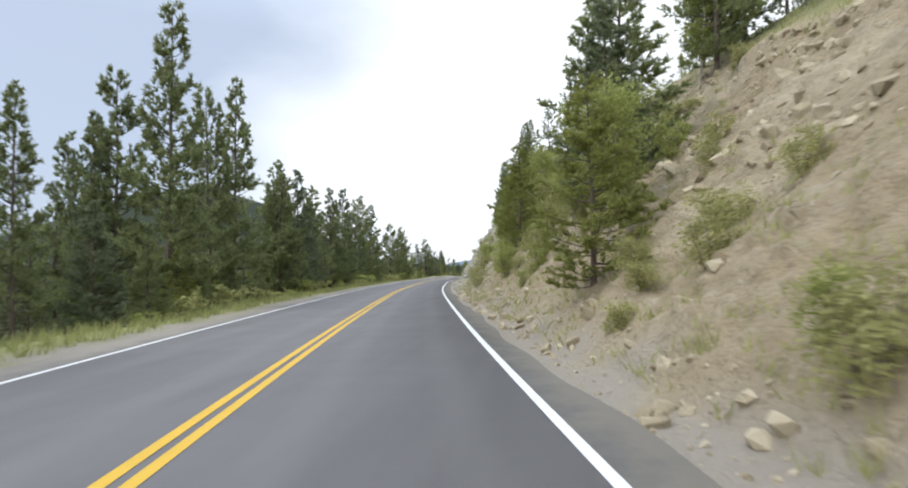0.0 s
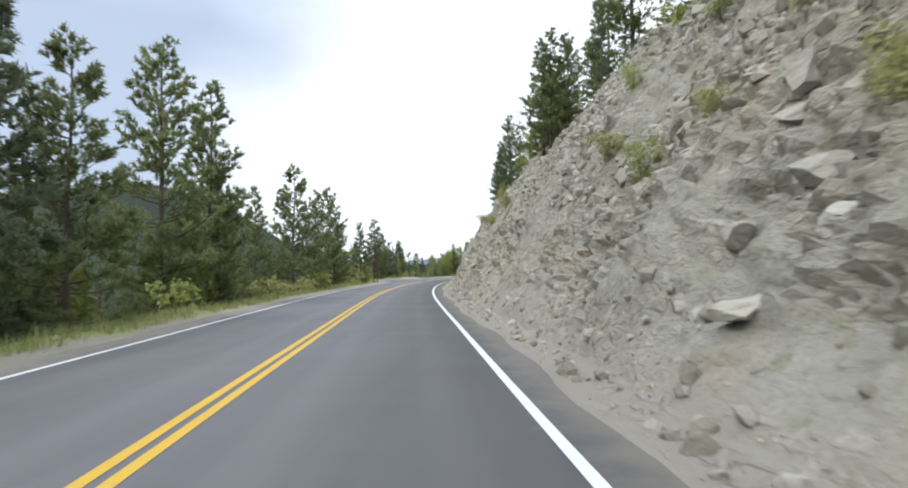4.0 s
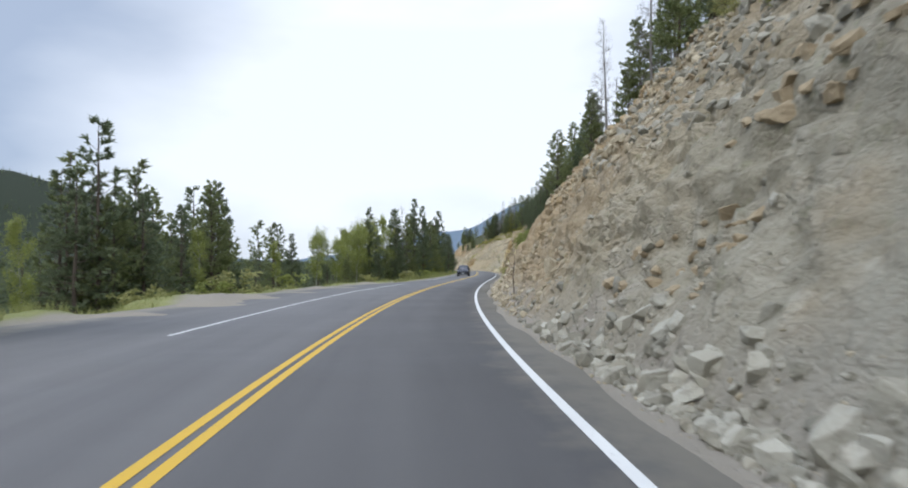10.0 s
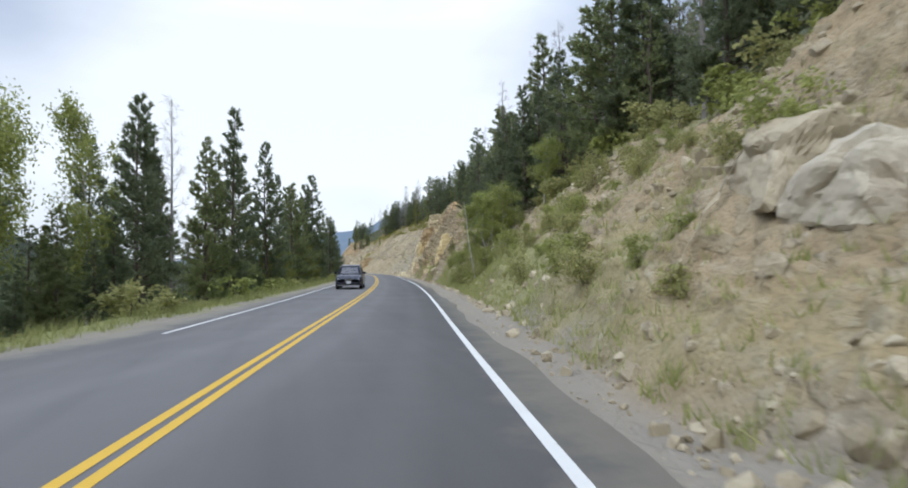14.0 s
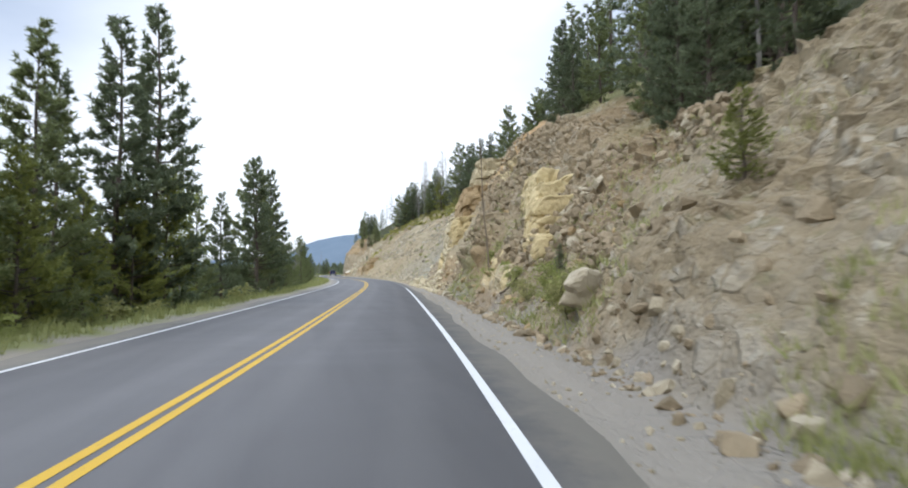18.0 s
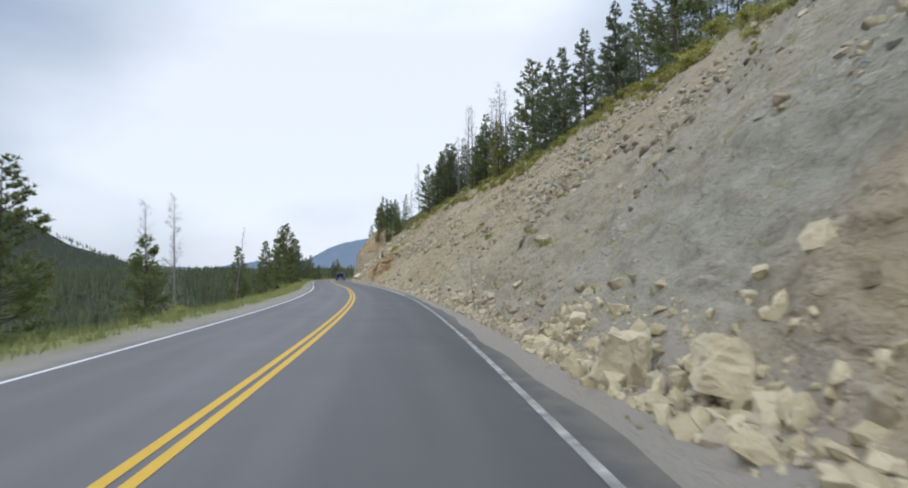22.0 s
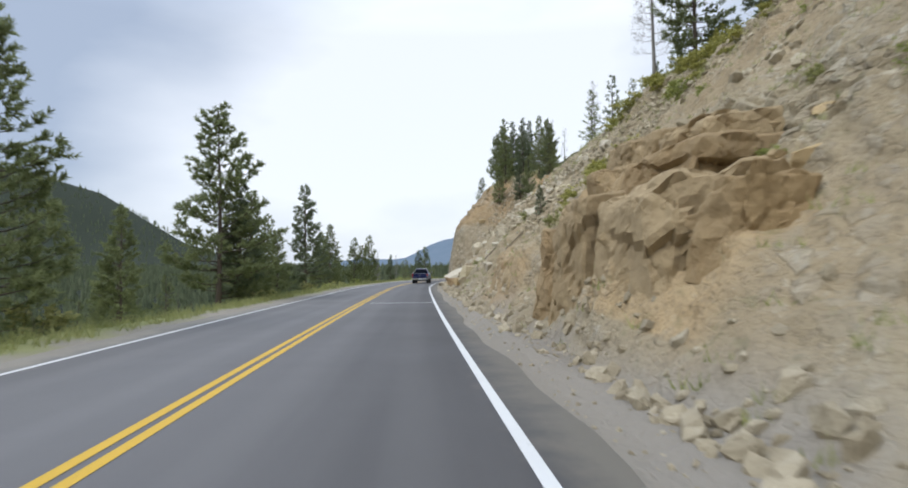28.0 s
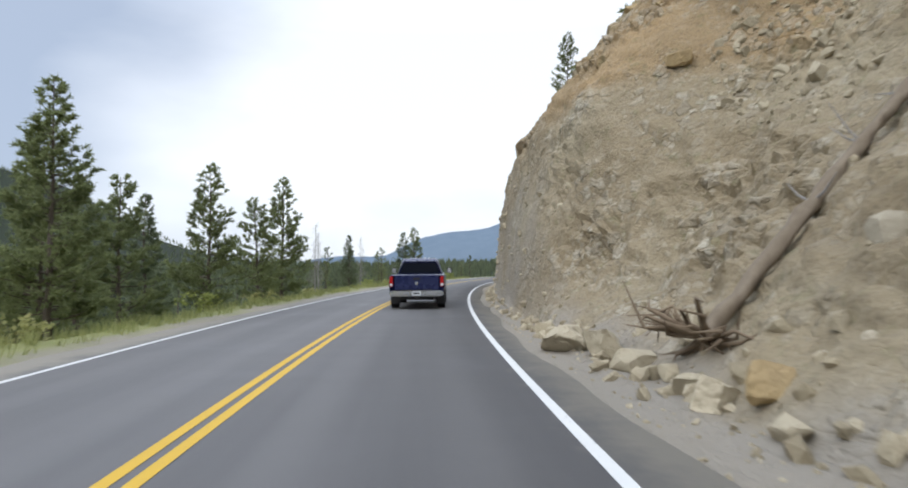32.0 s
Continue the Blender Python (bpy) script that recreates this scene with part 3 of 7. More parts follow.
def build_ground():
    s = np.concatenate([[-3500, -2000, -1000, -600, -350, -200, -130, -90], np.arange(-60, -6, 2.0), np.arange(-6, 520, 0.16), np.arange(520, 700, 2.0),
                        [720, 760, 820, 900, 1000, 1150, 1350, 1600, 1900, 2200, 2500, 2800, 3100, 3400, 3700, 4000, 4400, 4900, 5600]])
    d = np.concatenate([[-4500, -3600, -3000, -2500, -2100, -1800, -1600, -1450, -1300, -1150, -1000, -880, -760, -650, -550, -460, -380, -300, -240, -190, -150, -120, -95, -75, -60, -48, -38, -30],
                        np.arange(-25, -12, 1.0), np.arange(-12, -4.4, 0.4), [-4.0, 0, 3.4], np.arange(3.6, 4.55, 0.13), np.arange(4.6, 6.6, 0.06), np.arange(6.6, 13, 0.10), np.arange(13, 15, 0.16), np.arange(15, 22, 0.25), np.arange(22, 34, 0.6),
                        [35, 38, 42, 48, 56, 66, 80, 100, 130, 180, 260, 400, 600, 900, 1300, 1900, 2700, 4000]])
    ss, dd = np.meshgrid(s, d, indexing="ij")
    p, on, upper, ledge = rough_cut(ss, dd)
    far = np.clip((np.abs(dd.ravel()) - 150) / 300, 0, 1) + np.clip((ss.ravel() - 700) / 400, 0, 1) + np.clip((-ss.ravel() - 100) / 400, 0, 1)
    far = np.clip(far, 0, 1)
    p[:, 2] = p[:, 2] * (1 - far * np.clip((ss.ravel() - 700) / 600, 0, 1)) + far * mountains(p[:, 0], p[:, 1])
    p[:, 2] += far * (6 + 0.06 * mountains(p[:, 0], p[:, 1])) * fbm(p * (0.006, 0.006, 0), 4, 77)
    sv, dv = ss.ravel(), dd.ravel()
    toe = cut(sv, 1)
    gravel = smooth((toe + 0.7 + 0.5 * vnoise(p * 0.7, 3) - dv) / 1.0) * (dv > 0) + smooth((dv + 5.3 + pullout(sv) + 0.4 * vnoise(p * 0.8, 4)) / 0.8) * (dv <= 0)
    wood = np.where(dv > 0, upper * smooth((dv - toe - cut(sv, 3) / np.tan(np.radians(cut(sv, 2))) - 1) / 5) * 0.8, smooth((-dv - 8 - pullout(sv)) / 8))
    green = smooth((sv - 196) / 26) * smooth((255 - sv) / 10) * smooth((toe + 2.6 + 1.6 * vnoise(p * 0.3, 14) - dv) / 1.6) * smooth((dv - toe + 0.1) / 0.5)
    green = np.maximum(green, 0.7 * smooth((sv - 278) / 2) * smooth((290 - sv) / 3) * smooth((toe + 1.0 + vnoise(p * 0.5, 15) - dv) / 0.8) * (dv > toe))
    brown = np.maximum(0.75 * smooth((sv - 255) / 6) * smooth((297 - sv) / 5), np.maximum(0.5 * smooth((sv - 160) / 8) * smooth((205 - sv) / 12), 0.65 * smooth((sv - 438) / 6) * smooth((500 - sv) / 10)))
    brown = np.maximum(brown, 0.6 * smooth((42 - sv) / 16))
    brown = brown * smooth(0.75 + 0.8 * vnoise(p * 0.35, 16))
    # fresh also lightens the upright 394-405 m face, offsetting its dimmer light
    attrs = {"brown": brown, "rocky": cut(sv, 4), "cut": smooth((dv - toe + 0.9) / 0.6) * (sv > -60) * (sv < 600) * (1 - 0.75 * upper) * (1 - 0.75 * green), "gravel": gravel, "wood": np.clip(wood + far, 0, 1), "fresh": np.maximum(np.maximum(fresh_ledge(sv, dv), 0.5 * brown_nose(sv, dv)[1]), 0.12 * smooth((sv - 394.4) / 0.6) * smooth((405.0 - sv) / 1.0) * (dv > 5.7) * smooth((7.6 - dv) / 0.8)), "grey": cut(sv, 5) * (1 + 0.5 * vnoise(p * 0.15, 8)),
             "ochre": np.clip(cut(sv, 6) * np.where(sv > 436, 4.5 * smooth((p[:, 2] - 5.5) / 2.5), 1.6) * smooth(0.5 + 1.2 * vnoise(p * 0.22, 9)) + 0.4 * smooth((sv - 407.4) / 0.5) * smooth((415.4 - sv) / 0.8) * (dv > 5.3) * smooth((6.9 - dv) / 0.7) + 0.7 * brown_nose(sv, dv)[1] + 0.5 * smooth((sv - 394.4) / 0.6) * smooth((405.0 - sv) / 1.0) * (dv > 5.7) * smooth((7.6 - dv) / 0.8), 0, 1)}
    broken = (ledge.reshape(ss.shape) > 0.6)[:-1, :-1]
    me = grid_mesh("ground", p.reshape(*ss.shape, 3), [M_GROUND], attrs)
    me.polygons.foreach_set("use_smooth", ~broken.ravel())
    return tagged(new("ground", me), "earthen mountainside cut into rock above the road, falling to a wooded valley", "ground", kind="structure"), p.reshape(*ss.shape, 3), s, d


_, _gp, _gs, _gd = build_ground()


def on_ground(s, d):
    """The point of the ground's surface nearest to a road place."""
    i, j = np.searchsorted(_gs, s), np.searchsorted(_gd, d)
    i, j = np.clip(i, 1, len(_gs) - 1), np.clip(j, 1, len(_gd) - 1)
    a, b = (s - _gs[i - 1]) / (_gs[i] - _gs[i - 1]), (d - _gd[j - 1]) / (_gd[j] - _gd[j - 1])
    a, b = np.clip(a, 0, 1)[..., None], np.clip(b, 0, 1)[..., None]
    return (_gp[i - 1, j - 1] * (1 - a) + _gp[i, j - 1] * a) * (1 - b) + (_gp[i - 1, j] * (1 - a) + _gp[i, j] * a) * b


def ribbon(name, s, lefts, rights, z, mats, thick=0.0, attr=False):
    s = np.asarray(s, float)
    cols = [(lefts, z - thick), (lefts, z), (rights, z), (rights, z - thick)] if thick else [(lefts, z), (rights, z)]
    pos = []
    for dd, zz in cols:
        x, y = at(s, np.broadcast_to(dd, s.shape))
        pos.append(np.stack([x, y, np.full(s.shape, zz)], -1))
    across = {"across": np.stack([np.broadcast_to(np.clip(q[0], -4.3, 9), s.shape) for q in cols], 1)} if attr else None
    return grid_mesh(name, np.stack(pos, 1), mats, across)


def build_road():
    s = np.arange(-60, 560, 1.0)
    edge = 0.10 * np.sin(s * 0.37) + 0.07 * np.sin(s * 1.3)
    me = ribbon("road", s, -4.25 - pullout(s) + edge, np.interp(s, (285, 305, 355, 380), (3.98, 3.75, 3.75, 3.95)) + edge * 0.8, 0.0, [M_ROAD], 0.12, True)
    road = tagged(new("road", me), "two-lane asphalt mountain road with worn tyre tracks", "road", kind="structure")

    def line(name, a, b, mid, w, mat, label):
        q = np.arange(a, b + 0.5, 1.0)
        mid = np.interp(q, *mid) if isinstance(mid, tuple) else mid
        ob = new(name, ribbon(name, q, mid - w / 2, mid + w / 2, 0.005, [mat]))
        tagged(ob, label, "road marking", kind="structure")
    line("yellow_line", -60, 559, -0.105, 0.12, M_YELLOW, "solid yellow centre line painted on asphalt")
    line("yellow_line", -60, 559, 0.105, 0.12, M_YELLOW, "solid yellow centre line painted on asphalt")
    line("edge_line", -60, 304, LANE - 0.05, 0.12, M_WHITE, "solid white edge line beside the rock cut")
    line("edge_line", 304, 346, LANE - 0.05, 0.10, M_DUSTY, "white edge line almost buried in dust")
    line("edge_line", 346, 559, LANE - 0.05, 0.12, M_WHITE, "solid white edge line beside the rock cut")
    line("edge_line", -60, 138, -LANE, 0.11, M_WHITE, "solid white edge line on the valley side")
    line("edge_line", 161, 203, ((161, 168, 176, 185, 190, 203), (-3.6, -3.7, -3.88, -4.0, -3.88, -3.5)), 0.11, M_WHITE, "solid white edge line crossing the lay-by")
    line("edge_line", 214, 559, ((214, 224, 240), (-3.15, -3.2, -LANE)), 0.11, M_WHITE, "solid white edge line on the valley side")
    x0, x1 = 0.4, 3.25
    bar = new("transverse_line", ribbon("transverse_line", [416.6, 416.85], x0, x1, 0.006, [M_WHITE]))
    tagged(bar, "thin white line painted across one lane", "road marking", kind="structure")


build_road()


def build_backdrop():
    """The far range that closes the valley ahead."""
    # distance haze is put into the colour: the forest turns blue-grey
    g = Nodes("far_hazed_forest", 1.0, 0, 0.0)
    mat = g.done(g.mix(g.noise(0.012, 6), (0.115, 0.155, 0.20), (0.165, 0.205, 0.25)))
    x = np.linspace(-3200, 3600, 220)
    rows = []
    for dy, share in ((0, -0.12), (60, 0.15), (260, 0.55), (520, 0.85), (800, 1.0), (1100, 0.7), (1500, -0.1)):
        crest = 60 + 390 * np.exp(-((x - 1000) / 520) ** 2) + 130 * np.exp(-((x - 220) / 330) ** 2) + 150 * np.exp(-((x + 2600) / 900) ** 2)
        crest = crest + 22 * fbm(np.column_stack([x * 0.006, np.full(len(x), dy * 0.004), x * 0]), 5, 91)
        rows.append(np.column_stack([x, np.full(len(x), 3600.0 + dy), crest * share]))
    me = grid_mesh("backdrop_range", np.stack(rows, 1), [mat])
    tagged(new("backdrop_range", me), "distant forested mountain range with blue-grey haze in its colour", "mountains", kind="structure")


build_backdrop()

# ---------------------------------------------------------------- helpers for things
def link(name, me, parent=None, label=""):
    ob = new(name, me)
    if parent is not None:
        ob.parent = parent
    return tagged(ob, label) if label else ob


def part(name, bm, material, parent, label="", flat=True):
    """Links a bmesh as one mesh object under a thing or a part."""
    me = bpy.data.meshes.new(name)
    bm.to_mesh(me)
    bm.free()
    me.materials.append(material)
    if not flat:
        me.polygons.foreach_set("use_smooth", np.full(len(me.polygons), True))
    return link(name, me, parent, label)


def stand(s, d, sink=0.0, turn=0.0, scale=1.0, z=None):
    """A pose on the ground at a road place, turned from the road's heading."""
    p = on_ground(np.array(s), np.array(d))
    return Matrix.LocRotScale((p[0], p[1], (p[2] if z is None else z) - sink), Euler((0, 0, heading(s) + radians(turn))), (scale,) * 3)


def tube(path, radii, sides=7):
    """Vertices and quads of a tapered tube along a path."""
    path, radii = np.asarray(path, float), np.asarray(radii, float)
    tang = np.gradient(path, axis=0)
    tang /= np.linalg.norm(tang, axis=1)[:, None] + 1e-9
    ref = np.where(np.abs(tang[:, 2:3]) > 0.9, np.array([[1.0, 0, 0]]), np.array([[0, 0, 1.0]]))
    u = np.cross(tang, ref)
    u /= np.linalg.norm(u, axis=1)[:, None]
    v = np.cross(tang, u)
    a = np.arange(sides) * 2 * math.pi / sides
    ring = path[:, None] + radii[:, None, None] * (np.cos(a)[None, :, None] * u[:, None] + np.sin(a)[None, :, None] * v[:, None])
    n = len(path)
    idx = np.arange(n * sides).reshape(n, sides)
    nxt = np.roll(idx, -1, 1)
    quads = np.stack([idx[:-1], nxt[:-1], nxt[1:], idx[1:]], -1).reshape(-1, 4)
    return ring.reshape(-1, 3), quads


class Pile:
    """Gathers vertices and faces of one kind into one mesh."""

    def __init__(self):
        self.v, self.f, self.n = [], [], 0

    def add(self, v, f):
        self.v.append(v)
        self.f.append(np.asarray(f) + self.n)
        self.n += len(v)

    def mesh(self, name, mat, flat=False):
        return raw_mesh(name, np.concatenate(self.v), np.concatenate(self.f), [mat], flat=flat)


# ---------------------------------------------------------------- stones and boulders
def sphere_points(rings=7, around=10):
    bm = bmesh.new()
    bmesh.ops.create_icosphere(bm, subdivisions=rings, radius=1)
    v = np.array([q.co for q in bm.verts])
    f = np.array([[q.index for q in t.verts] for t in bm.faces])
    bm.free()
    return v, f


ICO1, ICO2, ICO3, ICO4, ICO5 = (sphere_points(i) for i in (1, 2, 3, 4, 5))


def rock(seed, size, base=ICO3, planes=13, rough=0.03, deep=0.36, boxy=False, split=0.0, skew=0.2):
    """A broken rock: a ball cut by random planes, split along joints, with fine relief."""
    rng = np.random.default_rng(seed)
    v, f = base[0].copy(), base[1]
    sides = [(rng.normal(size=3), rng.uniform(deep, 0.7)) for _ in range(planes)]
    if boxy:
        sides = [(np.eye(3)[i % 3] * (1 if i < 3 else -1) + rng.normal(0, skew, 3), rng.uniform(0.40, 0.62)) for i in range(6)]
        sides += [(rng.normal(size=3), rng.uniform(0.48, 0.75)) for _ in range(planes - 6)]
    for n, reach in sides + sides[:6]:
        n = n / np.linalg.norm(n)
        over = np.maximum(v @ n - reach, 0)
        v -= over[:, None] * n
    v /= np.abs(v).max(0)
    if split:
        out = v / (np.linalg.norm(v, axis=1)[:, None] + 1e-9)
        q = v * np.asarray(size) / 2
        q = q + 0.25 * fbm(q * 0.8 + seed % 13, 2, 6)[:, None]
        crack, val, tilt = blocks(q * (0.95, 0.75, 1.25) + seed % 31, 5)
        crack2, val2, tilt2 = blocks(q * (2.4, 2.0, 3.0) + seed % 17, 8)
        push = 0.55 * (val - 0.6) + 0.5 * tilt - 0.14 * np.exp(-crack * 12) + 0.26 * (val2 - 0.5) + 0.22 * tilt2 - 0.08 * np.exp(-crack2 * 10)
        v += out * (split * push)[:, None]
    if rough:
        v += rough * np.stack([fbm(v * 3 + seed % 97, 3, 3), fbm(v * 3 + 50, 3, 4), fbm(v * 3 + 90, 3, 5)], 1)
    return v * (np.asarray(size) / 2), f


STONES = [rock(100 + i, (1, 0.75 + 0.3 * (i % 3) / 2, 0.55 + 0.05 * (i % 4)), ICO1 if i % 2 else ICO2, 9, 0.0, boxy=i % 4 > 1) for i in range(12)]


def scatter(name, mat, s, d, sizes, label, seed):
    """Many small stones on the ground as one mesh of stuff."""
    rng = np.random.default_rng(seed)
    p = on_ground(s, d)
    which = rng.integers(0, 6, len(s)) * 2 + (0 if sizes.mean() > 0.2 else 1)
    pile = Pile()
    for k in range(12):
        m = np.flatnonzero(which == k)
        if not len(m):
            continue
        v, f = STONES[k]
        e = rng.normal(size=(len(m), 3, 3))
        q = np.linalg.qr(e)[0]
        w = np.einsum("nij,vj->nvi", q, v) * sizes[m][:, None, None] + p[m][:, None] + np.array([0, 0, 0.05]) * sizes[m][:, None, None]
        pile.add(w.reshape(-1, 3), (f[None] + (np.arange(len(m)) * len(v))[:, None, None]).reshape(-1, 3))
    return tagged(new(name, pile.mesh(name, mat, flat=True)), label, "rubble", kind="stuff")


def build_rubble():
    rng = np.random.default_rng(5)

    def toe_places(n, a, b, spread):
        s = rng.uniform(a, b, n)
        return s, cut(s, 1) - 0.5 + np.abs(rng.normal(0, spread, n))

    def slope_places(n, a, b, clump=0.22):
        s = rng.uniform(a, b, n * 3)
        d = cut(s, 1) + rng.uniform(0.2, 1, n * 3) ** 0.8 * (cut(s, 3) / np.tan(np.radians(cut(s, 2))))
        keep = np.flatnonzero(vnoise(np.stack([s * 0.35, d * 0.5, d * 0], 1), 41) > rng.normal(0.1, clump, n * 3))[:n]
        return s[keep], d[keep]

    def sizes(n, lo, hi):
        return lo + (hi - lo) * rng.random(n) ** 3.2

    for name, mat, a, b, n1, n2, words in (("rubble", M_TAN, -20, 45, 700, 2600, "small tan stones strewn over the earth cut"),
                                           ("rubble", M_GREYROCK, 40, 172, 1600, 9500, "grey angular rubble over the rock cut"),
                                           ("rubble", M_TAN, 165, 205, 900, 7000, "tan and brown broken stones over the rock cut"),
                                           ("rubble", M_TAN, 200, 275, 800, 2400, "tan stones strewn over the earth slope"),
                                           ("rubble", M_BROWN, 250, 300, 900, 5000, "brown broken rubble over the cut"),
                                           ("rubble", M_TAN, 296, 330, 1000, 1800, "pale yellow broken rubble at the foot of the cut"),
                                           ("rubble", M_TAN, 325, 445, 2600, 9500, "tan and brown stones over the scree slope"),
                                           ("rubble", M_TAN, 425, 482, 900, 5600, "pale broken stones littering the slope by the fallen trunk"),
                                           ("rubble", M_TAN, 480, 530, 700, 1800, "tan-brown stones on the steep rock face")):
        s1, d1 = toe_places(n1, a, b, 0.8)
        s2, d2 = slope_places(n2, a, b)
        s, d = np.concatenate([s1, s2]), np.concatenate([d1, d2])
        scatter(name, mat, s, d, np.concatenate([sizes(n1, 0.05, 0.38), sizes(len(s2), 0.06, 0.5 if a < 420 else 0.3)]), words, int(a) + 100)
    # clusters of larger pieces broken out of the face
    for mat, a, b, n, hi, words in ((M_TAN, -10, 45, 260, 0.45, "tan stones in clusters on the earth cut"), (M_GREYROCK, 44, 125, 1500, 0.6, "grey angular pieces broken out of the rock face"),
                                    (M_GREYROCK, 120, 172, 1500, 0.5, "grey and pale pieces littering the upper rock cut"), (M_BUFF, 170, 206, 1300, 0.42, "golden brown broken pieces in the cut"), (M_BROWN, 164, 206, 1300, 0.42, "dark brown broken pieces in the cut"),
                                    (M_TAN, 200, 268, 420, 0.4, "tan stones on the grassy slope"), (M_BROWN, 250, 300, 420, 0.34, "brown broken pieces in the earthy cut"),
                                    (M_GREYROCK, 308, 350, 620, 0.4, "grey pieces bedded in the scree"), (M_TAN, 330, 425, 1500, 0.42, "tan and brown pieces bedded in the scree"), (M_GREYROCK, 336, 400, 1100, 0.5, "dark and pale grey pieces clustered on the scree"),
                                    (M_TAN, 415, 480, 900, 0.5, "pale pieces bedded in the slope")):
        s2, d2 = slope_places(n, a, b, 0.06)
        scatter("broken_rock", mat, s2, d2, 0.16 + (hi - 0.16) * rng.random(len(s2)) ** 1.8, words, int(a) + 700)
    s = rng.uniform(-5, 500, 5200)
    d = 4.15 + rng.random(5200) ** 1.4 * 1.1
    scatter("verge_gravel", M_TAN, s, d, 0.025 + 0.07 * rng.random(5200) ** 2, "loose gravel along the edge of the asphalt", 8)
    for mat, a, b, n, words in ((M_GREYROCK, 146, 162, 700, "grey shattered stone piled along the foot of the cut"), (M_TAN, 318, 350, 900, "pale stones shed onto the road's edge"), (M_TAN, 350, 395, 600, "tan stones at the foot of the scree")):
        s = rng.uniform(a, b, n)
        scatter("rubble", mat, s, cut(s, 1) - 0.45 + np.abs(rng.normal(0, 0.4, n)), sizes(n, 0.08, 0.45), words, int(a) + 900)
    s = rng.uniform(416, 448, 420)
    scatter("rubble", M_PALETOP, s, cut(s, 1) + 0.4 + rng.random(420) ** 0.8 * 8, sizes(420, 0.14, 0.7), "pale angular rocks strewn over the scree", 11)
    s = rng.uniform(290, 318, 1500)
    scatter("rubble", M_YELLOWROCK, s, cut(s, 1) - 0.6 + np.abs(rng.normal(0, 0.75, 1500)), sizes(1500, 0.08, 0.42), "heap of pale yellow broken stone at the foot of the buttress", 10)
    s = rng.uniform(264, 300, 260)
    d = cut(s, 1) + rng.random(260) * 5
    scatter("rubble", M_OCHRE, s, d, sizes(260, 0.08, 0.4), "ochre yellow broken stones on the rock cut", 9)
    # dark stones that lie in clusters on the pale scree
    rng = np.random.default_rng(72)
    near = rng.integers(0, 46, 620)
    s0, u0 = rng.uniform(318, 392, 46), rng.uniform(0.8, 8.0, 46)
    s = s0[near] + rng.normal(0, 0.7, 620)
    d = cut(s, 1) + u0[near] + rng.normal(0, 0.35, 620)
    scatter("rubble", M_SLATE, s, d, sizes(620, 0.08, 0.5), "dark brown stones lying in clusters on the scree", 73)
    # broken stones high on the shrubby slope
    s = rng.uniform(14, 40, 420)
    d = cut(s, 1) + rng.uniform(0.15, 1.0, 420) * cut(s, 3) / np.tan(np.radians(cut(s, 2)))
    scatter("rubble", M_GREYROCK, s, d, sizes(420, 0.05, 0.24), "grey beige stones on the shrubby earth slope", 74)


build_rubble()


def build_stones():
    """Single stones lying along the foot of the cut."""
    rng = np.random.default_rng(12)
    kinds = {}
    for key, mat in (("grey", M_GREYROCK), ("tan", M_TAN), ("ochre", M_OCHRE), ("yellow", M_YELLOWROCK)):
        kinds[key] = [raw_mesh("stone", *rock(300 + 7 * i + len(key), (1, rng.uniform(0.6, 0.95), rng.uniform(0.5, 0.75)), ICO3, 12, 0.02, boxy=i % 2 == 0), [mat], flat=True) for i in range(6)]
    runs = (("grey", 147, 161, 44, 0.14, 0.5, -0.35), ("grey", 108, 146, 12, 0.15, 0.4, 0.0), ("tan", 187, 200, 16, 0.2, 0.6, 0.3), ("tan", 8, 36, 14, 0.15, 0.4, 0.4),
            ("tan", 284, 318, 36, 0.14, 0.42, -0.5), ("yellow", 298, 317, 48, 0.14, 0.5, -0.4), ("tan", 318, 350, 44, 0.12, 0.4, -0.45), ("ochre", 262, 284, 12, 0.2, 0.6, 0.2),
            ("tan", 390, 424, 12, 0.1, 0.3, -0.2), ("tan", 424, 436, 12, 0.15, 0.5, -0.2), ("tan", 440, 462, 18, 0.2, 0.6, -0.3))
    words = {"grey": "angular pale grey stone fallen at the foot of the rock cut", "tan": "tan broken stone lying on the gravel verge below the slope",
             "ochre": "ochre yellow broken stone resting below the outcrop", "yellow": "pale yellow block in the rubble heap below the buttress"}
    for key, a, b, n, lo, hi, off in runs:
        for _ in range(n):
            s = rng.uniform(a, b)
            d = float(cut(s, 1)) + off + abs(rng.normal(0, 0.42 if off < 0 else 0.7))
            size = lo + (hi - lo) * rng.random() ** 2
            me = kinds[key][rng.integers(6)]
            ob = new("stone", me)
            p = on_ground(np.array(s), np.array(d))
            ob.matrix_basis = Matrix.LocRotScale((p[0], p[1], p[2] + size * 0.16), Euler((rng.normal(0, 0.25), rng.normal(0, 0.25), rng.uniform(0, 6.3))), (size,) * 3)
            tagged(ob, words[key], "stone", "stones along the foot of the cut")


build_stones()


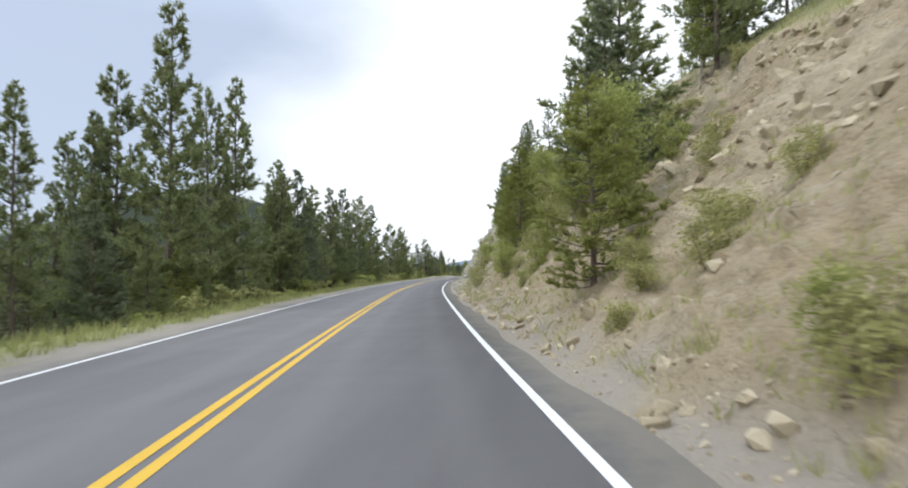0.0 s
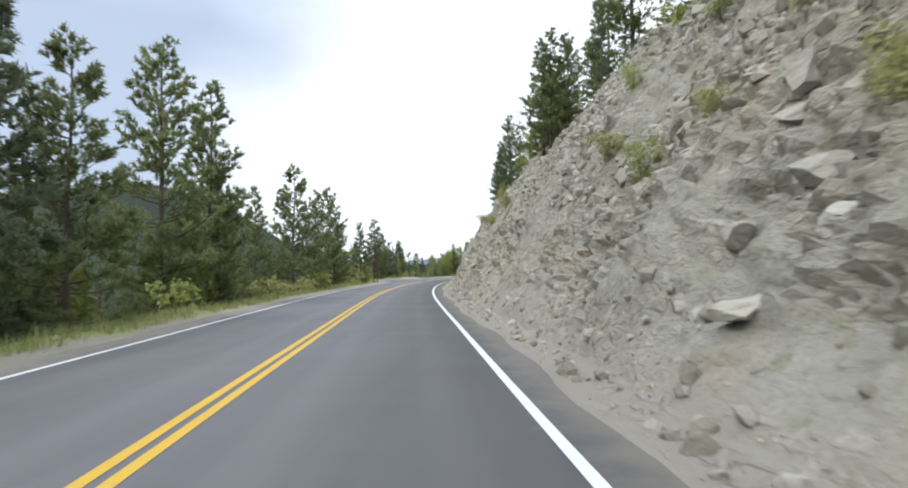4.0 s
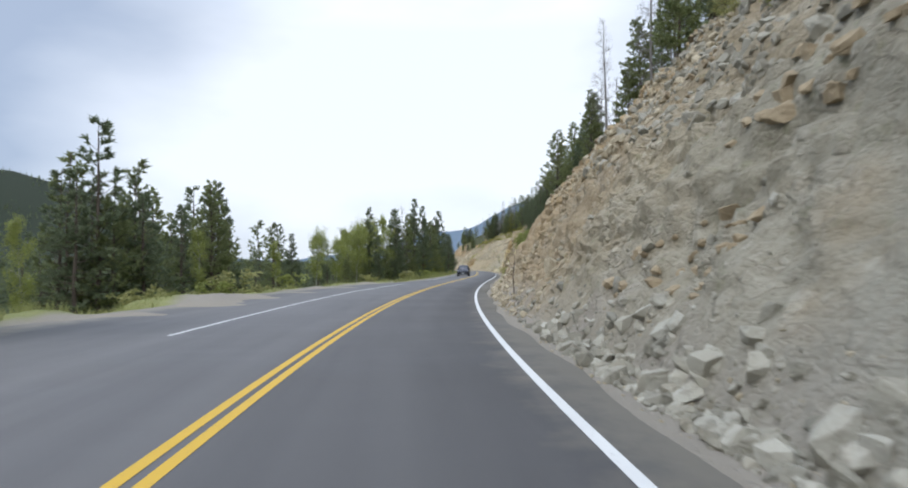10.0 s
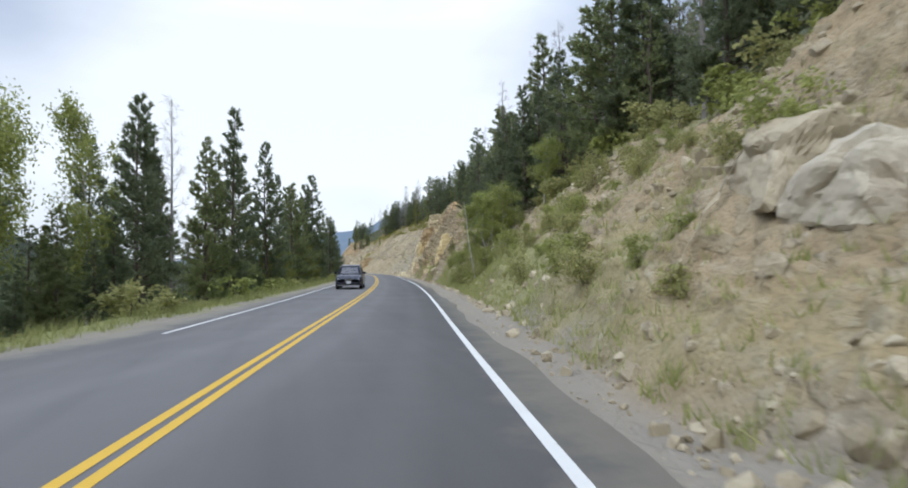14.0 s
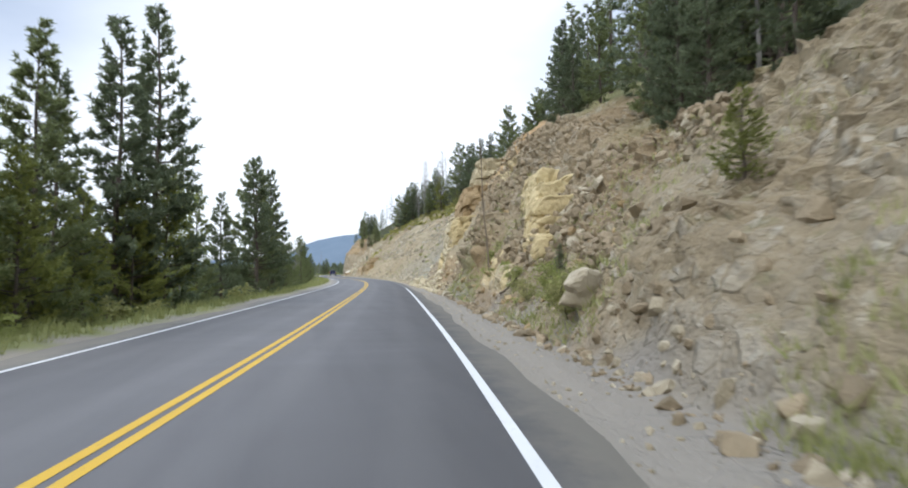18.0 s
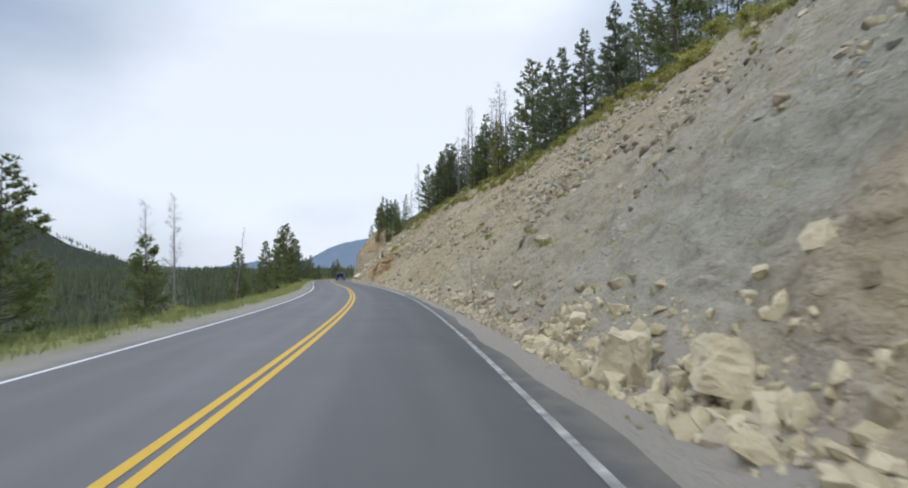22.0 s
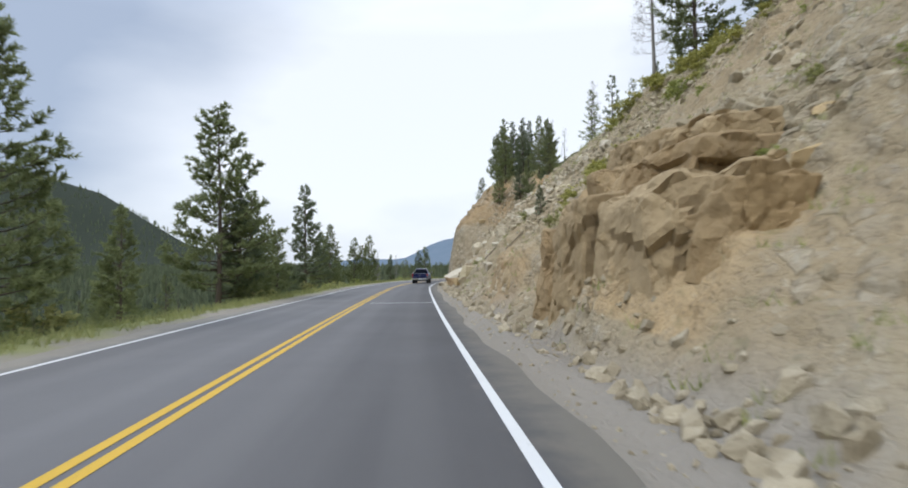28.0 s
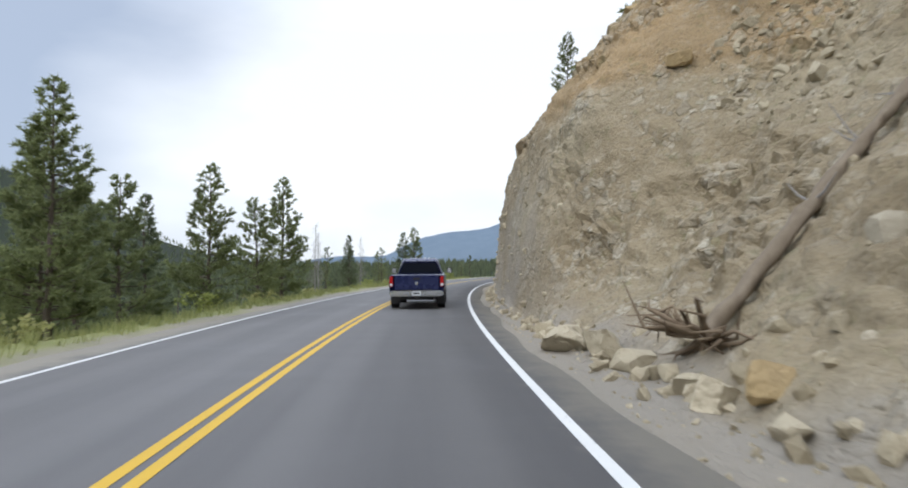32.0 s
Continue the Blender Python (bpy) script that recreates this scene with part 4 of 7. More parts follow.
def boulder(s, d, size, seed, mat, label, turn=0.0, lift=0.25, tilt=0.0):
    v, f = rock(seed, size, ICO4, 17, 0.045, boxy=True, split=0.2, skew=0.26)
    ob = new("boulder", raw_mesh("boulder", v, f, [mat], flat=True))
    p = on_ground(np.array(float(s)), np.array(float(d)))
    ob.matrix_basis = Matrix.LocRotScale((p[0], p[1], p[2] + size[2] * (lift - 0.08)), Euler((tilt + 0.12, 0.15, heading(s) + radians(turn))), None)
    return tagged(ob, label, "boulder")


def split_boulder(s, d):
    """The great wedge of rock fallen on the verge: a pale sloping top over a rusty undercut front."""
    bm = bmesh.new()
    for c in ((-1.0, 0.7, 1.08), (-0.75, -0.6, 0.98), (0.4, -0.4, 1.72), (0.6, 0.3, 2.0), (0.95, -0.6, 1.75), (0.7, 1.3, 2.05), (-0.3, 1.5, 1.6), (1.35, -1.0, 1.0), (1.3, 0.9, 1.4),
              (-0.4, -0.45, 0.05), (-0.5, 0.7, 0.1), (0.5, -1.05, -0.1), (0.8, 0.9, -0.2), (1.3, -0.6, 0.0)):
        bm.verts.new(c)
    bmesh.ops.convex_hull(bm, input=bm.verts[:])
    bmesh.ops.recalc_face_normals(bm, faces=bm.faces[:])
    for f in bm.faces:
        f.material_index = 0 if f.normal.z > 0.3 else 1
    bmesh.ops.subdivide_edges(bm, edges=bm.edges[:], cuts=9, use_grid_fill=True)
    bmesh.ops.triangulate(bm, faces=bm.faces[:])
    v = np.array([q.co for q in bm.verts]) * (1.3, 1.15, 1.0)
    crack, val, tilt = blocks(v * 1.6 + 4, 3)
    v = v + 0.035 * np.stack([fbm(v * 4 + 20 * i, 4, i, 0.6) for i in range(3)], 1) + 0.10 * np.stack([val - 0.5, val * 0.3, tilt], 1) - 0.03 * np.exp(-crack * 14)[:, None]
    for q, c in zip(bm.verts, v):
        q.co = c
    me = bpy.data.meshes.new("boulder")
    bm.to_mesh(me)
    bm.free()
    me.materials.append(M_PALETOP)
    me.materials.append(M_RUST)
    ob = new("boulder", me)
    p = on_ground(np.array(float(s)), np.array(4.7))
    x, y = at(np.array(float(s)), np.array(float(d)))
    ob.matrix_basis = Matrix.LocRotScale((float(x), float(y), p[2] - 0.05), Euler((0, 0, heading(s))), None)
    tagged(ob, "large wedge-shaped boulder with a pale flat top and rusty underside", "boulder")


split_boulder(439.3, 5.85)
boulder(435.6, 7.35, (1.0, 0.9, 1.2), 46, M_TAN, "pale broken block with a rusty foot on the slope", 20, 0.3)
boulder(430.8, 5.8, (1.0, 0.9, 1.45), 42, M_YELLOWROCK, "upright pale yellow rock slab standing against the slope", 20, 0.32)
boulder(453.4, 4.6, (1.3, 0.9, 0.75), 43, M_TAN, "broad tan boulder at the road's edge", 70, 0.3)
boulder(452.2, 4.9, (0.7, 0.6, 0.6), 44, M_TAN, "pale rounded boulder by the verge", 100, 0.3)
boulder(449.2, 5.0, (0.5, 0.4, 0.35), 45, M_TAN, "pale block of rock beside the root wad", 10, 0.3)
boulder(448.4, 4.95, (0.5, 0.42, 0.45), 58, M_TAN, "upright tan block below the root wad", 40, 0.3)
boulder(447.9, 5.25, (0.5, 0.42, 0.45), 59, M_OCHRE, "rusty tan block below the root wad", 70, 0.3)
boulder(195.0, 6.4, (0.8, 0.6, 0.55), 49, M_TAN, "rounded tan boulder on the earth slope", 10, 0.3)
boulder(194.0, 5.7, (0.95, 0.7, 0.5), 50, M_TAN, "flat tan boulder at the slope's foot", 60, 0.3)
boulder(263.8, 6.0, (1.25, 0.9, 0.95), 51, M_TAN, "pale cream boulder among grass below the slope", 10, 0.35)
boulder(312.6, 4.8, (0.8, 0.9, 0.95), 52, M_YELLOWROCK, "pale yellow boulder in the rubble heap", 10, 0.3)
boulder(303.0, 4.9, (0.75, 0.6, 0.6), 53, M_YELLOWROCK, "pale yellow boulder in the rubble heap", 40, 0.3)
boulder(311.0, 5.35, (0.9, 0.8, 0.75), 54, M_YELLOWROCK, "pale yellow boulder in the rubble heap", 70, 0.3)
boulder(327.0, 7.45, (0.9, 0.6, 0.6), 55, M_TAN, "cream boulder perched on the grey slope", 20, 0.3)
boulder(286.5, 5.2, (0.6, 0.5, 0.45), 56, M_TAN, "pale block on the gravel verge", 20, 0.3)
boulder(127.35, 4.6, (0.55, 0.42, 0.38), 91, M_PALETOP, "pale cream boulder at the edge of the pavement", 30, 0.3)
boulder(126.4, 4.95, (0.6, 0.4, 0.3), 92, M_GREYROCK, "grey flat stone at the foot of the cut", 10, 0.3)
boulder(124.9, 5.0, (0.7, 0.5, 0.4), 93, M_GREYROCK, "grey angular stone at the foot of the cut", 60, 0.3)
boulder(125.7, 4.8, (0.4, 0.3, 0.28), 94, M_TAN, "tan broken stone at the foot of the cut", 80, 0.3)
boulder(168.5, 5.6, (0.6, 0.6, 0.8), 57, M_TAN, "upright tan rock at the foot of the slope", 30, 0.3)
boulder(431.8, 5.5, (0.9, 0.7, 0.6), 81, M_OCHRE, "yellowish block below the upright slab", 30, 0.3)
boulder(430.6, 5.6, (0.8, 0.7, 0.6), 82, M_TAN, "pale block below the upright slab", 60, 0.3)
boulder(433.0, 8.6, (1.6, 1.1, 1.0), 83, M_TAN, "pale broken rock high on the slope", 60, 0.3)
boulder(334.4, 5.1, (0.9, 0.6, 0.45), 84, M_TAN, "pale flat stone slab on the verge", 60, 0.3)


def outcrop(s, d, extent, n, seed, mat, label, big=1.6, lean=0.0, slabs=()):
    """A ledge of broken blocks standing proud of the cut; each block is a part."""
    rng = np.random.default_rng(seed)
    base = on_ground(np.array(float(s)), np.array(float(d)))
    top = new("rock_outcrop")
    top.matrix_basis = Matrix.LocRotScale(tuple(base), Euler((0, 0, heading(s))), None)
    tagged(top, label, "rock outcrop")
    inv = top.matrix_basis.inverted()
    for i, (ds, dd, size, roll) in enumerate(slabs):
        p = on_ground(np.array(float(s + ds)), np.array(float(d + dd)))
        v, f = rock(seed * 57 + i, size, ICO5, 13, 0.02, boxy=True, split=0.13, skew=0.13)
        b = link("slab", raw_mesh("slab", v, f, [mat], flat=True), top)
        b.matrix_basis = Matrix.LocRotScale(inv @ Vector(p), Euler((roll, rng.normal(-0.2, 0.08), rng.normal(0, 0.12))), None)
    for i in range(n):
        t = rng.uniform(-0.5, 0.5, 2)
        ss, dd = s + t[0] * extent[0], d + t[1] * extent[1]
        p = on_ground(np.array(ss), np.array(dd))
        size = big * (0.35 + 0.75 * rng.random() ** 1.5)
        v, f = rock(seed * 31 + i, (size * rng.uniform(0.8, 1.5), size, size * rng.uniform(0.55, 0.9)), ICO4, 14, 0.04, boxy=True, split=0.2, skew=0.28)
        b = link("block", raw_mesh("block", v, f, [mat], flat=True), top)
        q = inv @ Vector(p)
        b.matrix_basis = Matrix.LocRotScale(q + Vector((0.02 * size, 0, -0.06 * size)), Euler((lean + rng.normal(0, 0.16), rng.normal(-0.35, 0.16), rng.normal(0, 0.22))), None)


outcrop(275.5, 6.9, (9.0, 1.2), 8, 61, M_GOLD, "bright ochre yellow blocks broken from the ledge in the cut", 0.45, 0.3)
outcrop(299.0, 6.2, (6.0, 1.0), 8, 63, M_YELLOWROCK, "yellow broken blocks at the foot of the buttress", 0.6, 0.1)
outcrop(291.0, 8.4, (8.0, 3.6), 12, 64, M_BROWN, "brown fractured rock in the earthy cut", 0.6)
outcrop(401.0, 7.9, (11.0, 1.8), 30, 65, M_OCHRE, "orange-tan broken blocks on the slabby roadside outcrop", 0.75, 0.15,
        ((-1.0, 0.0, (1.5, 1.8, 0.9), 0.25), (1.6, 0.1, (1.4, 2.0, 1.0), 0.1), (3.8, 0.2, (1.5, 1.6, 1.1), 0.3)))
outcrop(400.6, 8.7, (6.0, 1.6), 12, 66, M_OCHRE, "tan broken ledges above the orange outcrop", 0.6)
outcrop(390.5, 6.6, (3.0, 1.2), 9, 67, M_OCHRE, "small dark orange rock ledge", 0.5)
outcrop(434.0, 19.5, (6.0, 3.0), 14, 68, M_OCHRE, "reddish rock knob on the skyline", 1.4, 0.0, ((0, 0, (3.0, 3.6, 3.4), 0.1),))
outcrop(419.4, 9.6, (2.4, 2.2), 10, 69, M_TAN, "pale yellow rock ledge high on the slope", 0.6)
outcrop(421.5, 11.2, (2.6, 1.6), 9, 79, M_YELLOWROCK, "pale cream slabs breaking out near the crest", 0.6)
outcrop(325.0, 7.3, (1.8, 0.6), 7, 84, M_BROWN, "small brown rock group on the grey slope", 0.4)
outcrop(340.2, 8.1, (1.2, 0.5), 8, 85, M_SLATE, "dark shattered stones on the scree", 0.26)
outcrop(339.2, 7.2, (1.2, 0.6), 9, 86, M_SLATE, "dark broken stones sunk in the scree", 0.26)
outcrop(342.2, 8.8, (1.6, 0.5), 9, 87, M_OCHRE, "rusty orange stones on the scree", 0.26)
outcrop(350.0, 9.2, (3.5, 1.4), 10, 88, M_SLATE, "dark shattered stones on the scree", 0.34)
outcrop(360.0, 8.0, (4.0, 1.6), 9, 89, M_SLATE, "dark shattered stones on the scree", 0.36)
outcrop(429.8, 11.2, (5.5, 2.6), 26, 59, M_TAN, "pale tan jumble of broken rock high on the slope", 1.0)
outcrop(424.6, 8.6, (1.8, 1.4), 6, 58, M_TAN, "pale tan split rock perched on the scree", 0.9)
outcrop(448.0, 12.6, (14.0, 2.5), 18, 57, M_OCHRE, "rusty orange weathered rock along the top of the cut", 0.9)
outcrop(461.0, 10.4, (9.0, 3.0), 14, 70, M_OCHRE, "rusty orange weathered rock band under the trees", 1.0)
outcrop(176.0, 8.6, (9.0, 4.0), 26, 71, M_BROWN, "brown fractured ledges in the tan cut", 0.7)
outcrop(157.2, 5.8, (4.6, 0.9), 34, 72, M_BROWN, "brown shattered rock patch in the grey cut", 0.34)
outcrop(155.5, 7.4, (5.0, 1.0), 24, 78, M_BROWN, "brown broken ledge high in the grey cut", 0.4)
outcrop(116.0, 9.0, (10.0, 5.0), 24, 73, M_GREYROCK, "grey fractured rock wall above the road", 0.9)
outcrop(70.0, 8.0, (14.0, 5.0), 26, 74, M_GREYROCK, "grey jointed rock face with shrubs", 0.8)
outcrop(92.0, 7.4, (12.0, 3.4), 22, 75, M_GREYROCK, "grey shattered rock face beside the road", 0.7)
outcrop(138.0, 8.6, (12.0, 4.5), 24, 76, M_GREYROCK, "grey blocky ledges in the rock cut", 0.75)
outcrop(474.0, 8.0, (14.0, 4.0), 26, 77, M_BROWN, "brown jointed cliff face at the bend", 1.1)


def jointed_ledge(label, slabs, seed, rough=1.0):
    """A ledge split by joints into flat-faced slabs: along from, to, front at both ends, foot, top, depth, lean, material."""
    rng = np.random.default_rng(seed)
    a = slabs[0]
    base = on_ground(np.array(float(a[0])), np.array(float(a[2])))
    top = new("rock_outcrop")
    top.matrix_basis = Matrix.Translation(base)
    for s0, s1, d0, d1, z0, z1, deep, lean, mat in slabs:
        bm = bmesh.new()
        for ss, dd in ((s0, d0), (s1, d1)):
            for zz in (z0, z1):
                for back in (0, deep):
                    x, y = at(np.array(ss + rng.normal(0, 0.07)), np.array(dd + back + lean * (zz - z0) + rng.normal(0, 0.09)))
                    bm.verts.new((float(x) - base[0], float(y) - base[1], zz - base[2] + rng.normal(0, 0.10) + (0.12 * back if zz == z1 else 0)))
        for _ in range(3):
            x, y = at(np.array(rng.uniform(s0, s1)), np.array((d0 + d1) / 2 - rng.uniform(0.02, 0.16) + lean * (z1 - z0) * 0.6))
            bm.verts.new((float(x) - base[0], float(y) - base[1], rng.uniform(0.35 * z0 + 0.65 * z1, z1) - base[2]))
        bmesh.ops.convex_hull(bm, input=bm.verts[:])
        bmesh.ops.delete(bm, geom=[v for v in bm.verts if not v.link_faces], context="VERTS")
        bmesh.ops.bevel(bm, geom=bm.edges[:], offset=0.05, segments=1, affect="EDGES")
        bmesh.ops.triangulate(bm, faces=bm.faces[:])
        for _ in range(4):
            bmesh.ops.subdivide_edges(bm, edges=[e for e in bm.edges if e.calc_length() > 0.16], cuts=1, use_grid_fill=True)
            bmesh.ops.triangulate(bm, faces=bm.faces[:])
        v = np.array([q.co for q in bm.verts])
        crack, val, tilt = blocks(v * (0.8, 0.8, 1.1) + seed, 3)
        crack2, val2, tilt2 = blocks(v * (2.0, 2.0, 2.6) + seed + 9, 4)
        out = v - v.mean(0)
        out = out / (np.linalg.norm(out, axis=1)[:, None] + 1e-9)
        push = 0.20 * (val - 0.5) + 0.12 * tilt - 0.07 * np.exp(-crack * 14) + 0.07 * (val2 - 0.5) + 0.05 * tilt2 + 0.035 * fbm(v * 3.5, 4, seed, 0.6)
        for q, c in zip(bm.verts, v + out * rough * push[:, None]):
            q.co = c
        part("slab", bm, mat, top)
    return tagged(top, label, "rock outcrop")


jointed_ledge("orange-tan jointed rock ledge with upright flat faces", [
    (396.0, 399.2, 5.8, 5.6, 0.2, 2.7, 1.8, 0.16, M_BUFF), (399.3, 401.2, 5.55, 5.45, 0.1, 2.8, 1.8, 0.12, M_BUFF), (401.3, 402.7, 5.5, 5.4, 0.0, 2.5, 1.7, 0.18, M_OCHRE),
    (397.0, 399.7, 6.6, 6.5, 2.65, 3.4, 1.7, 0.3, M_OCHRE), (399.8, 402.3, 6.55, 6.45, 2.75, 3.6, 1.6, 0.25, M_OCHRE), (394.9, 395.95, 6.3, 6.05, 1.2, 2.6, 1.0, 0.3, M_OCHRE),
    (398.0, 400.3, 7.4, 7.3, 3.4, 4.0, 1.4, 0.35, M_BUFF), (401.0, 403.6, 7.6, 7.4, 3.5, 4.5, 1.6, 0.3, M_BUFF), (402.8, 404.2, 5.75, 5.6, 0.0, 1.3, 1.0, 0.3, M_BUFF)], 31)
jointed_ledge("bright golden yellow rock ledge breaking out of the cut", [
    (279.1, 281.4, 7.95, 8.25, 4.2, 5.7, 1.3, 0.35, M_GOLD), (277.0, 279.0, 7.55, 7.85, 3.7, 5.5, 1.4, 0.35, M_GOLD), (275.4, 276.9, 7.2, 7.5, 3.1, 4.8, 1.3, 0.4, M_GOLD),
    (274.0, 275.3, 6.95, 7.15, 2.6, 4.0, 1.2, 0.4, M_GOLD), (272.6, 273.9, 6.7, 6.9, 2.1, 3.2, 1.1, 0.4, M_GOLD), (271.3, 272.5, 6.5, 6.65, 1.6, 2.5, 1.0, 0.4, M_GOLD)], 41)
jointed_ledge("low yellow ledge above the grassy foot of the cut", [
    (276.2, 277.8, 6.05, 6.1, 0.9, 2.1, 0.9, 0.5, M_GOLD), (274.6, 276.0, 5.95, 6.0, 0.7, 1.7, 0.9, 0.5, M_YELLOWROCK), (273.4, 274.4, 5.9, 5.9, 0.6, 1.3, 0.8, 0.5, M_GOLD)], 43)
jointed_ledge("golden brown buttress of broken rock above the rubble", [
    (297.0, 299.5, 6.0, 5.9, 0.7, 3.0, 1.8, 0.2, M_YELLOWROCK), (299.6, 302.2, 5.9, 5.95, 0.5, 3.0, 1.8, 0.2, M_GOLD), (296.8, 300.0, 6.5, 6.35, 2.9, 5.3, 2.0, 0.25, M_GOLD),
    (300.1, 303.0, 6.4, 6.5, 2.9, 5.4, 2.0, 0.25, M_YELLOWROCK), (297.6, 300.6, 7.2, 7.1, 5.1, 7.6, 2.2, 0.3, M_OCHRE), (300.7, 303.6, 7.2, 7.4, 5.2, 7.8, 2.2, 0.3, M_OCHRE),
    (298.4, 301.5, 8.2, 8.2, 7.4, 9.6, 2.4, 0.35, M_YELLOWROCK), (301.6, 304.2, 8.4, 8.6, 7.5, 9.4, 2.4, 0.35, M_OCHRE)], 47, 1.9)
jointed_ledge("pale jointed rock standing out of the tan slope", [
    (206.6, 208.0, 6.6, 6.7, 2.0, 3.1, 1.0, 0.4, M_TAN), (205.2, 206.5, 6.5, 6.6, 1.8, 2.7, 1.0, 0.4, M_PALETOP)], 53)
jointed_ledge("low tan jointed ledge beside the gravel verge", [
    (408.3, 409.9, 5.6, 5.5, 0.1, 1.6, 1.1, 0.22, M_BUFF), (410.0, 411.6, 5.6, 5.6, 0.2, 1.9, 1.1, 0.25, M_RUST), (411.7, 413.2, 5.8, 5.8, 0.2, 1.5, 1.0, 0.3, M_BUFF)], 37)


# ---------------------------------------------------------------- trees
def sprays(rng, base, way, length, needles, long, wide):
    """Bottle-brush shoots: needles set round short upturned twigs."""
    n = len(base) * needles
    t = rng.uniform(0.15, 1.0, n)[:, None]
    b, w, ln = (np.repeat(q, needles, 0) for q in (base, way, length[:, None]))
    start = b + w * ln * t
    out = np.cross(w, rng.normal(size=(n, 3)))
    out /= np.linalg.norm(out, axis=1)[:, None] + 1e-9
    tip = start + (w * 0.7 + out * 0.8) * (long * rng.uniform(0.7, 1.25, n)[:, None])
    side = np.cross(tip - start, rng.normal(size=(n, 3)))
    side *= wide * 0.5 / (np.linalg.norm(side, axis=1)[:, None] + 1e-9)
    return np.stack([start - side, start + side, tip], 1).reshape(-1, 3), np.arange(n * 3).reshape(n, 3)


def pine(seed, spread=1.35, bare=0.12, limbs=95, mat=None, tight=0.8, dead=False, needles=16, shoots=11.0, long=0.18, wide=0.06):
    """A conifer 10 m high: trunk, upswept limbs and a crown of needled shoots."""
    rng = np.random.default_rng(seed)
    top = new("dead_pine_tree" if dead else "pine_tree")
    h = np.linspace(0, 10, 9)
    bend = np.cumsum(rng.normal(0, 0.035, (9, 2)), 0)
    line = np.column_stack([bend, h])
    v, f = tube(line, np.interp(h, [0, 10], [0.13, 0.012]))
    wood, pts, ways, lens = Pile(), [], [], []
    wood.add(v, f)
    lobe = rng.uniform(0.85, 1.2, 8)
    for i in range(limbs):
        z = 10 * (bare + (0.985 - bare) * ((i + rng.random()) / limbs) ** 0.9)
        r = (z / 10 - bare) / (1 - bare)
        a = rng.uniform(0, 2 * math.pi)
        shape = (1 - r) ** tight * min(1, 0.6 + 2.0 * r)
        ln = spread * shape * lobe[int(a / 6.29 * 8)] * rng.uniform(0.7, 1.15) + 0.10
        base = np.array([np.interp(z, h, line[:, 0]), np.interp(z, h, line[:, 1]), z])
        rise = rng.uniform(-0.30, 0.05) + 0.55 * r
        flat = np.array([math.cos(a), math.sin(a), 0])

        def along(t):
            return base + t * ln * flat + np.array([0, 0, 1]) * (t * rise * ln + t ** 2.2 * 0.34 * ln)
        v, f = tube(along(np.linspace(0, 1, 4)[:, None]), np.array([0.026, 0.019, 0.012, 0.005]) * (0.5 + ln / 2), 3)
        wood.add(v, f)
        k = max(3, int(ln * shoots))
        t = 0.22 + 0.80 * rng.random(k) ** 0.75
        sway = np.array([-flat[1], flat[0], 0]) * rng.normal(0, 0.20 * ln * (1.15 - t) + 0.05, k)[:, None]
        pts.append(along(t[:, None]) + sway + rng.normal(0, 0.03, (k, 3)))
        w = flat * 0.75 + sway * 1.2 + np.array([0, 0, 0.55 + 0.3 * r]) + rng.normal(0, 0.28, (k, 3))
        ways.append(w / np.linalg.norm(w, axis=1)[:, None])
        lens.append(rng.uniform(0.22, 0.46, k) * (1.05 - 0.45 * r))
    pts, ways, lens = np.concatenate(pts), np.concatenate(ways), np.concatenate(lens)
    if dead:
        v, _ = sprays(rng, pts, ways, lens * 1.5, 4, 0.28, 0.014)
        v = v.reshape(-1, 3, 3)
        v = np.concatenate([v, v[:, 2:] + (v[:, :1] - v[:, 1:2]) * 0.4], 1)
        wood.add(v.reshape(-1, 3), np.arange(len(v) * 4).reshape(-1, 4))
    link("trunk", wood.mesh("trunk", M_DEAD if dead else M_BARK), top)
    if not dead:
        v, f = sprays(rng, pts, ways, lens, needles, long, wide)
        link("crown", raw_mesh("crown", v, f, [mat or M_NEEDLE], flat=True), top)
    return top


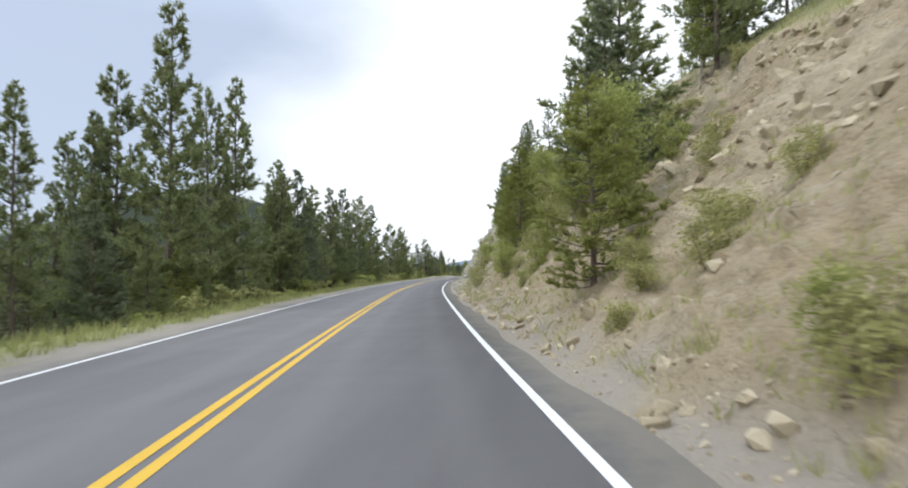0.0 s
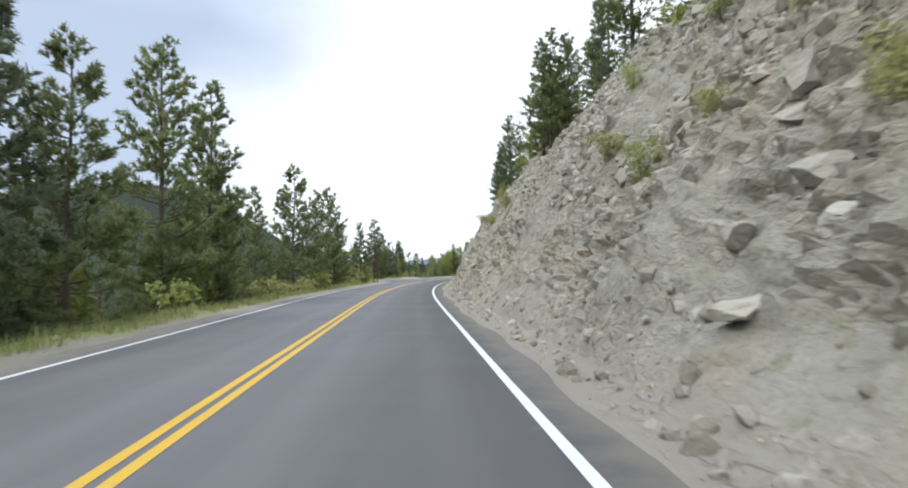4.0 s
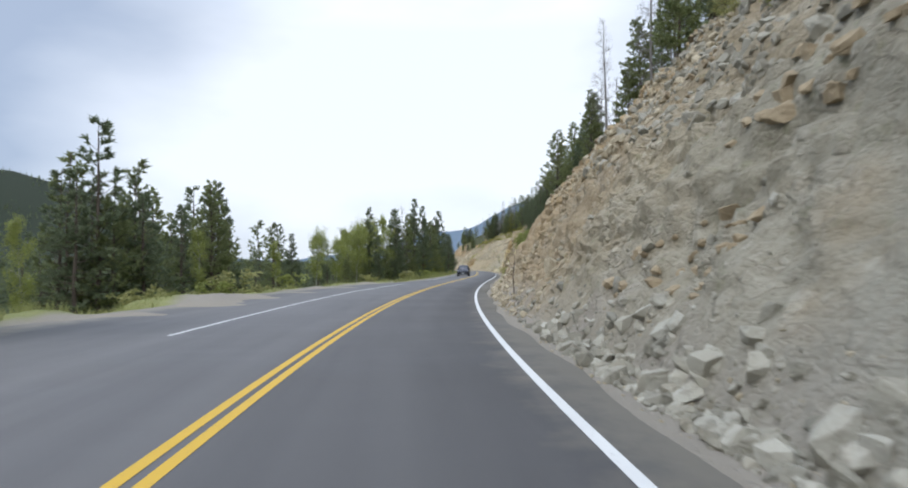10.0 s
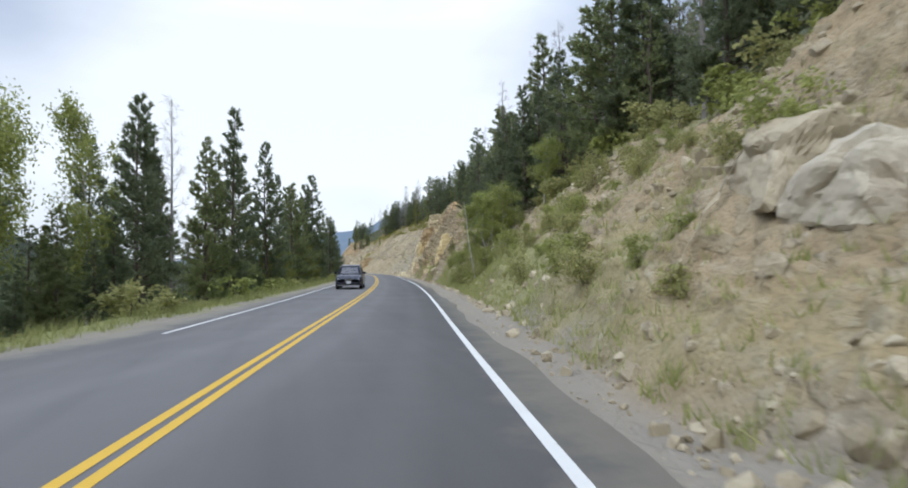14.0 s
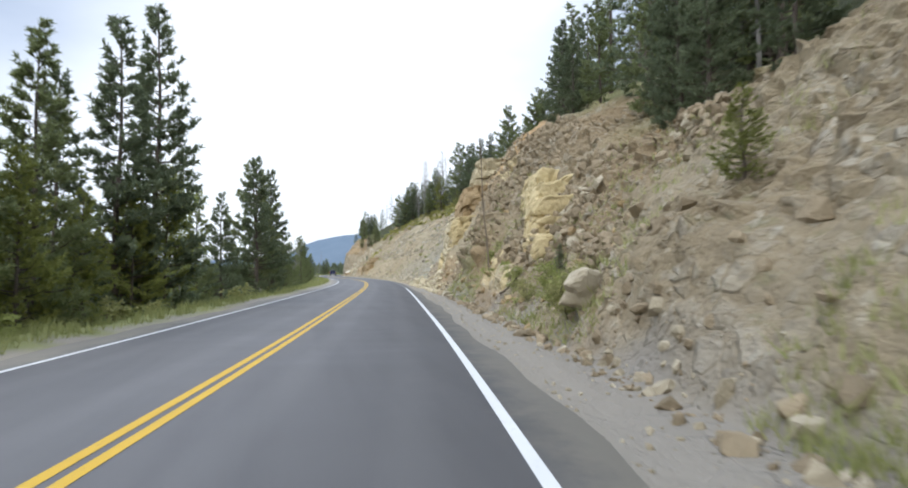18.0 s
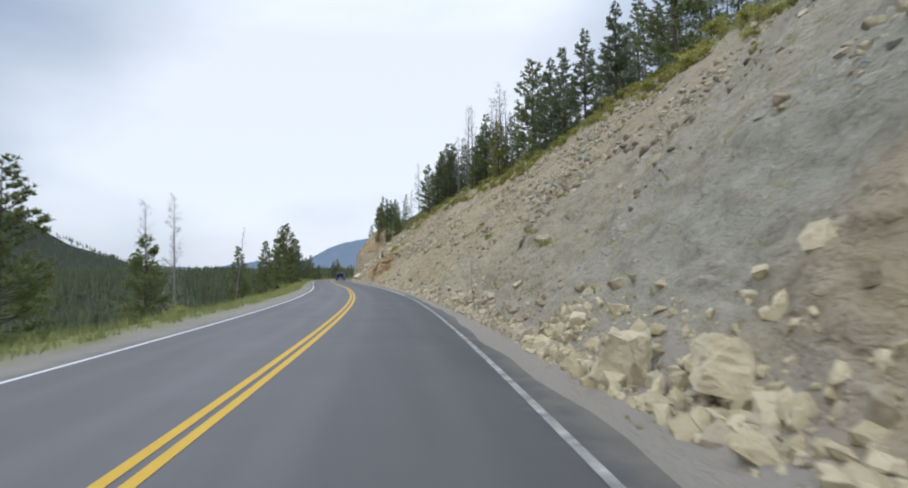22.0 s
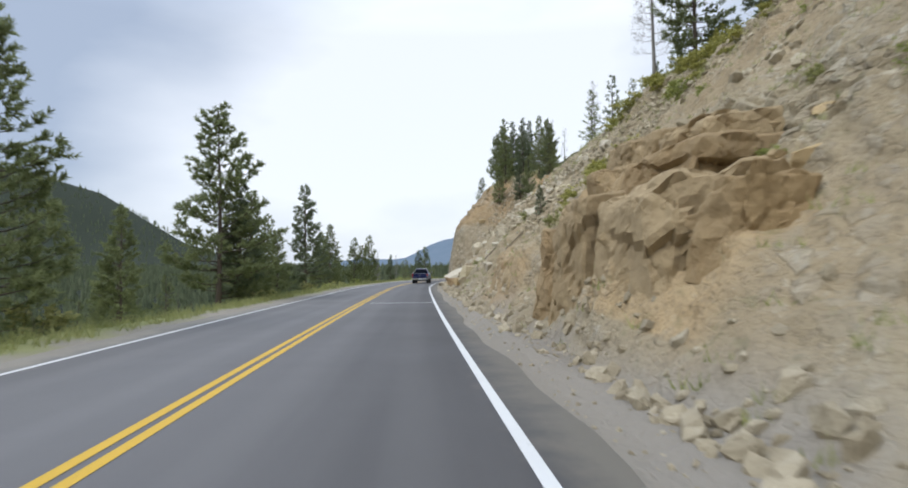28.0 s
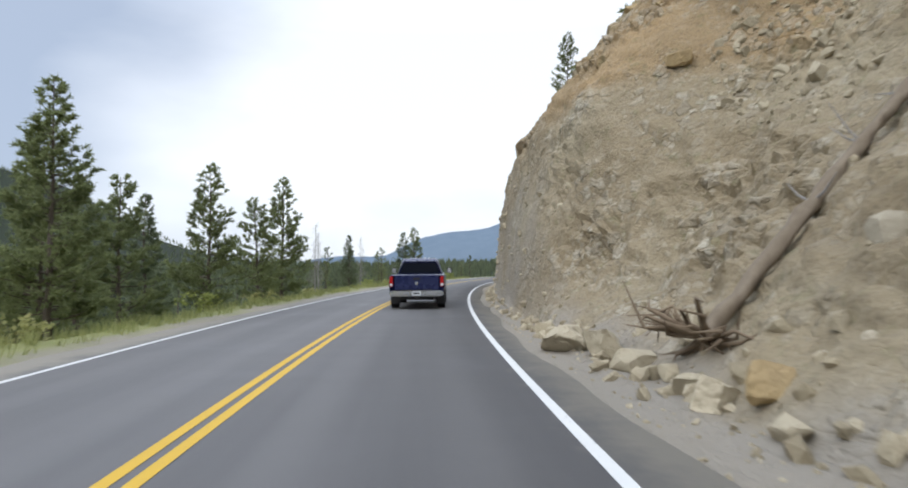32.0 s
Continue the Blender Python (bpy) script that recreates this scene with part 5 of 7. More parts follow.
def leafy(name, seed, height, spread, limbs, clumps, leaf, mat, bark, low=0.25, stems=1, n=15):
    """A broad-leaved tree or shrub: stems, limbs and a crown of many small leaves."""
    rng = np.random.default_rng(seed)
    top = new(name)
    wood, pts = Pile(), []
    for q in range(stems):
        a0 = rng.uniform(0, 6.28)
        off = np.array([math.cos(a0), math.sin(a0), 0]) * (0.35 * spread if stems > 1 else 0)
        h = np.linspace(0, height * rng.uniform(0.75, 1.0), 6)
        sway = np.cumsum(rng.normal(0, 0.02 * height, (6, 2)), 0)
        line = np.column_stack([sway, h]) + off * (h / height)[:, None] * 1.3 + off * 0.2
        v, f = tube(line, np.linspace(0.0065 * height + 0.008, 0.005, 6), 6)
        wood.add(v, f)
        for _ in range(limbs):
            z = rng.uniform(low, 0.98)
            base = np.array([np.interp(z * h[-1], h, line[:, i]) for i in range(3)])
            a = rng.uniform(0, 6.28)
            ln = spread * (0.35 + 0.75 * math.sin(math.pi * min(1, 0.12 + 0.85 * (z - low) / (1 - low)))) * rng.uniform(0.5, 1.1)
            tip = base + np.array([math.cos(a) * ln, math.sin(a) * ln, rng.uniform(0.1, 0.7) * ln])
            v, f = tube(np.stack([base, (base + tip) / 2 + (0, 0, 0.04 * height), tip]), (0.0035 * height, 0.0025 * height, 0.001 * height), 3)
            wood.add(v, f)
            t = rng.uniform(0.3, 1.1, clumps)[:, None]
            pts.append(base + (tip - base) * t + rng.normal(0, 0.16 * spread, (clumps, 3)))
    link("stem", wood.mesh("stem", bark), top)
    p = np.concatenate(pts)
    c = np.repeat(p, n, 0) + rng.normal(0, 0.10 * spread + 0.03, (len(p) * n, 3))
    a, b = rng.normal(size=(2, len(c), 3))
    a /= np.linalg.norm(a, axis=1)[:, None]
    b = np.cross(a, b)
    b /= np.linalg.norm(b, axis=1)[:, None] + 1e-9
    size = leaf * rng.uniform(0.6, 1.3, (len(c), 1))
    v = np.stack([c - a * size, c + b * size * 0.55, c + a * size, c - b * size * 0.55], 1).reshape(-1, 3)
    link("foliage", raw_mesh("foliage", v, np.arange(len(v)).reshape(-1, 4), [mat], flat=True), top)
    return top


def retire(kinds):
    """Sets the pattern trees aside once they have been copied."""
    for k in kinds:
        for ob in (*k.children_recursive, k):
            bpy.data.objects.remove(ob)


REST = {}


def joined(kind, s, d, height, turn, group, own=10.0, sink=0.15, width=1.0):
    """Adds a plant to the joined rest of its wood."""
    p = on_ground(np.array(float(s)), np.array(float(d)))
    k = height / own
    c, q = math.cos(turn), math.sin(turn)
    turn_m = np.array([[c, -q, 0], [q, c, 0], [0, 0, 1]]) * (k * width, k * width, k)
    for ob in kind.children:
        me = ob.data
        if me.name not in COORDS:
            v = np.empty(len(me.vertices) * 3, np.float32)
            me.vertices.foreach_get("co", v)
            n = len(me.polygons[0].vertices)
            f = np.empty(len(me.polygons) * n, np.int32)
            me.polygons.foreach_get("vertices", f)
            f = f.reshape(-1, n)
            COORDS[me.name] = v.reshape(-1, 3), f if n == 3 else np.concatenate([f[:, :3], f[:, [0, 2, 3]]])
        v, f = COORDS[me.name]
        REST.setdefault(group, {}).setdefault(me.materials[0].name, Pile()).add(v @ turn_m.T + (p[0], p[1], p[2] - sink), f)


COORDS = {}


def flush(group, name, label, category):
    piles = REST.pop(group)
    v, f, m, n = [], [], [], 0
    for i, pile in enumerate(piles.values()):
        v += pile.v
        f += [q + n for q in pile.f]
        m += [np.full(len(q), i) for q in pile.f]
        n += pile.n
    me = raw_mesh(name, np.concatenate(v), np.concatenate(f), [bpy.data.materials[k] for k in piles], faces_mat=np.concatenate(m), flat=True)
    tagged(new(name, me), label, category, kind="stuff")


def plant(kind, s, d, height, turn, label, category, group, own=10.0, sink=0.15, width=1.0, lean=0.0):
    p = on_ground(np.array(float(s)), np.array(float(d)))
    k = height / own
    m = Matrix.LocRotScale((p[0], p[1], p[2] - sink), Euler((lean, lean * 0.6, turn)), (k * width, k * width, k))
    return tagged(copy_thing(kind, m), label, category, group)


PINES = [pine(201, 2.2, 0.03, 112, tight=0.9), pine(202, 1.9, 0.04, 112, tight=0.95), pine(203, 2.3, 0.05, 104, tight=0.8),
         pine(204, 1.8, 0.02, 120, M_NEEDLE_DARK, 1.0), pine(205, 2.2, 0.08, 92, tight=0.7), pine(206, 2.0, 0.02, 118, M_NEEDLE_DARK, 0.95)]
YOUNG = [pine(207, 2.6, 0.02, 90, M_FRESH, 0.8), pine(208, 2.2, 0.02, 90, M_FRESH, 0.8)]
LIGHT = [pine(211, 1.7, 0.04, 60, M_NEEDLE_DARK, 0.85, needles=6, shoots=6, long=0.24, wide=0.13), pine(212, 1.6, 0.06, 58, M_NEEDLE, 0.8, needles=6, shoots=6, long=0.24, wide=0.13),
         pine(213, 1.9, 0.03, 62, M_NEEDLE_DARK, 0.9, needles=6, shoots=6, long=0.24, wide=0.13)]
FARPINE = pine(219, 1.3, 0.08, 26, M_NEEDLE_DARK, 0.8, needles=4, shoots=4, long=0.4, wide=0.26)
FARSNAG = pine(224, 0.7, 0.2, 20, dead=True, shoots=2)
SNAGS = [pine(221, 0.9, 0.12, 56, dead=True), pine(222, 0.6, 0.2, 42, dead=True), pine(223, 1.1, 0.15, 60, dead=True)]
ASPENS = [leafy("aspen_tree", 231, 8, 1.15, 26, 16, 0.07, M_ASPEN, M_PALE, 0.3), leafy("aspen_tree", 232, 8, 0.9, 24, 16, 0.07, M_ASPEN, M_PALE, 0.25),
          leafy("aspen_tree", 233, 8, 1.5, 30, 16, 0.07, M_ASPEN, M_PALE, 0.22)]
SHRUBS = [leafy("shrub", 241, 1.5, 0.6, 8, 5, 0.045, M_SHRUB, M_BARK, 0.15, 3), leafy("shrub", 242, 1.2, 0.65, 7, 5, 0.045, M_SHRUB, M_BARK, 0.1, 4),
          leafy("shrub", 243, 1.8, 0.55, 8, 5, 0.045, M_ASPEN, M_BARK, 0.15, 3)]
LOW_SHRUBS = [leafy("shrub", 244 + i, 1.3, 0.65, 5, 3, 0.10, (M_SHRUB, M_SHRUB, M_ASPEN, M_CREST)[i], M_BARK, 0.1, 3, 9) for i in range(4)]

# valley side: along, across, height of the top over the road
EDGE_A = [(18, -9, 6.8), (30, -14, 8.1), (28, -12, 8.6), (28, -11, 10.4), (26, -8, 12.6), (34, -9, 11.3), (36, -8.4, 12.4), (45, -8, 8.5), (50, -8, 9.6),
          (46, -8.6, 9.6), (49, -9.2, 8.6), (54, -8.2, 7.4), (58, -8.5, 9.4), (61, -9.6, 8.8), (64, -8, 10), (68, -11, 8.6), (70, -9, 9.1), (72, -8, 8.3), (76, -9, 11.5), (79, -8, 8.8), (88, -9, 12), (92, -8, 11.2),
          (97, -9.5, 8), (104, -9, 7.5), (109, -7.5, 9.8), (114, -7, 8.4), (128, -8.5, 10.6), (8, -9, 9), (-2, -9, 11), (2, -12, 12)]
EDGE_B = [(140.5, -7.7, 7.8), (130, -8.4, 7.3), (160.5, -10.4, 9.8), (180, -15, 5.4), (194, -16.4, 8.1), (177, -14, 5.4), (192, -19, 5.6), (188, -14, 7.3), (202, -13.5, 4.6), (150, -13, 3.0), (148, -10.5, 4),
          (217, -10, 8.2), (230, -9.5, 6.7), (238, -9, 8.4), (226, -8.7, 8.7), (229, -9.6, 9.1), (236, -9, 8.9), (240, -8.5, 11.6), (248, -10, 10), (250, -8.5, 11.4),
          (258, -9, 10), (264, -8.5, 10), (268, -9, 10), (272, -8.6, 9.2), (276, -10, 9), (278, -8.6, 11.7), (280.5, -8, 13.2), (229, -12, 7.6)]
EDGE_C = [(288, -8.6, 6), (290, -7.8, 6.2), (295, -6.8, 9.2), (297.5, -7.2, 9.3), (299, -6.5, 9.0), (304, -6.4, 3.6), (307, -8, 5.6), (309, -8.5, 3.7), (315, -8.5, 4.5),
          (317, -9.5, 3.8), (322, -8.4, 4.7), (331, -7.8, 3.2), (352, -8, 3.6), (364, -7.4, 4.6), (400, -8.5, 5.6), (429.5, -8.4, 6.9), (423.6, -7.4, 6.9), (412, -8.5, 4.1), (404, -8.4, 8.3), (422, -8.1, 10.7), (426, -7.4, 6.3), (433, -7.4, 4.6), (441.8, -7.2, 9.0), (434.5, -8.4, 5.8),
          (460, -8.5, 7), (462, -10, 6.3), (468, -11, 5.5), (472, -12, 5.2), (468, -7.2, 5.9), (478, -7.3, 6.8), (474, -7.2, 5.2), (496, -8, 4.5), (518, -8.5, 6), (523, -8.5, 6.9)]


def build_valley_trees():
    rng = np.random.default_rng(77)
    words = ("tall green lodgepole pine standing below the road's verge", "dark green pine with dense boughs beside the road", "ragged pine with thin upper boughs on the valley side")
    for s, d, top in EDGE_A + EDGE_B + EDGE_C:
        z = float(on_ground(np.array(float(s)), np.array(float(d)))[2])
        i = rng.integers(len(PINES))
        i = (1, 3, 5)[i % 3] if 205 < s < 260 else i
        hgt = top - z
        plant(PINES[i], s, d, hgt, rng.uniform(0, 6.28), words[i % 3], "pine tree", "pines on the valley side", width=0.78 if s < 40 else 1.45 if s == 160.5 else 0.84 if 205 < s < 260 else 0.98 if s < 300 else 1.15)
    # young pines that fill the wood behind
    for a, b, lo, hi, n, h0, h1 in ((-15, 108, -7.0, -12, 90, 2.0, 5.0), (-15, 112, -11, -28, 90, 5.0, 9.5), (204, 284, -8.2, -12, 56, 2.0, 4.6), (206, 290, -11, -26, 36, 4.0, 7.5),
                                    (150, 212, -13.5, -30, 60, 5.5, 10.5), (176, 214, -12.5, -17, 16, 5.0, 8.5), (110, 140, -8, -18, 14, 2.0, 6.0), (440, 560, -10, -26, 30, 3.0, 7.5), (400, 440, -9, -22, 14, 2.0, 5.0)):
        for _ in range(n):
            s, d = rng.uniform(a, b), rng.uniform(hi, lo)
            if d > -12 and lo > -9 and rng.random() < 0.62:
                plant((PINES + YOUNG)[rng.integers(8)], s, d, rng.uniform(h0, h1), rng.uniform(0, 6.28), "young green pine in the wood below the road", "pine tree",
                      "young pines on the valley side", width=1.2)
            else:
                joined(LIGHT[rng.integers(3)], s, d, rng.uniform(h0, h1), rng.uniform(0, 6.28), "valley", width=1.2)
    for _ in range(14):
        plant(YOUNG[rng.integers(2)], rng.uniform(250, 284), rng.uniform(-9.6, -7.6), rng.uniform(4.0, 6.2), rng.uniform(0, 6.28), "bright green young pine below the verge", "pine tree", "young pines on the valley side", width=1.0)
    flush("valley", "pine_wood", "green pine wood on the slope below the road", "forest")
    for s, d, top in ((156, -12.5, 6.1), (151, -14, 5.0), (210, -11, 4.5), (211, -11.6, 5.5), (214, -12, 6.2), (213, -10.2, 6.5), (216, -10.6, 7.4), (221, -11, 8.0), (223, -9.2, 7.8),
                      (230, -12, 6.1), (284, -8.5, 7.5), (163, -15, 3.5), (170, -13, 3.5), (166, -11.5, 2.5), (184, -13, 4), (196, -12.5, 4.0), (207, -11, 5.0), (206, -12.5, 5.8), (219, -12.4, 7.0)):
        z = float(on_ground(np.array(float(s)), np.array(float(d)))[2])
        plant(ASPENS[rng.integers(3)], s, d, top - z, rng.uniform(0, 6.28), "slender green aspen with pale bark behind the lay-by", "aspen tree", "aspens on the valley side", 8.0, width=0.7)
    for s, d, top in ((229, -8.4, 9.4), (303, -8, 7.3), (339, -9, 5.7), (331.5, -8.0, 4.6), (487, -8, 4.8), (491, -9, 4.4), (500, -8, 4.6)):
        z = float(on_ground(np.array(float(s)), np.array(float(d)))[2])
        plant(SNAGS[rng.integers(3)], s, d, top - z, rng.uniform(0, 6.28), "bare grey dead pine standing on the valley side", "dead tree", "dead pines", width=0.8)
    plant(SNAGS[1], 340, -6.2, 4.4, 0.4, "bare leaning grey snag beside the verge", "dead tree", "dead pines", width=0.5, lean=0.12)


def build_hill_trees():
    rng = np.random.default_rng(99)
    stretches = ((-20, 45, 40, 0.15, 0.25), (45, 125, 18, 0.15, 0.5), (125, 172, 34, 0.35, 0.05), (172, 262, 130, 0.28, 0.04), (256, 305, 60, 0.25, 0.0), (305, 425, 120, 0.34, 0.0), (425, 560, 30, 0.25, 0.0))
    for a, b, n, dead, aspen in stretches:
        for _ in range(n):
            s = rng.uniform(a, b)
            edge = float(cut(s, 1) + cut(s, 3) / np.tan(np.radians(cut(s, 2))))
            d = edge + 1.5 + 30 * rng.random() ** 1.5
            q = rng.random()
            if q < dead:
                plant(SNAGS[rng.integers(3)], s, d, rng.uniform(6, 11), rng.uniform(0, 6.28), "grey beetle-killed pine standing on the hillside", "dead tree", "dead pines", width=1.0)
            elif q < dead + aspen:
                plant(ASPENS[rng.integers(3)], s, d, rng.uniform(4, 8), rng.uniform(0, 6.28), "green aspen on top of the rock cut", "aspen tree", "aspens on the hillside", 8.0)
            else:
                if d > edge + 5:
                    joined(LIGHT[rng.integers(3)], s, d, rng.uniform(6, 11), rng.uniform(0, 6.28), "hill", width=1.15)
                    continue
                plant(LIGHT[rng.integers(3)], s, d, rng.uniform(6, 11), rng.uniform(0, 6.28), "dark green pine on the hillside above the cut", "pine tree", "pines on the hillside", width=1.15)
    flush("hill", "pine_wood", "dark pine wood on the hillside above the cut", "forest")
    # trees that stand on the edge of the cut
    for k, s, d, hgt in ((PINES[2], 144, 11.6, 12), (SNAGS[0], 146, 13.0, 12), (SNAGS[2], 149, 13.5, 11), (PINES[4], 108, 13.6, 8), (PINES[2], 462, 11.8, 6.5), (PINES[4], 468, 11.6, 7),
                         (PINES[1], 455, 13.5, 5), (PINES[0], 474, 12.4, 6), (PINES[5], 465, 14.0, 7), (PINES[3], 470, 15.0, 7.5), (PINES[1], 460, 15.5, 7), (PINES[4], 476, 14.5, 7), (PINES[4], 500, 13.5, 6), (SNAGS[1], 256, 11.6, 12), (PINES[0], 25.5, 14.3, 9), (PINES[5], 27, 16, 11), (PINES[3], 247, 12.6, 9), (PINES[3], 262, 12.4, 7), (PINES[5], 264.5, 10.8, 5), (PINES[3], 267, 10.2, 5.5), (PINES[5], 269.5, 10.4, 6), (PINES[3], 271.5, 11.2, 6.5), (PINES[5], 259.5, 12.4, 7), (PINES[1], 274, 11.6, 6), (PINES[5], 284, 11.6, 5), (PINES[3], 287, 12.2, 6), (PINES[5], 290.5, 12.6, 6.5), (PINES[1], 280.5, 11.8, 5.5),
                         (PINES[5], 221, 13.4, 9), (PINES[3], 216, 14.5, 11), (PINES[5], 250, 10.6, 9), (PINES[3], 247, 11.5, 10), (PINES[5], 242, 13, 10), (PINES[0], 253.5, 11.4, 8), (PINES[1], 120, 14.5, 7), (PINES[0], 83, 14.6, 8), (PINES[3], 471, 13.0, 8), (PINES[4], 467.5, 10.6, 6.5), (PINES[2], 459, 11.0, 4.2), (PINES[5], 457, 12.8, 4.5), (PINES[0], 451, 15.2, 6), (PINES[3], 446, 14.5, 5.5), (PINES[4], 441, 13.8, 5), (PINES[4], 478, 8.6, 4)):
        plant(k, s, d, hgt, rng.uniform(0, 6.28), "tall pine rooted on the edge of the cut" if k in PINES else "bare grey pine on the edge of the cut", "pine tree" if k in PINES else "dead tree", "trees on the cut's edge")
    # young trees and aspens on the slope itself
    for k, s, d, hgt, own, words, cat in ((YOUNG[0], 13.3, 5.8, 4.6, 10, "green young pine at the foot of the earth cut", "pine tree"), (YOUNG[1], 30, 7.0, 5, 10, "green pine on the shrubby slope", "pine tree"),
                                          (ASPENS[2], 15.5, 7.0, 4.4, 8, "yellow-green aspen on the slope", "aspen tree"), (ASPENS[0], 26, 13.8, 5, 8, "green aspen at the top of the earth cut", "aspen tree"),
                                          (PINES[5], 19, 8.0, 6.5, 10, "dark pine rooted on the slope", "pine tree"), (YOUNG[1], 38, 7.6, 4, 10, "green pine on the shrubby slope", "pine tree"),
                                          (PINES[2], 21.5, 9.0, 8, 10, "tall green pine rooted on the slope", "pine tree"), (YOUNG[0], 34, 7.6, 4.5, 10, "green pine on the shrubby slope", "pine tree"),
                                          (ASPENS[2], 20, 7.2, 2.6, 8, "yellow-green aspen on the slope", "aspen tree"), (ASPENS[2], 33, 8.4, 4.5, 8, "yellow-green aspen on the slope", "aspen tree"), (ASPENS[1], 39, 7.0, 3.8, 8, "yellow-green aspen on the slope", "aspen tree"),
                                          (ASPENS[2], 240, 11.5, 5, 8, "bright yellow-green aspen on the slope", "aspen tree"), (ASPENS[0], 243.5, 7.0, 4.8, 8, "bright green aspen at the slope's foot", "aspen tree"),
                                          (ASPENS[1], 240.5, 7.6, 5, 8, "bright green aspen at the slope's foot", "aspen tree"), (ASPENS[2], 238.5, 8.4, 4.6, 8, "bright green aspen on the slope", "aspen tree"),
                                          (PINES[5], 248.1, 8.9, 6.5, 10, "dark pine overhanging the slope", "pine tree"), (PINES[3], 246.2, 8.7, 6.0, 10, "dark pine overhanging the slope", "pine tree"), (PINES[5], 244.6, 9.3, 6.5, 10, "dark pine overhanging the slope", "pine tree"), (PINES[3], 250.4, 9.7, 6.5, 10, "dark pine overhanging the slope", "pine tree"), (ASPENS[1], 245.4, 8.2, 5, 8, "green aspen with a pale leaning trunk", "aspen tree"), (YOUNG[0], 260.5, 7.6, 1.5, 10, "small yellowing young pine on the slope", "pine tree"),
                                          (ASPENS[1], 236.5, 7.6, 4.2, 8, "leaning aspen sapling with a pale trunk", "aspen tree"), (ASPENS[2], 257, 11.5, 3.4, 8, "green aspen above the tan cut", "aspen tree"),
                                          (PINES[3], 419, 9.0, 1.6, 10, "tiny young pine on the scree", "pine tree"), (PINES[3], 268.2, 6.4, 1.1, 10, "tiny young pine among shrubs", "pine tree")):
        plant(k, s, d, hgt, rng.uniform(0, 6.28), words, cat, "trees on the slope", own, width=1.3)


# trees along the top of the cut: p pine, s bare snag, a aspen, y young pine; along, across, height
CREST_A = [("p", 110.5, 12, 9.9), ("p", 95, 15.1, 9.9), ("p", 103.5, 14.8, 7.5), ("p", 137.8, 10.8, 8.6), ("a", 128.8, 13.1, 5.8), ("a", 120.2, 12.6, 3.4), ("s", 178.3, 11.6, 8.4), ("p", 178.3, 10.6, 3.3), ("p", 175.8, 12.6, 6.2), ("p", 158.8, 11.6, 2.9), ("s", 168.8, 12.6, 4.7), ("p", 182.2, 9.6, 4.1), ("s", 180.7, 10.1, 6.7), ("s", 179.7, 10.8, 3.4), ("p", 179.7, 11.6, 4.9), ("p", 185.7, 8.3, 4.2), ("p", 139.6, 10.3, 7), ("a", 137.6, 12.6, 4.3), ("p", 108.2, 12.1, 9.9)]
CREST_B = [("a", 153.8, 17.2, 11), ("s", 191.6, 15.8, 11.7), ("p", 181.8, 16.5, 8.3), ("s", 226, 15.1, 14), ("p", 220, 15.5, 12.6), ("p", 235.5, 14.6, 13.5), ("p", 234, 15.7, 12.9), ("p", 252.2, 14.5, 13.7), ("p", 273, 14.7, 12), ("s", 249.3, 14.7, 14), ("p", 238.3, 14.4, 11), ("s", 253.8, 14.4, 14.3), ("p", 271.1, 14.7, 12), ("s", 278.8, 13.7, 9.7), ("s", 269.5, 12.7, 7.6)]
CREST_C = [("p", 330.4, 21.5, 10.1), ("p", 329.4, 22.4, 9.1), ("p", 345.9, 22.9, 11.1), ("p", 368.4, 22.8, 10.7), ("p", 354.4, 22.3, 9.1), ("p", 362.4, 22.8, 9.9), ("p", 373.1, 23.3, 10.8), ("p", 377.9, 23, 12.3), ("s", 387.9, 22, 12.6), ("s", 399.9, 20.8, 13), ("p", 411.6, 18.9, 10.1), ("s", 401.6, 20.6, 13.6), ("s", 389.8, 21.3, 11.6), ("s", 387, 22.4, 11.3), ("p", 394.6, 21.4, 8.8), ("p", 408.6, 19.6, 9.4), ("p", 413.8, 18.5, 10.4), ("p", 420.3, 17.7, 9.2), ("y", 385.3, 20.7, 7.8), ("y", 375.3, 21.5, 3.5), ("p", 412.9, 17.6, 9), ("p", 406.5, 18.6, 8), ("p", 395.4, 20.3, 6.6), ("s", 404.1, 19.8, 9.5), ("s", 422.4, 16.3, 10.3)]


def build_crest_trees():
    rng = np.random.default_rng(142)
    words = {"p": ("dark green pine standing on the crest of the cut", "pine tree"), "s": ("bare grey beetle-killed pine on the crest", "dead tree"),
             "a": ("green aspen leaning over the crest of the cut", "aspen tree"), "y": ("bright green young pine at the crest", "pine tree")}
    for key, s, d, hgt in CREST_A + CREST_B + CREST_C:
        kinds = {"p": PINES, "s": SNAGS, "a": ASPENS, "y": YOUNG}[key]
        plant(kinds[rng.integers(len(kinds))], s, d, hgt, rng.uniform(0, 6.28), *words[key], "trees along the crest", 8.0 if key == "a" else 10.0, width=1.1 if key != "s" else 0.9)


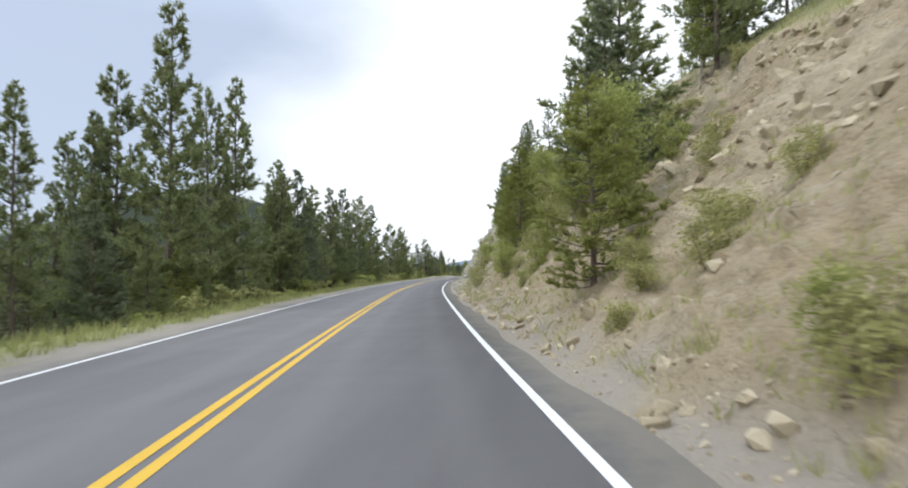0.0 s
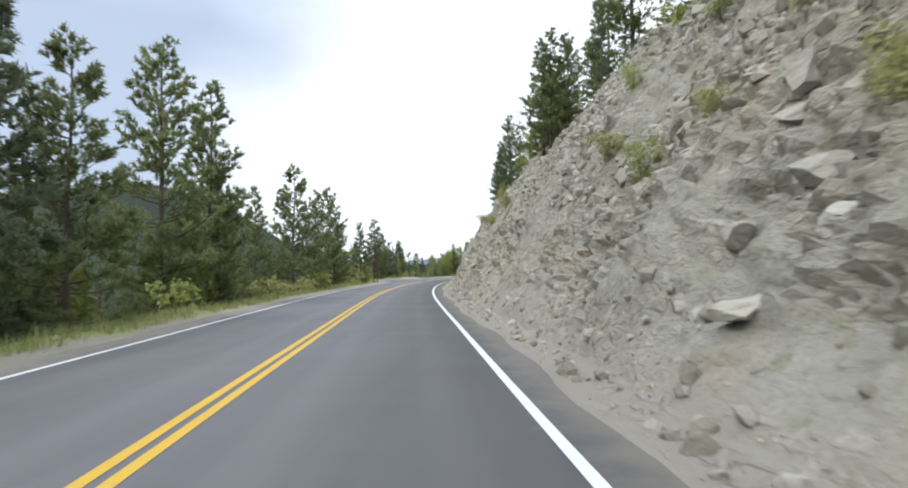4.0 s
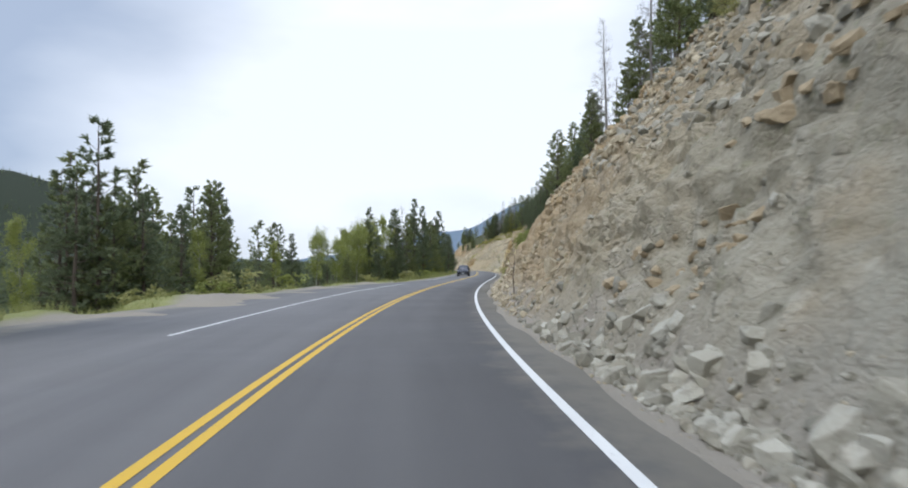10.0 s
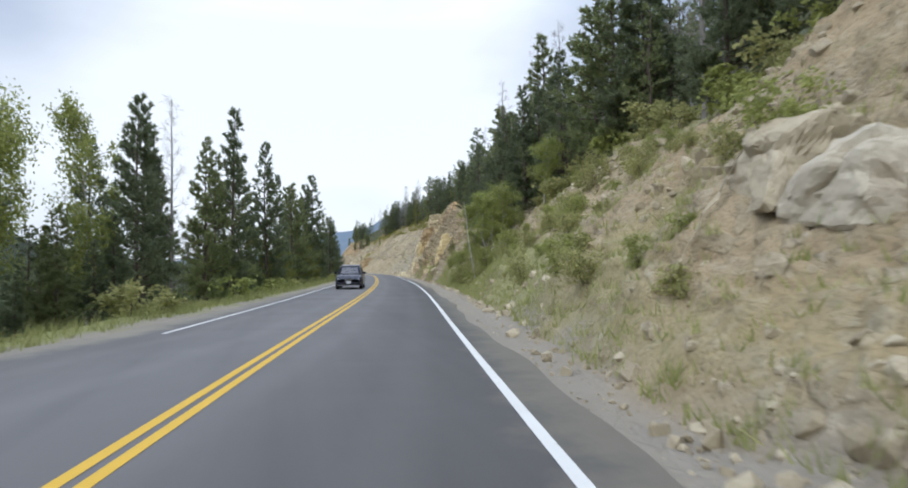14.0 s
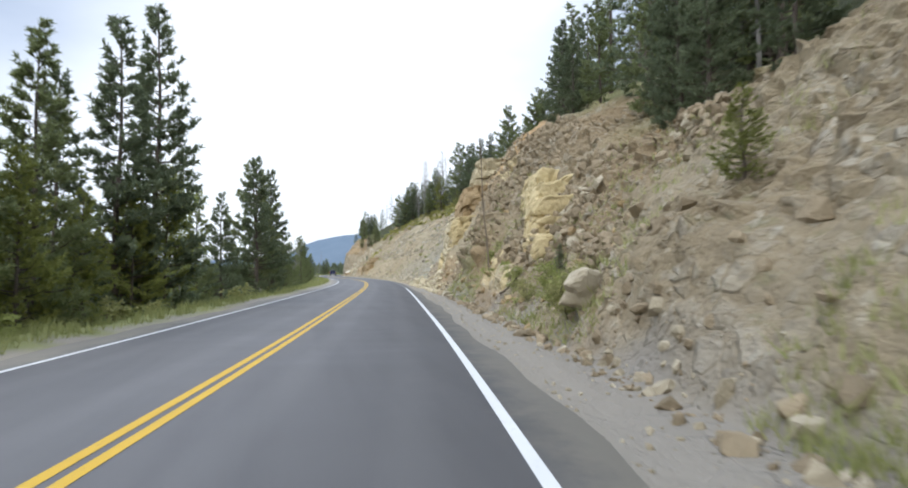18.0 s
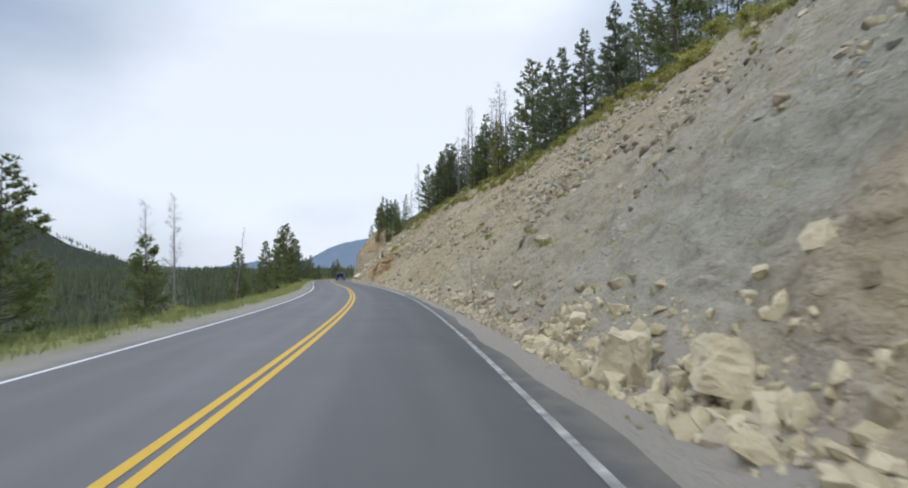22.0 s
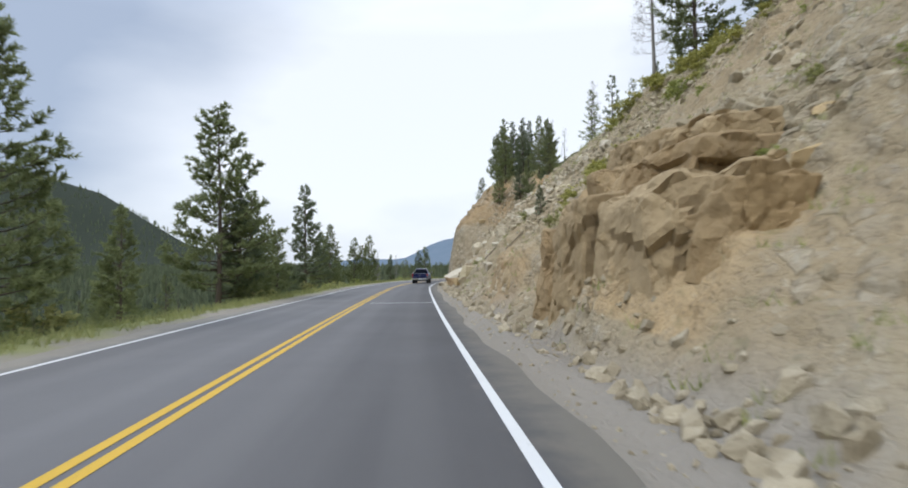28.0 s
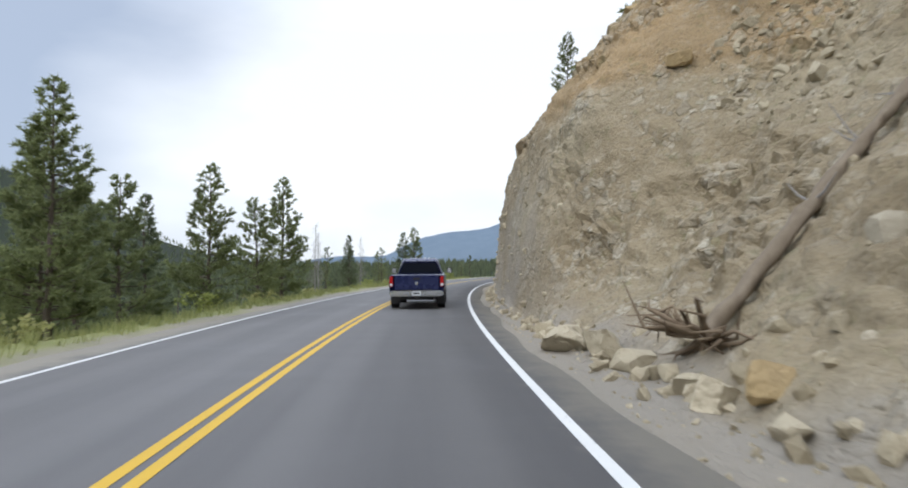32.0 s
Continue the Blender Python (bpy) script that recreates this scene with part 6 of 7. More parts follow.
def build_shrubs():
    rng = np.random.default_rng(123)
    spots = [(35.4, 5.2, 1.1), (26.5, 5.7, 1.3), (23, 6.5, 1.4), (35, 7.5, 1.8), (31.5, 8.9, 2), (27, 8.6, 1.8), (44.5, 8.4, 1.3), (55, 6.8, 0.8), (63, 10.2, 2), (53.5, 5.9, 0.7),
             (134, 10.5, 2), (224.5, 11.5, 1.6), (214, 6.0, 0.8), (266.6, 5.9, 0.9), (270, 5.9, 0.7), (265.6, 6.2, 0.8), (100, 7.5, 0.9), (101, 8.4, 1), (228, 10.8, 1.7), (246, 6.5, 1.3), (247.5, 7.0, 1.0), (249, 6.4, 0.8), (244, 6.5, 1.2), (251, 6.4, 0.7), (242, 7.2, 1.5),
             (237, 6.8, 1.4), (240, 6.6, 1.3), (238, 7.2, 1.4), (235.5, 7.6, 1.6), (264.5, 5.8, 0.9), (272, 6.0, 0.7)]
    spots += [(9, 6.3, 0.9), (10, 6.9, 0.9), (11.5, 6.2, 0.8), (8.6, 7.6, 0.7), (12.5, 8.2, 0.7), (10.8, 5.9, 0.7), (22, 6.0, 0.9), (25, 7.6, 1.3), (29.5, 7.9, 1.5), (33, 6.6, 1.4), (31, 10.4, 1.7), (37, 8.8, 1.8), (40, 7.6, 1.5), (34, 10.5, 1.8), (40, 10.4, 2.0), (44, 11.6, 2.0), (135.2, 8.5, 1.4)]
    for s, d, hgt in spots:
        plant(SHRUBS[rng.integers(3)], s, d, hgt, rng.uniform(0, 6.28), "green leafy shrub growing out of the slope", "shrub", "shrubs on the slope", 1.5, 0.1, 1.15)
    for s, d, hgt in ((412, 9.6, 0.8), (413.5, 10.2, 0.9), (415, 10.6, 0.9), (411.5, 10.6, 0.8), (414, 9.2, 0.7), (416.5, 9.8, 0.8), (412.8, 8.7, 0.6), (415.4, 9.4, 0.7), (417.6, 11.0, 0.8), (413, 11.4, 0.8)):
        plant(LOW_SHRUBS[3], s, d, hgt, rng.uniform(0, 6.28), "yellow-green grassy shrub on the scree", "shrub", "shrubs on the slope", 1.5, 0.1, 1.3)
    for s, d, hgt in ((126.85, 6.35, 1.45), (127.3, 6.5, 1.2)):
        plant(SHRUBS[2], s, d, hgt, rng.uniform(0, 6.28), "yellow-green leafy bush growing out of the grey rock", "shrub", "shrubs on the slope", 1.5, 0.1, 0.8)
    for s, d, hgt in ((140.6, -7.2, 2.0), (142.5, -8.0, 2.4), (139.4, -8.0, 2.2), (144.5, -9.2, 2.6), (147, -10.6, 3.0), (149.5, -11.0, 2.8), (152.5, -11.4, 3.0), (155, -11.6, 2.6), (158, -11.4, 2.6), (145.5, -11.4, 3.2)):
        plant(SHRUBS[rng.integers(3)], s, d, hgt, rng.uniform(0, 6.28), "tall yellow-green leafy bush beside the lay-by", "shrub", "bushes beside the lay-by", 1.5, 0.1, 1.0)
    for a, b, n, lo, hi, h0, h1 in ((17, 30, 44, 0.05, 0.6, 0.35, 0.95), (22, 44, 58, 0.05, 1.0, 0.5, 1.25), (43, 54, 8, 0.5, 1.0, 0.6, 1.4), (0, 19, 8, 0.0, 1.0, 0.4, 0.9), (52, 82, 16, 0.2, 1.0, 0.5, 1.5), (44, 96, 40, 0.8, 1.2, 0.7, 2.0), (82, 170, 12, 0.4, 1.0, 0.4, 1.2), (196, 254, 62, 0.0, 1.0, 0.4, 1.2), (232, 254, 40, 0.0, 0.5, 0.3, 0.8),
                                    (203, 234, 44, 0.05, 0.75, 0.25, 0.65), (263, 285, 8, 0.0, 0.25, 0.3, 0.7), (306, 425, 360, 0.82, 1.10, 0.35, 1.0), (300, 430, 46, 0.75, 1.25, 0.6, 1.6), (322, 430, 60, 0.1, 0.75, 0.2, 0.6), (196, 250, 30, 0.8, 1.2, 0.8, 2.0)):
        for _ in range(n):
            s = rng.uniform(a, b)
            wide = float(cut(s, 3) / np.tan(np.radians(cut(s, 2))))
            if lo >= 0.75:
                joined(LOW_SHRUBS[3 if s > 300 and rng.random() < 0.8 else rng.integers(3)], s, float(cut(s, 1)) + 0.3 + rng.uniform(lo, hi) * wide, rng.uniform(h0, h1), rng.uniform(0, 6.28), "crest", 1.5, 0.1, 1.3)
                continue
            if h1 <= 0.8:
                joined(LOW_SHRUBS[rng.integers(3)], s, float(cut(s, 1)) + 0.3 + rng.uniform(lo, hi) * wide, rng.uniform(h0, h1), rng.uniform(0, 6.28), "slope", 1.5, 0.1, 1.2)
                continue
            plant(SHRUBS[rng.integers(3)], s, float(cut(s, 1)) + 0.3 + rng.uniform(lo, hi) * wide, rng.uniform(h0, h1), rng.uniform(0, 6.28),
                  "green leafy shrub growing out of the slope", "shrub", "shrubs on the slope", 1.5, 0.1, 1.2)
    for a, b, n, lo, hi, h0, h1 in ((-10, 122, 60, -5.6, -8.5, 0.5, 1.6), (205, 290, 46, -5.8, -8.5, 0.4, 1.4), (290, 400, 56, -6, -14, 0.4, 1.2), (400, 540, 50, -5.8, -11, 0.4, 1.3), (140, 205, 30, -10.4, -14, 0.6, 2.0)):
        for _ in range(n):
            s = rng.uniform(a, b)
            joined(LOW_SHRUBS[rng.integers(3)], s, rng.uniform(hi, lo), rng.uniform(h0, h1), rng.uniform(0, 6.28), "verge", 1.5, 0.1, 1.4)
    flush("crest", "crest_shrubs", "yellow-green low shrubs along the top of the cut", "shrubs")
    flush("slope", "slope_shrubs", "small pale green shrubs dotted over the slope", "shrubs")
    flush("verge", "verge_shrubs", "low green shrubs along the grassy verge", "shrubs")


def build_grass():
    rng = np.random.default_rng(321)

    def tufts(name, s, d, tall, label):
        p = on_ground(s, d)
        n = 9
        c = np.repeat(p, n, 0) + rng.normal(0, 0.09, (len(p) * n, 3)) * (1, 1, 0)
        lean = rng.normal(0, 0.35, (len(c), 3)) * (1, 1, 0) + (0, 0, 1)
        side = np.cross(lean, rng.normal(size=(len(c), 3)))
        side /= np.linalg.norm(side, axis=1)[:, None]
        h = tall * rng.uniform(0.5, 1.3, (len(c), 1))
        v = np.stack([c - side * 0.012, c + side * 0.012, c + lean * h], 1).reshape(-1, 3)
        me = raw_mesh(name, v, np.arange(len(v)).reshape(-1, 3), [M_GRASS], flat=True)
        tagged(new(name, me), label, "grass", kind="stuff")
    s = rng.uniform(-5, 130, 2600)
    tufts("verge_grass", s, -4.75 - rng.random(2600) ** 1.5 * 5, 0.30, "dry green grass along the valley-side verge")
    s = rng.uniform(206, 540, 6400)
    tufts("verge_grass", s, -4.8 - rng.random(6400) ** 1.4 * 6, 0.32, "tall pale green grass along the verge")
    s = rng.uniform(140, 205, 900)
    tufts("verge_grass", s, -5.0 - pullout(s) - rng.random(900) * 4, 0.35, "grass behind the paved lay-by")
    s = np.concatenate([rng.uniform(0, 50, 700), rng.uniform(200, 228, 900), rng.uniform(226, 257, 3400), rng.uniform(262, 272, 400), rng.uniform(278, 290, 500), rng.uniform(320, 430, 300)])
    tufts("slope_grass", s, cut(s, 1) + rng.random(len(s)) ** 1.5 * 4, 0.20, "grass tufts on the lower slope")
    s = rng.uniform(312, 432, 1300)
    tufts("scree_tufts", s, cut(s, 1) + 0.6 + rng.random(1300) * 11, 0.16, "small sage-green tufts dotting the scree")
    s = np.concatenate([rng.uniform(0, 130, 900), rng.uniform(190, 262, 900), rng.uniform(300, 440, 2400)])
    edge = cut(s, 1) + cut(s, 3) / np.tan(np.radians(cut(s, 2)))
    tufts("crest_grass", s, edge - 2.5 + rng.random(len(s)) * 7, 0.4, "yellow-green grass along the top of the cut")


def build_far_woods():
    """Woods on the far slopes: many small rough conifers as one mesh."""
    rng = np.random.default_rng(555)

    def woods(name, x, y, z, high, label):
        n = len(x)
        pile = Pile()
        for tier, (lo, hi, wd) in enumerate(((0.05, 0.55, 0.20), (0.35, 0.8, 0.15), (0.62, 1.0, 0.085))):
            k = 6
            a = rng.uniform(0, 1, (n, 1)) + np.arange(k) * 2 * math.pi / k
            r = high[:, None] * wd * rng.uniform(0.6, 1.3, (n, k))
            ring = np.stack([x[:, None] + np.cos(a) * r, y[:, None] + np.sin(a) * r, z[:, None] + high[:, None] * (lo + rng.uniform(-0.05, 0.05, (n, k)))], -1)
            tip = np.stack([x, y, z + high * hi], -1)[:, None]
            v = np.concatenate([ring, tip], 1)
            i = np.arange(k)
            f = np.stack([i, (i + 1) % k, np.full(k, k)], -1)
            pile.add(v.reshape(-1, 3), (f[None] + (np.arange(n) * (k + 1))[:, None, None]).reshape(-1, 3))
        tagged(new(name, pile.mesh(name, M_NEEDLE_DARK, flat=True)), label, "forest", kind="stuff")

    s, d = rng.uniform(-60, 760, 4200), -rng.uniform(45, 190, 4200)
    p = on_ground(s, d)
    woods("valley_forest", p[:, 0], p[:, 1], p[:, 2], rng.uniform(5, 10, len(p)), "dark conifer forest on the slope below the road")
    for _ in range(420):
        s, d = rng.uniform(-40, 640), rng.uniform(46, 110)
        joined(FARPINE if rng.random() < 0.7 else FARSNAG, s, d, rng.uniform(7, 12), rng.uniform(0, 6.28), "high", width=1.2)
    for _ in range(420):
        s, d = rng.uniform(-40, 640), -rng.uniform(24, 70)
        if 292 < s < 405 and rng.random() < 0.85:
            continue
        joined(FARPINE, s, d, rng.uniform(5, 9), rng.uniform(0, 6.28), "high", width=1.3)
    flush("high", "hillside_forest", "dark conifer forest high on the hillside", "forest")
    s = np.concatenate([rng.uniform(-300, 3600, 8000), rng.uniform(100, 1700, 11000)])
    d = -np.concatenate([rng.uniform(150, 2300, 8000), rng.uniform(170, 1200, 11000)])
    p = on_ground(s, d)
    woods("mountain_forest", p[:, 0], p[:, 1], p[:, 2] - 1, rng.uniform(9, 18, len(p)), "dark conifer forest covering the far mountainside")
    s, d = rng.uniform(640, 1500, 1500), rng.uniform(-160, 300, 1500)
    p = on_ground(s, d)
    woods("valley_forest", p[:, 0], p[:, 1], p[:, 2] - 0.5, rng.uniform(7, 13, len(p)), "conifer forest across the valley ahead")


build_valley_trees()
build_hill_trees()
build_crest_trees()
build_shrubs()
build_grass()
build_far_woods()
retire([FARPINE, FARSNAG] + LOW_SHRUBS + YOUNG + PINES + LIGHT + SNAGS + ASPENS + SHRUBS)


# ---------------------------------------------------------------- fallen logs, poles and signs
def log(s0, d0, s1, d1, thick, label, roots=0, stubs=6, seed=1, lift=0.15, wood=None):
    rng = np.random.default_rng(seed)
    a, b = on_ground(np.array(s0), np.array(d0)), on_ground(np.array(s1), np.array(d1))
    a, b = a + (0, 0, lift), b + (0, 0, lift)
    top = new("fallen_log")
    top.matrix_basis = Matrix.Translation(a)
    t = np.linspace(0, 1, 9)[:, None]
    line = (b - a) * t + np.cumsum(rng.normal(0, 0.03, (9, 3)), 0) * t
    v, f = tube(line[0] + (line[-1] - line[0]) * np.linspace(0, 1, 41)[:, None] + np.stack([np.interp(np.linspace(0, 8, 41), np.arange(9), (line - line[0] - (line[-1] - line[0]) * t)[:, i]) for i in range(3)], 1), np.linspace(thick, thick * 0.45, 41), 12)
    v = v + thick * np.stack([fbm(v * 6 + 3 * i, 4, seed + i, 0.7) for i in range(3)], 1) * 0.3
    v = np.concatenate([v, [v[:12].mean(0), v[-12:].mean(0)]])
    n, r = len(v) - 2, np.arange(12)
    caps = np.concatenate([np.stack([np.full(12, n), r, (r + 1) % 12, np.full(12, n)], 1)[:, :3], np.stack([np.full(12, n + 1), n - 12 + (r + 1) % 12, n - 12 + r], 1)])
    f = np.concatenate([f[:, :3], f[:, [0, 2, 3]], caps])
    link("trunk", raw_mesh("trunk", v, f, [wood or M_LOG]), top)
    way = (b - a) / np.linalg.norm(b - a)
    for i in range(stubs):
        q = line[rng.integers(2, 8)]
        o = np.cross(way, rng.normal(size=3))
        o = o / np.linalg.norm(o) + way * 0.4
        v, f = tube(np.stack([q, q + o * thick * 2, q + o * thick * rng.uniform(3, 7) + (0, 0, 0.1)]), (thick * 0.22, thick * 0.15, thick * 0.05), 5)
        link("branch_stub", raw_mesh("branch_stub", v, f, [M_DEAD]), top)
    for i in range(roots):
        o = np.cross(way, rng.normal(size=3))
        o = o / np.linalg.norm(o) - way * rng.uniform(-0.1, 0.35)
        ln = max(thick, 0.17) * rng.uniform(2.0, 6.0)
        v, f = tube(np.stack([way * thick, o * ln * 0.4, o * ln * 0.75 + rng.normal(0, 0.08, 3), o * ln + rng.normal(0, 0.2, 3)]), tuple(max(thick, 0.13) * q for q in (0.5, 0.3, 0.18, 0.05)), 6)
        link("root", raw_mesh("root", v, f, [M_ROOT]), top)
    return tagged(top, label, "log")


log(449.9, 5.45, 452.8, 12.8, 0.115, "long fallen dead trunk with its root wad at the road's edge", 52, 16, 3, 0.14)
log(310.0, 9.0, 306.5, 10.8, 0.26, "uprooted dead tree with a root wad hanging from the slope", 26, 8, 4, 0.4)
log(97.9, 6.9, 99.6, 9.4, 0.055, "dark bare dead log leaning up the rock face", 0, 4, 5, 0.2, M_BARK)
log(30.6, 7.9, 28.4, 7.3, 0.028, "thin pale fallen branch on the shrubby slope", 0, 3, 6, 0.3, M_PALE)
log(27.9, 6.9, 23.8, 6.45, 0.026, "long thin pale fallen branch on the shrubby slope", 0, 3, 7, 0.3, M_PALE)
log(22.5, 6.9, 20.6, 6.75, 0.024, "thin pale fallen branch on the slope", 0, 3, 17, 0.3, M_PALE)
log(22.1, 4.75, 20.7, 5.0, 0.02, "dark broken branch lying on the verge", 0, 2, 8, 0.05)
log(125.5, 5.0, 124.3, 4.95, 0.02, "pale forked dead branch at the foot of the cut", 0, 3, 18, 0.12, M_PALE)
log(419.1, 5.6, 417.1, 6.6, 0.03, "thin dead trunk lying down the scree", 0, 2, 11, 0.05)
log(418.9, 7.2, 419.3, 9.5, 0.032, "thin dead trunk lying up the scree", 0, 2, 12, 0.05)
log(344.0, 6.5, 343.2, 7.0, 0.025, "short dead branch on the scree", 0, 3, 13, 0.05)
log(272.7, 5.75, 271.6, 6.1, 0.045, "short pale log lying on the grassy verge", 0, 0, 9)
log(47.3, 6.1, 46.6, 6.9, 0.07, "pale forked dead root on the slope", 7, 3, 10)
log(421.6, 6.5, 422.4, 7.9, 0.045, "thin pale dead trunk lying up the scree", 0, 2, 16, 0.2)
log(205.0, 11.0, 203.0, 12.6, 0.08, "grey fallen stick at the top of the cut", 0, 4, 15)


def pole(s, d, high, thick, label, lean=(0, 0), stubs=3, seed=1, mat=None):
    rng = np.random.default_rng(seed)
    top = new("bare_sapling")
    p = on_ground(np.array(float(s)), np.array(float(d)))
    top.matrix_basis = Matrix.Translation((p[0], p[1], p[2] - 0.1))
    h = np.linspace(0, 1, 8)
    line = np.column_stack([lean[0] * h + 0.03 * np.sin(h * 9), lean[1] * h, h * high])
    v, f = tube(line, np.linspace(thick, thick * 0.35, 8), 6)
    link("stem", raw_mesh("stem", v, f, [mat or M_DEAD]), top)
    for i in range(stubs):
        q = line[rng.integers(3, 8)]
        o = np.array([rng.normal(), rng.normal(), 0.6])
        v, f = tube(np.stack([q, q + o * 0.06, q + o * 0.16]), (thick * 0.4, thick * 0.3, 0.004), 4)
        link("twig", raw_mesh("twig", v, f, [mat or M_DEAD]), top)
    return tagged(top, label, "dead sapling")


pole(142.6, 5.3, 7.0, 0.016, "tall thin bare sapling standing at the foot of the cut", (-0.2, 0.2), 8, 2)
pole(35.4, 5.27, 2.1, 0.022, "thin pale bare sapling at the foot of the slope", (0.1, 0.0), 3, 7, M_PALE)
pole(173.0, 4.8, 1.9, 0.032, "thin dark bare sapling beside the gravel verge", (0.05, 0), 5, 3, M_BARK)
pole(238.0, 6.2, 5.0, 0.05, "thin pale bare trunk leaning on the slope", (-0.7, 0.0), 2, 4, M_PALE)
pole(277.0, 6.2, 5.5, 0.045, "thin pale bare trunk against the ochre cut", (-0.3, 0.2), 3, 5, M_LOG)
pole(327.0, 4.75, 2.2, 0.018, "thin dead sapling at the road's edge", (-0.1, 0.05), 7, 6)


def box_bm(x, y, z, bevel=0.0):
    bm = bmesh.new()
    bmesh.ops.create_cube(bm, size=1)
    bmesh.ops.scale(bm, vec=(x, y, z), verts=bm.verts)
    if bevel:
        bmesh.ops.bevel(bm, geom=bm.edges[:], offset=bevel, segments=2, affect="EDGES")
    return bm


def moved(bm, x, y, z):
    bmesh.ops.translate(bm, vec=(x, y, z), verts=bm.verts)
    return bm


def disc_bm(radius, depth, x, y, z, axis="X", sides=24, bevel=0.0):
    bm = bmesh.new()
    bmesh.ops.create_cone(bm, cap_ends=True, segments=sides, radius1=radius, radius2=radius, depth=depth)
    if axis == "X":
        bmesh.ops.rotate(bm, matrix=Matrix.Rotation(radians(90), 3, "Y"), verts=bm.verts)
    if bevel:
        rim = [e for e in bm.edges if len(e.link_faces) == 2 and e.calc_face_angle(0) > 1]
        bmesh.ops.bevel(bm, geom=rim, offset=bevel, segments=2, affect="EDGES")
    return moved(bm, x, y, z)


M_STEEL = plain("galvanised_steel", (0.42, 0.43, 0.44), 0.45, 0.8)
M_SIGNBACK = plain("dark_brown_sign_back", (0.045, 0.035, 0.03), 0.7)
M_POSTWOOD = mat_bark("dark_post_wood", (0.05, 0.04, 0.03), (0.11, 0.085, 0.06))


def build_signs():
    sign = new("road_sign")
    sign.matrix_basis = stand(140.9, -5.75, turn=8, z=0.0)
    part("panel", moved(box_bm(0.62, 0.03, 0.95, 0.01), 0, 0, 2.15), M_SIGNBACK, sign, "dark back of the sign panel")
    for x in (-0.25, 0.25):
        part("post", moved(box_bm(0.09, 0.09, 2.9, 0.01), x, 0.06, 1.15), M_POSTWOOD, sign)
    part("brace", moved(box_bm(0.6, 0.02, 0.06, 0.005), 0, 0.03, 2.35), M_POSTWOOD, sign)
    tagged(sign, "dark two-post road sign on the grassy verge", "road sign")


build_signs()


# ---------------------------------------------------------------- vehicles
def car_paint(name, colour):
    g = Nodes(name, 0.34, 0.3, 0.35)
    g.b.inputs["Coat Weight"].default_value = 0.35
    return g.done(g.mix(g.noise(3, 4), tuple(c * 0.85 for c in colour), colour), g.ramp(g.noise(5, 4), 0.3, 0.7, 0.22, 0.36))


M_NAVY, M_CHARCOAL = car_paint("navy_car_paint", (0.016, 0.022, 0.085)), car_paint("dark_grey_car_paint", (0.030, 0.031, 0.048))
M_CARGLASS = plain("dark_car_glass", (0.018, 0.022, 0.035), 0.15, 0, 0.05, spec=0.25)
M_CHROME = plain("chrome_trim", (0.55, 0.56, 0.58), 0.22, 0.9, 0.1)
M_BLACK, M_TYRE = plain("black_plastic", (0.02, 0.02, 0.021), 0.6), plain("tyre_rubber", (0.022, 0.022, 0.022), 0.85)
M_RED = plain("red_lens", (0.42, 0.012, 0.012), 0.2, 0, 0.1)
M_LENS = plain("clear_lens", (0.62, 0.64, 0.66), 0.15, 0, 0.1)
M_PLATE = plain("pale_plate", (0.62, 0.64, 0.66), 0.5)


def loft(stations, ring):
    """A closed car shell from stations (along y) that ring() turns into half outlines (x, z); mirrored."""
    rows = []
    for st in stations:
        half = np.array(ring(st))
        full = np.concatenate([half * (1, 1), (half * (-1, 1))[::-1]])
        rows.append(np.column_stack([full[:, 0], np.full(len(full), st[0]), full[:, 1]]))
    pos = np.stack(rows)
    r, c = pos.shape[:2]
    idx = np.arange(r * c).reshape(r, c)
    nxt = np.roll(idx, -1, 1)
    quads = np.stack([idx[:-1], nxt[:-1], nxt[1:], idx[1:]], -1).reshape(-1, 4)
    caps = []
    h = c // 2
    for row in (idx[0], idx[-1][::-1]):
        for i in range(h - 1):
            caps.append([row[i], row[i + 1], row[c - 2 - i], row[c - 1 - i]])
    return pos.reshape(-1, 3), np.concatenate([quads, np.array(caps)])


def wheel(top, x, y, r, out, wide=0.24):
    w = part("wheel", disc_bm(r * 0.5, wide * 0.6, x, y, r, "X", 20), M_BLACK, top)
    part("tyre", disc_bm(r, wide, x, y, r, "X", 28, 0.03), M_TYRE, w)
    rim = part("rim", disc_bm(r * 0.66, 0.02, x + out * wide * 0.46, y, r, "X", 24, 0.006), M_BLACK, w, "dark wheel rim with bright spokes")
    for k in range(6):
        bm = box_bm(0.03, 0.055, r * 0.52, 0.01)
        bmesh.ops.translate(bm, vec=(0, 0, r * 0.34), verts=bm.verts[:])
        bmesh.ops.rotate(bm, cent=(0, 0, 0), matrix=Matrix.Rotation(k * math.pi / 3, 3, "X"), verts=bm.verts[:])
        part("spoke", moved(bm, x + out * wide * 0.49, y, r), M_ALLOY, rim, "grey alloy spoke")
    part("hub_cap", disc_bm(r * 0.18, 0.03, x + out * (wide * 0.5 + 0.01), y, r, "X", 12, 0.005), M_ALLOY, w)


M_ALLOY = plain("wheel_alloy", (0.42, 0.43, 0.45), 0.38, 0.7)


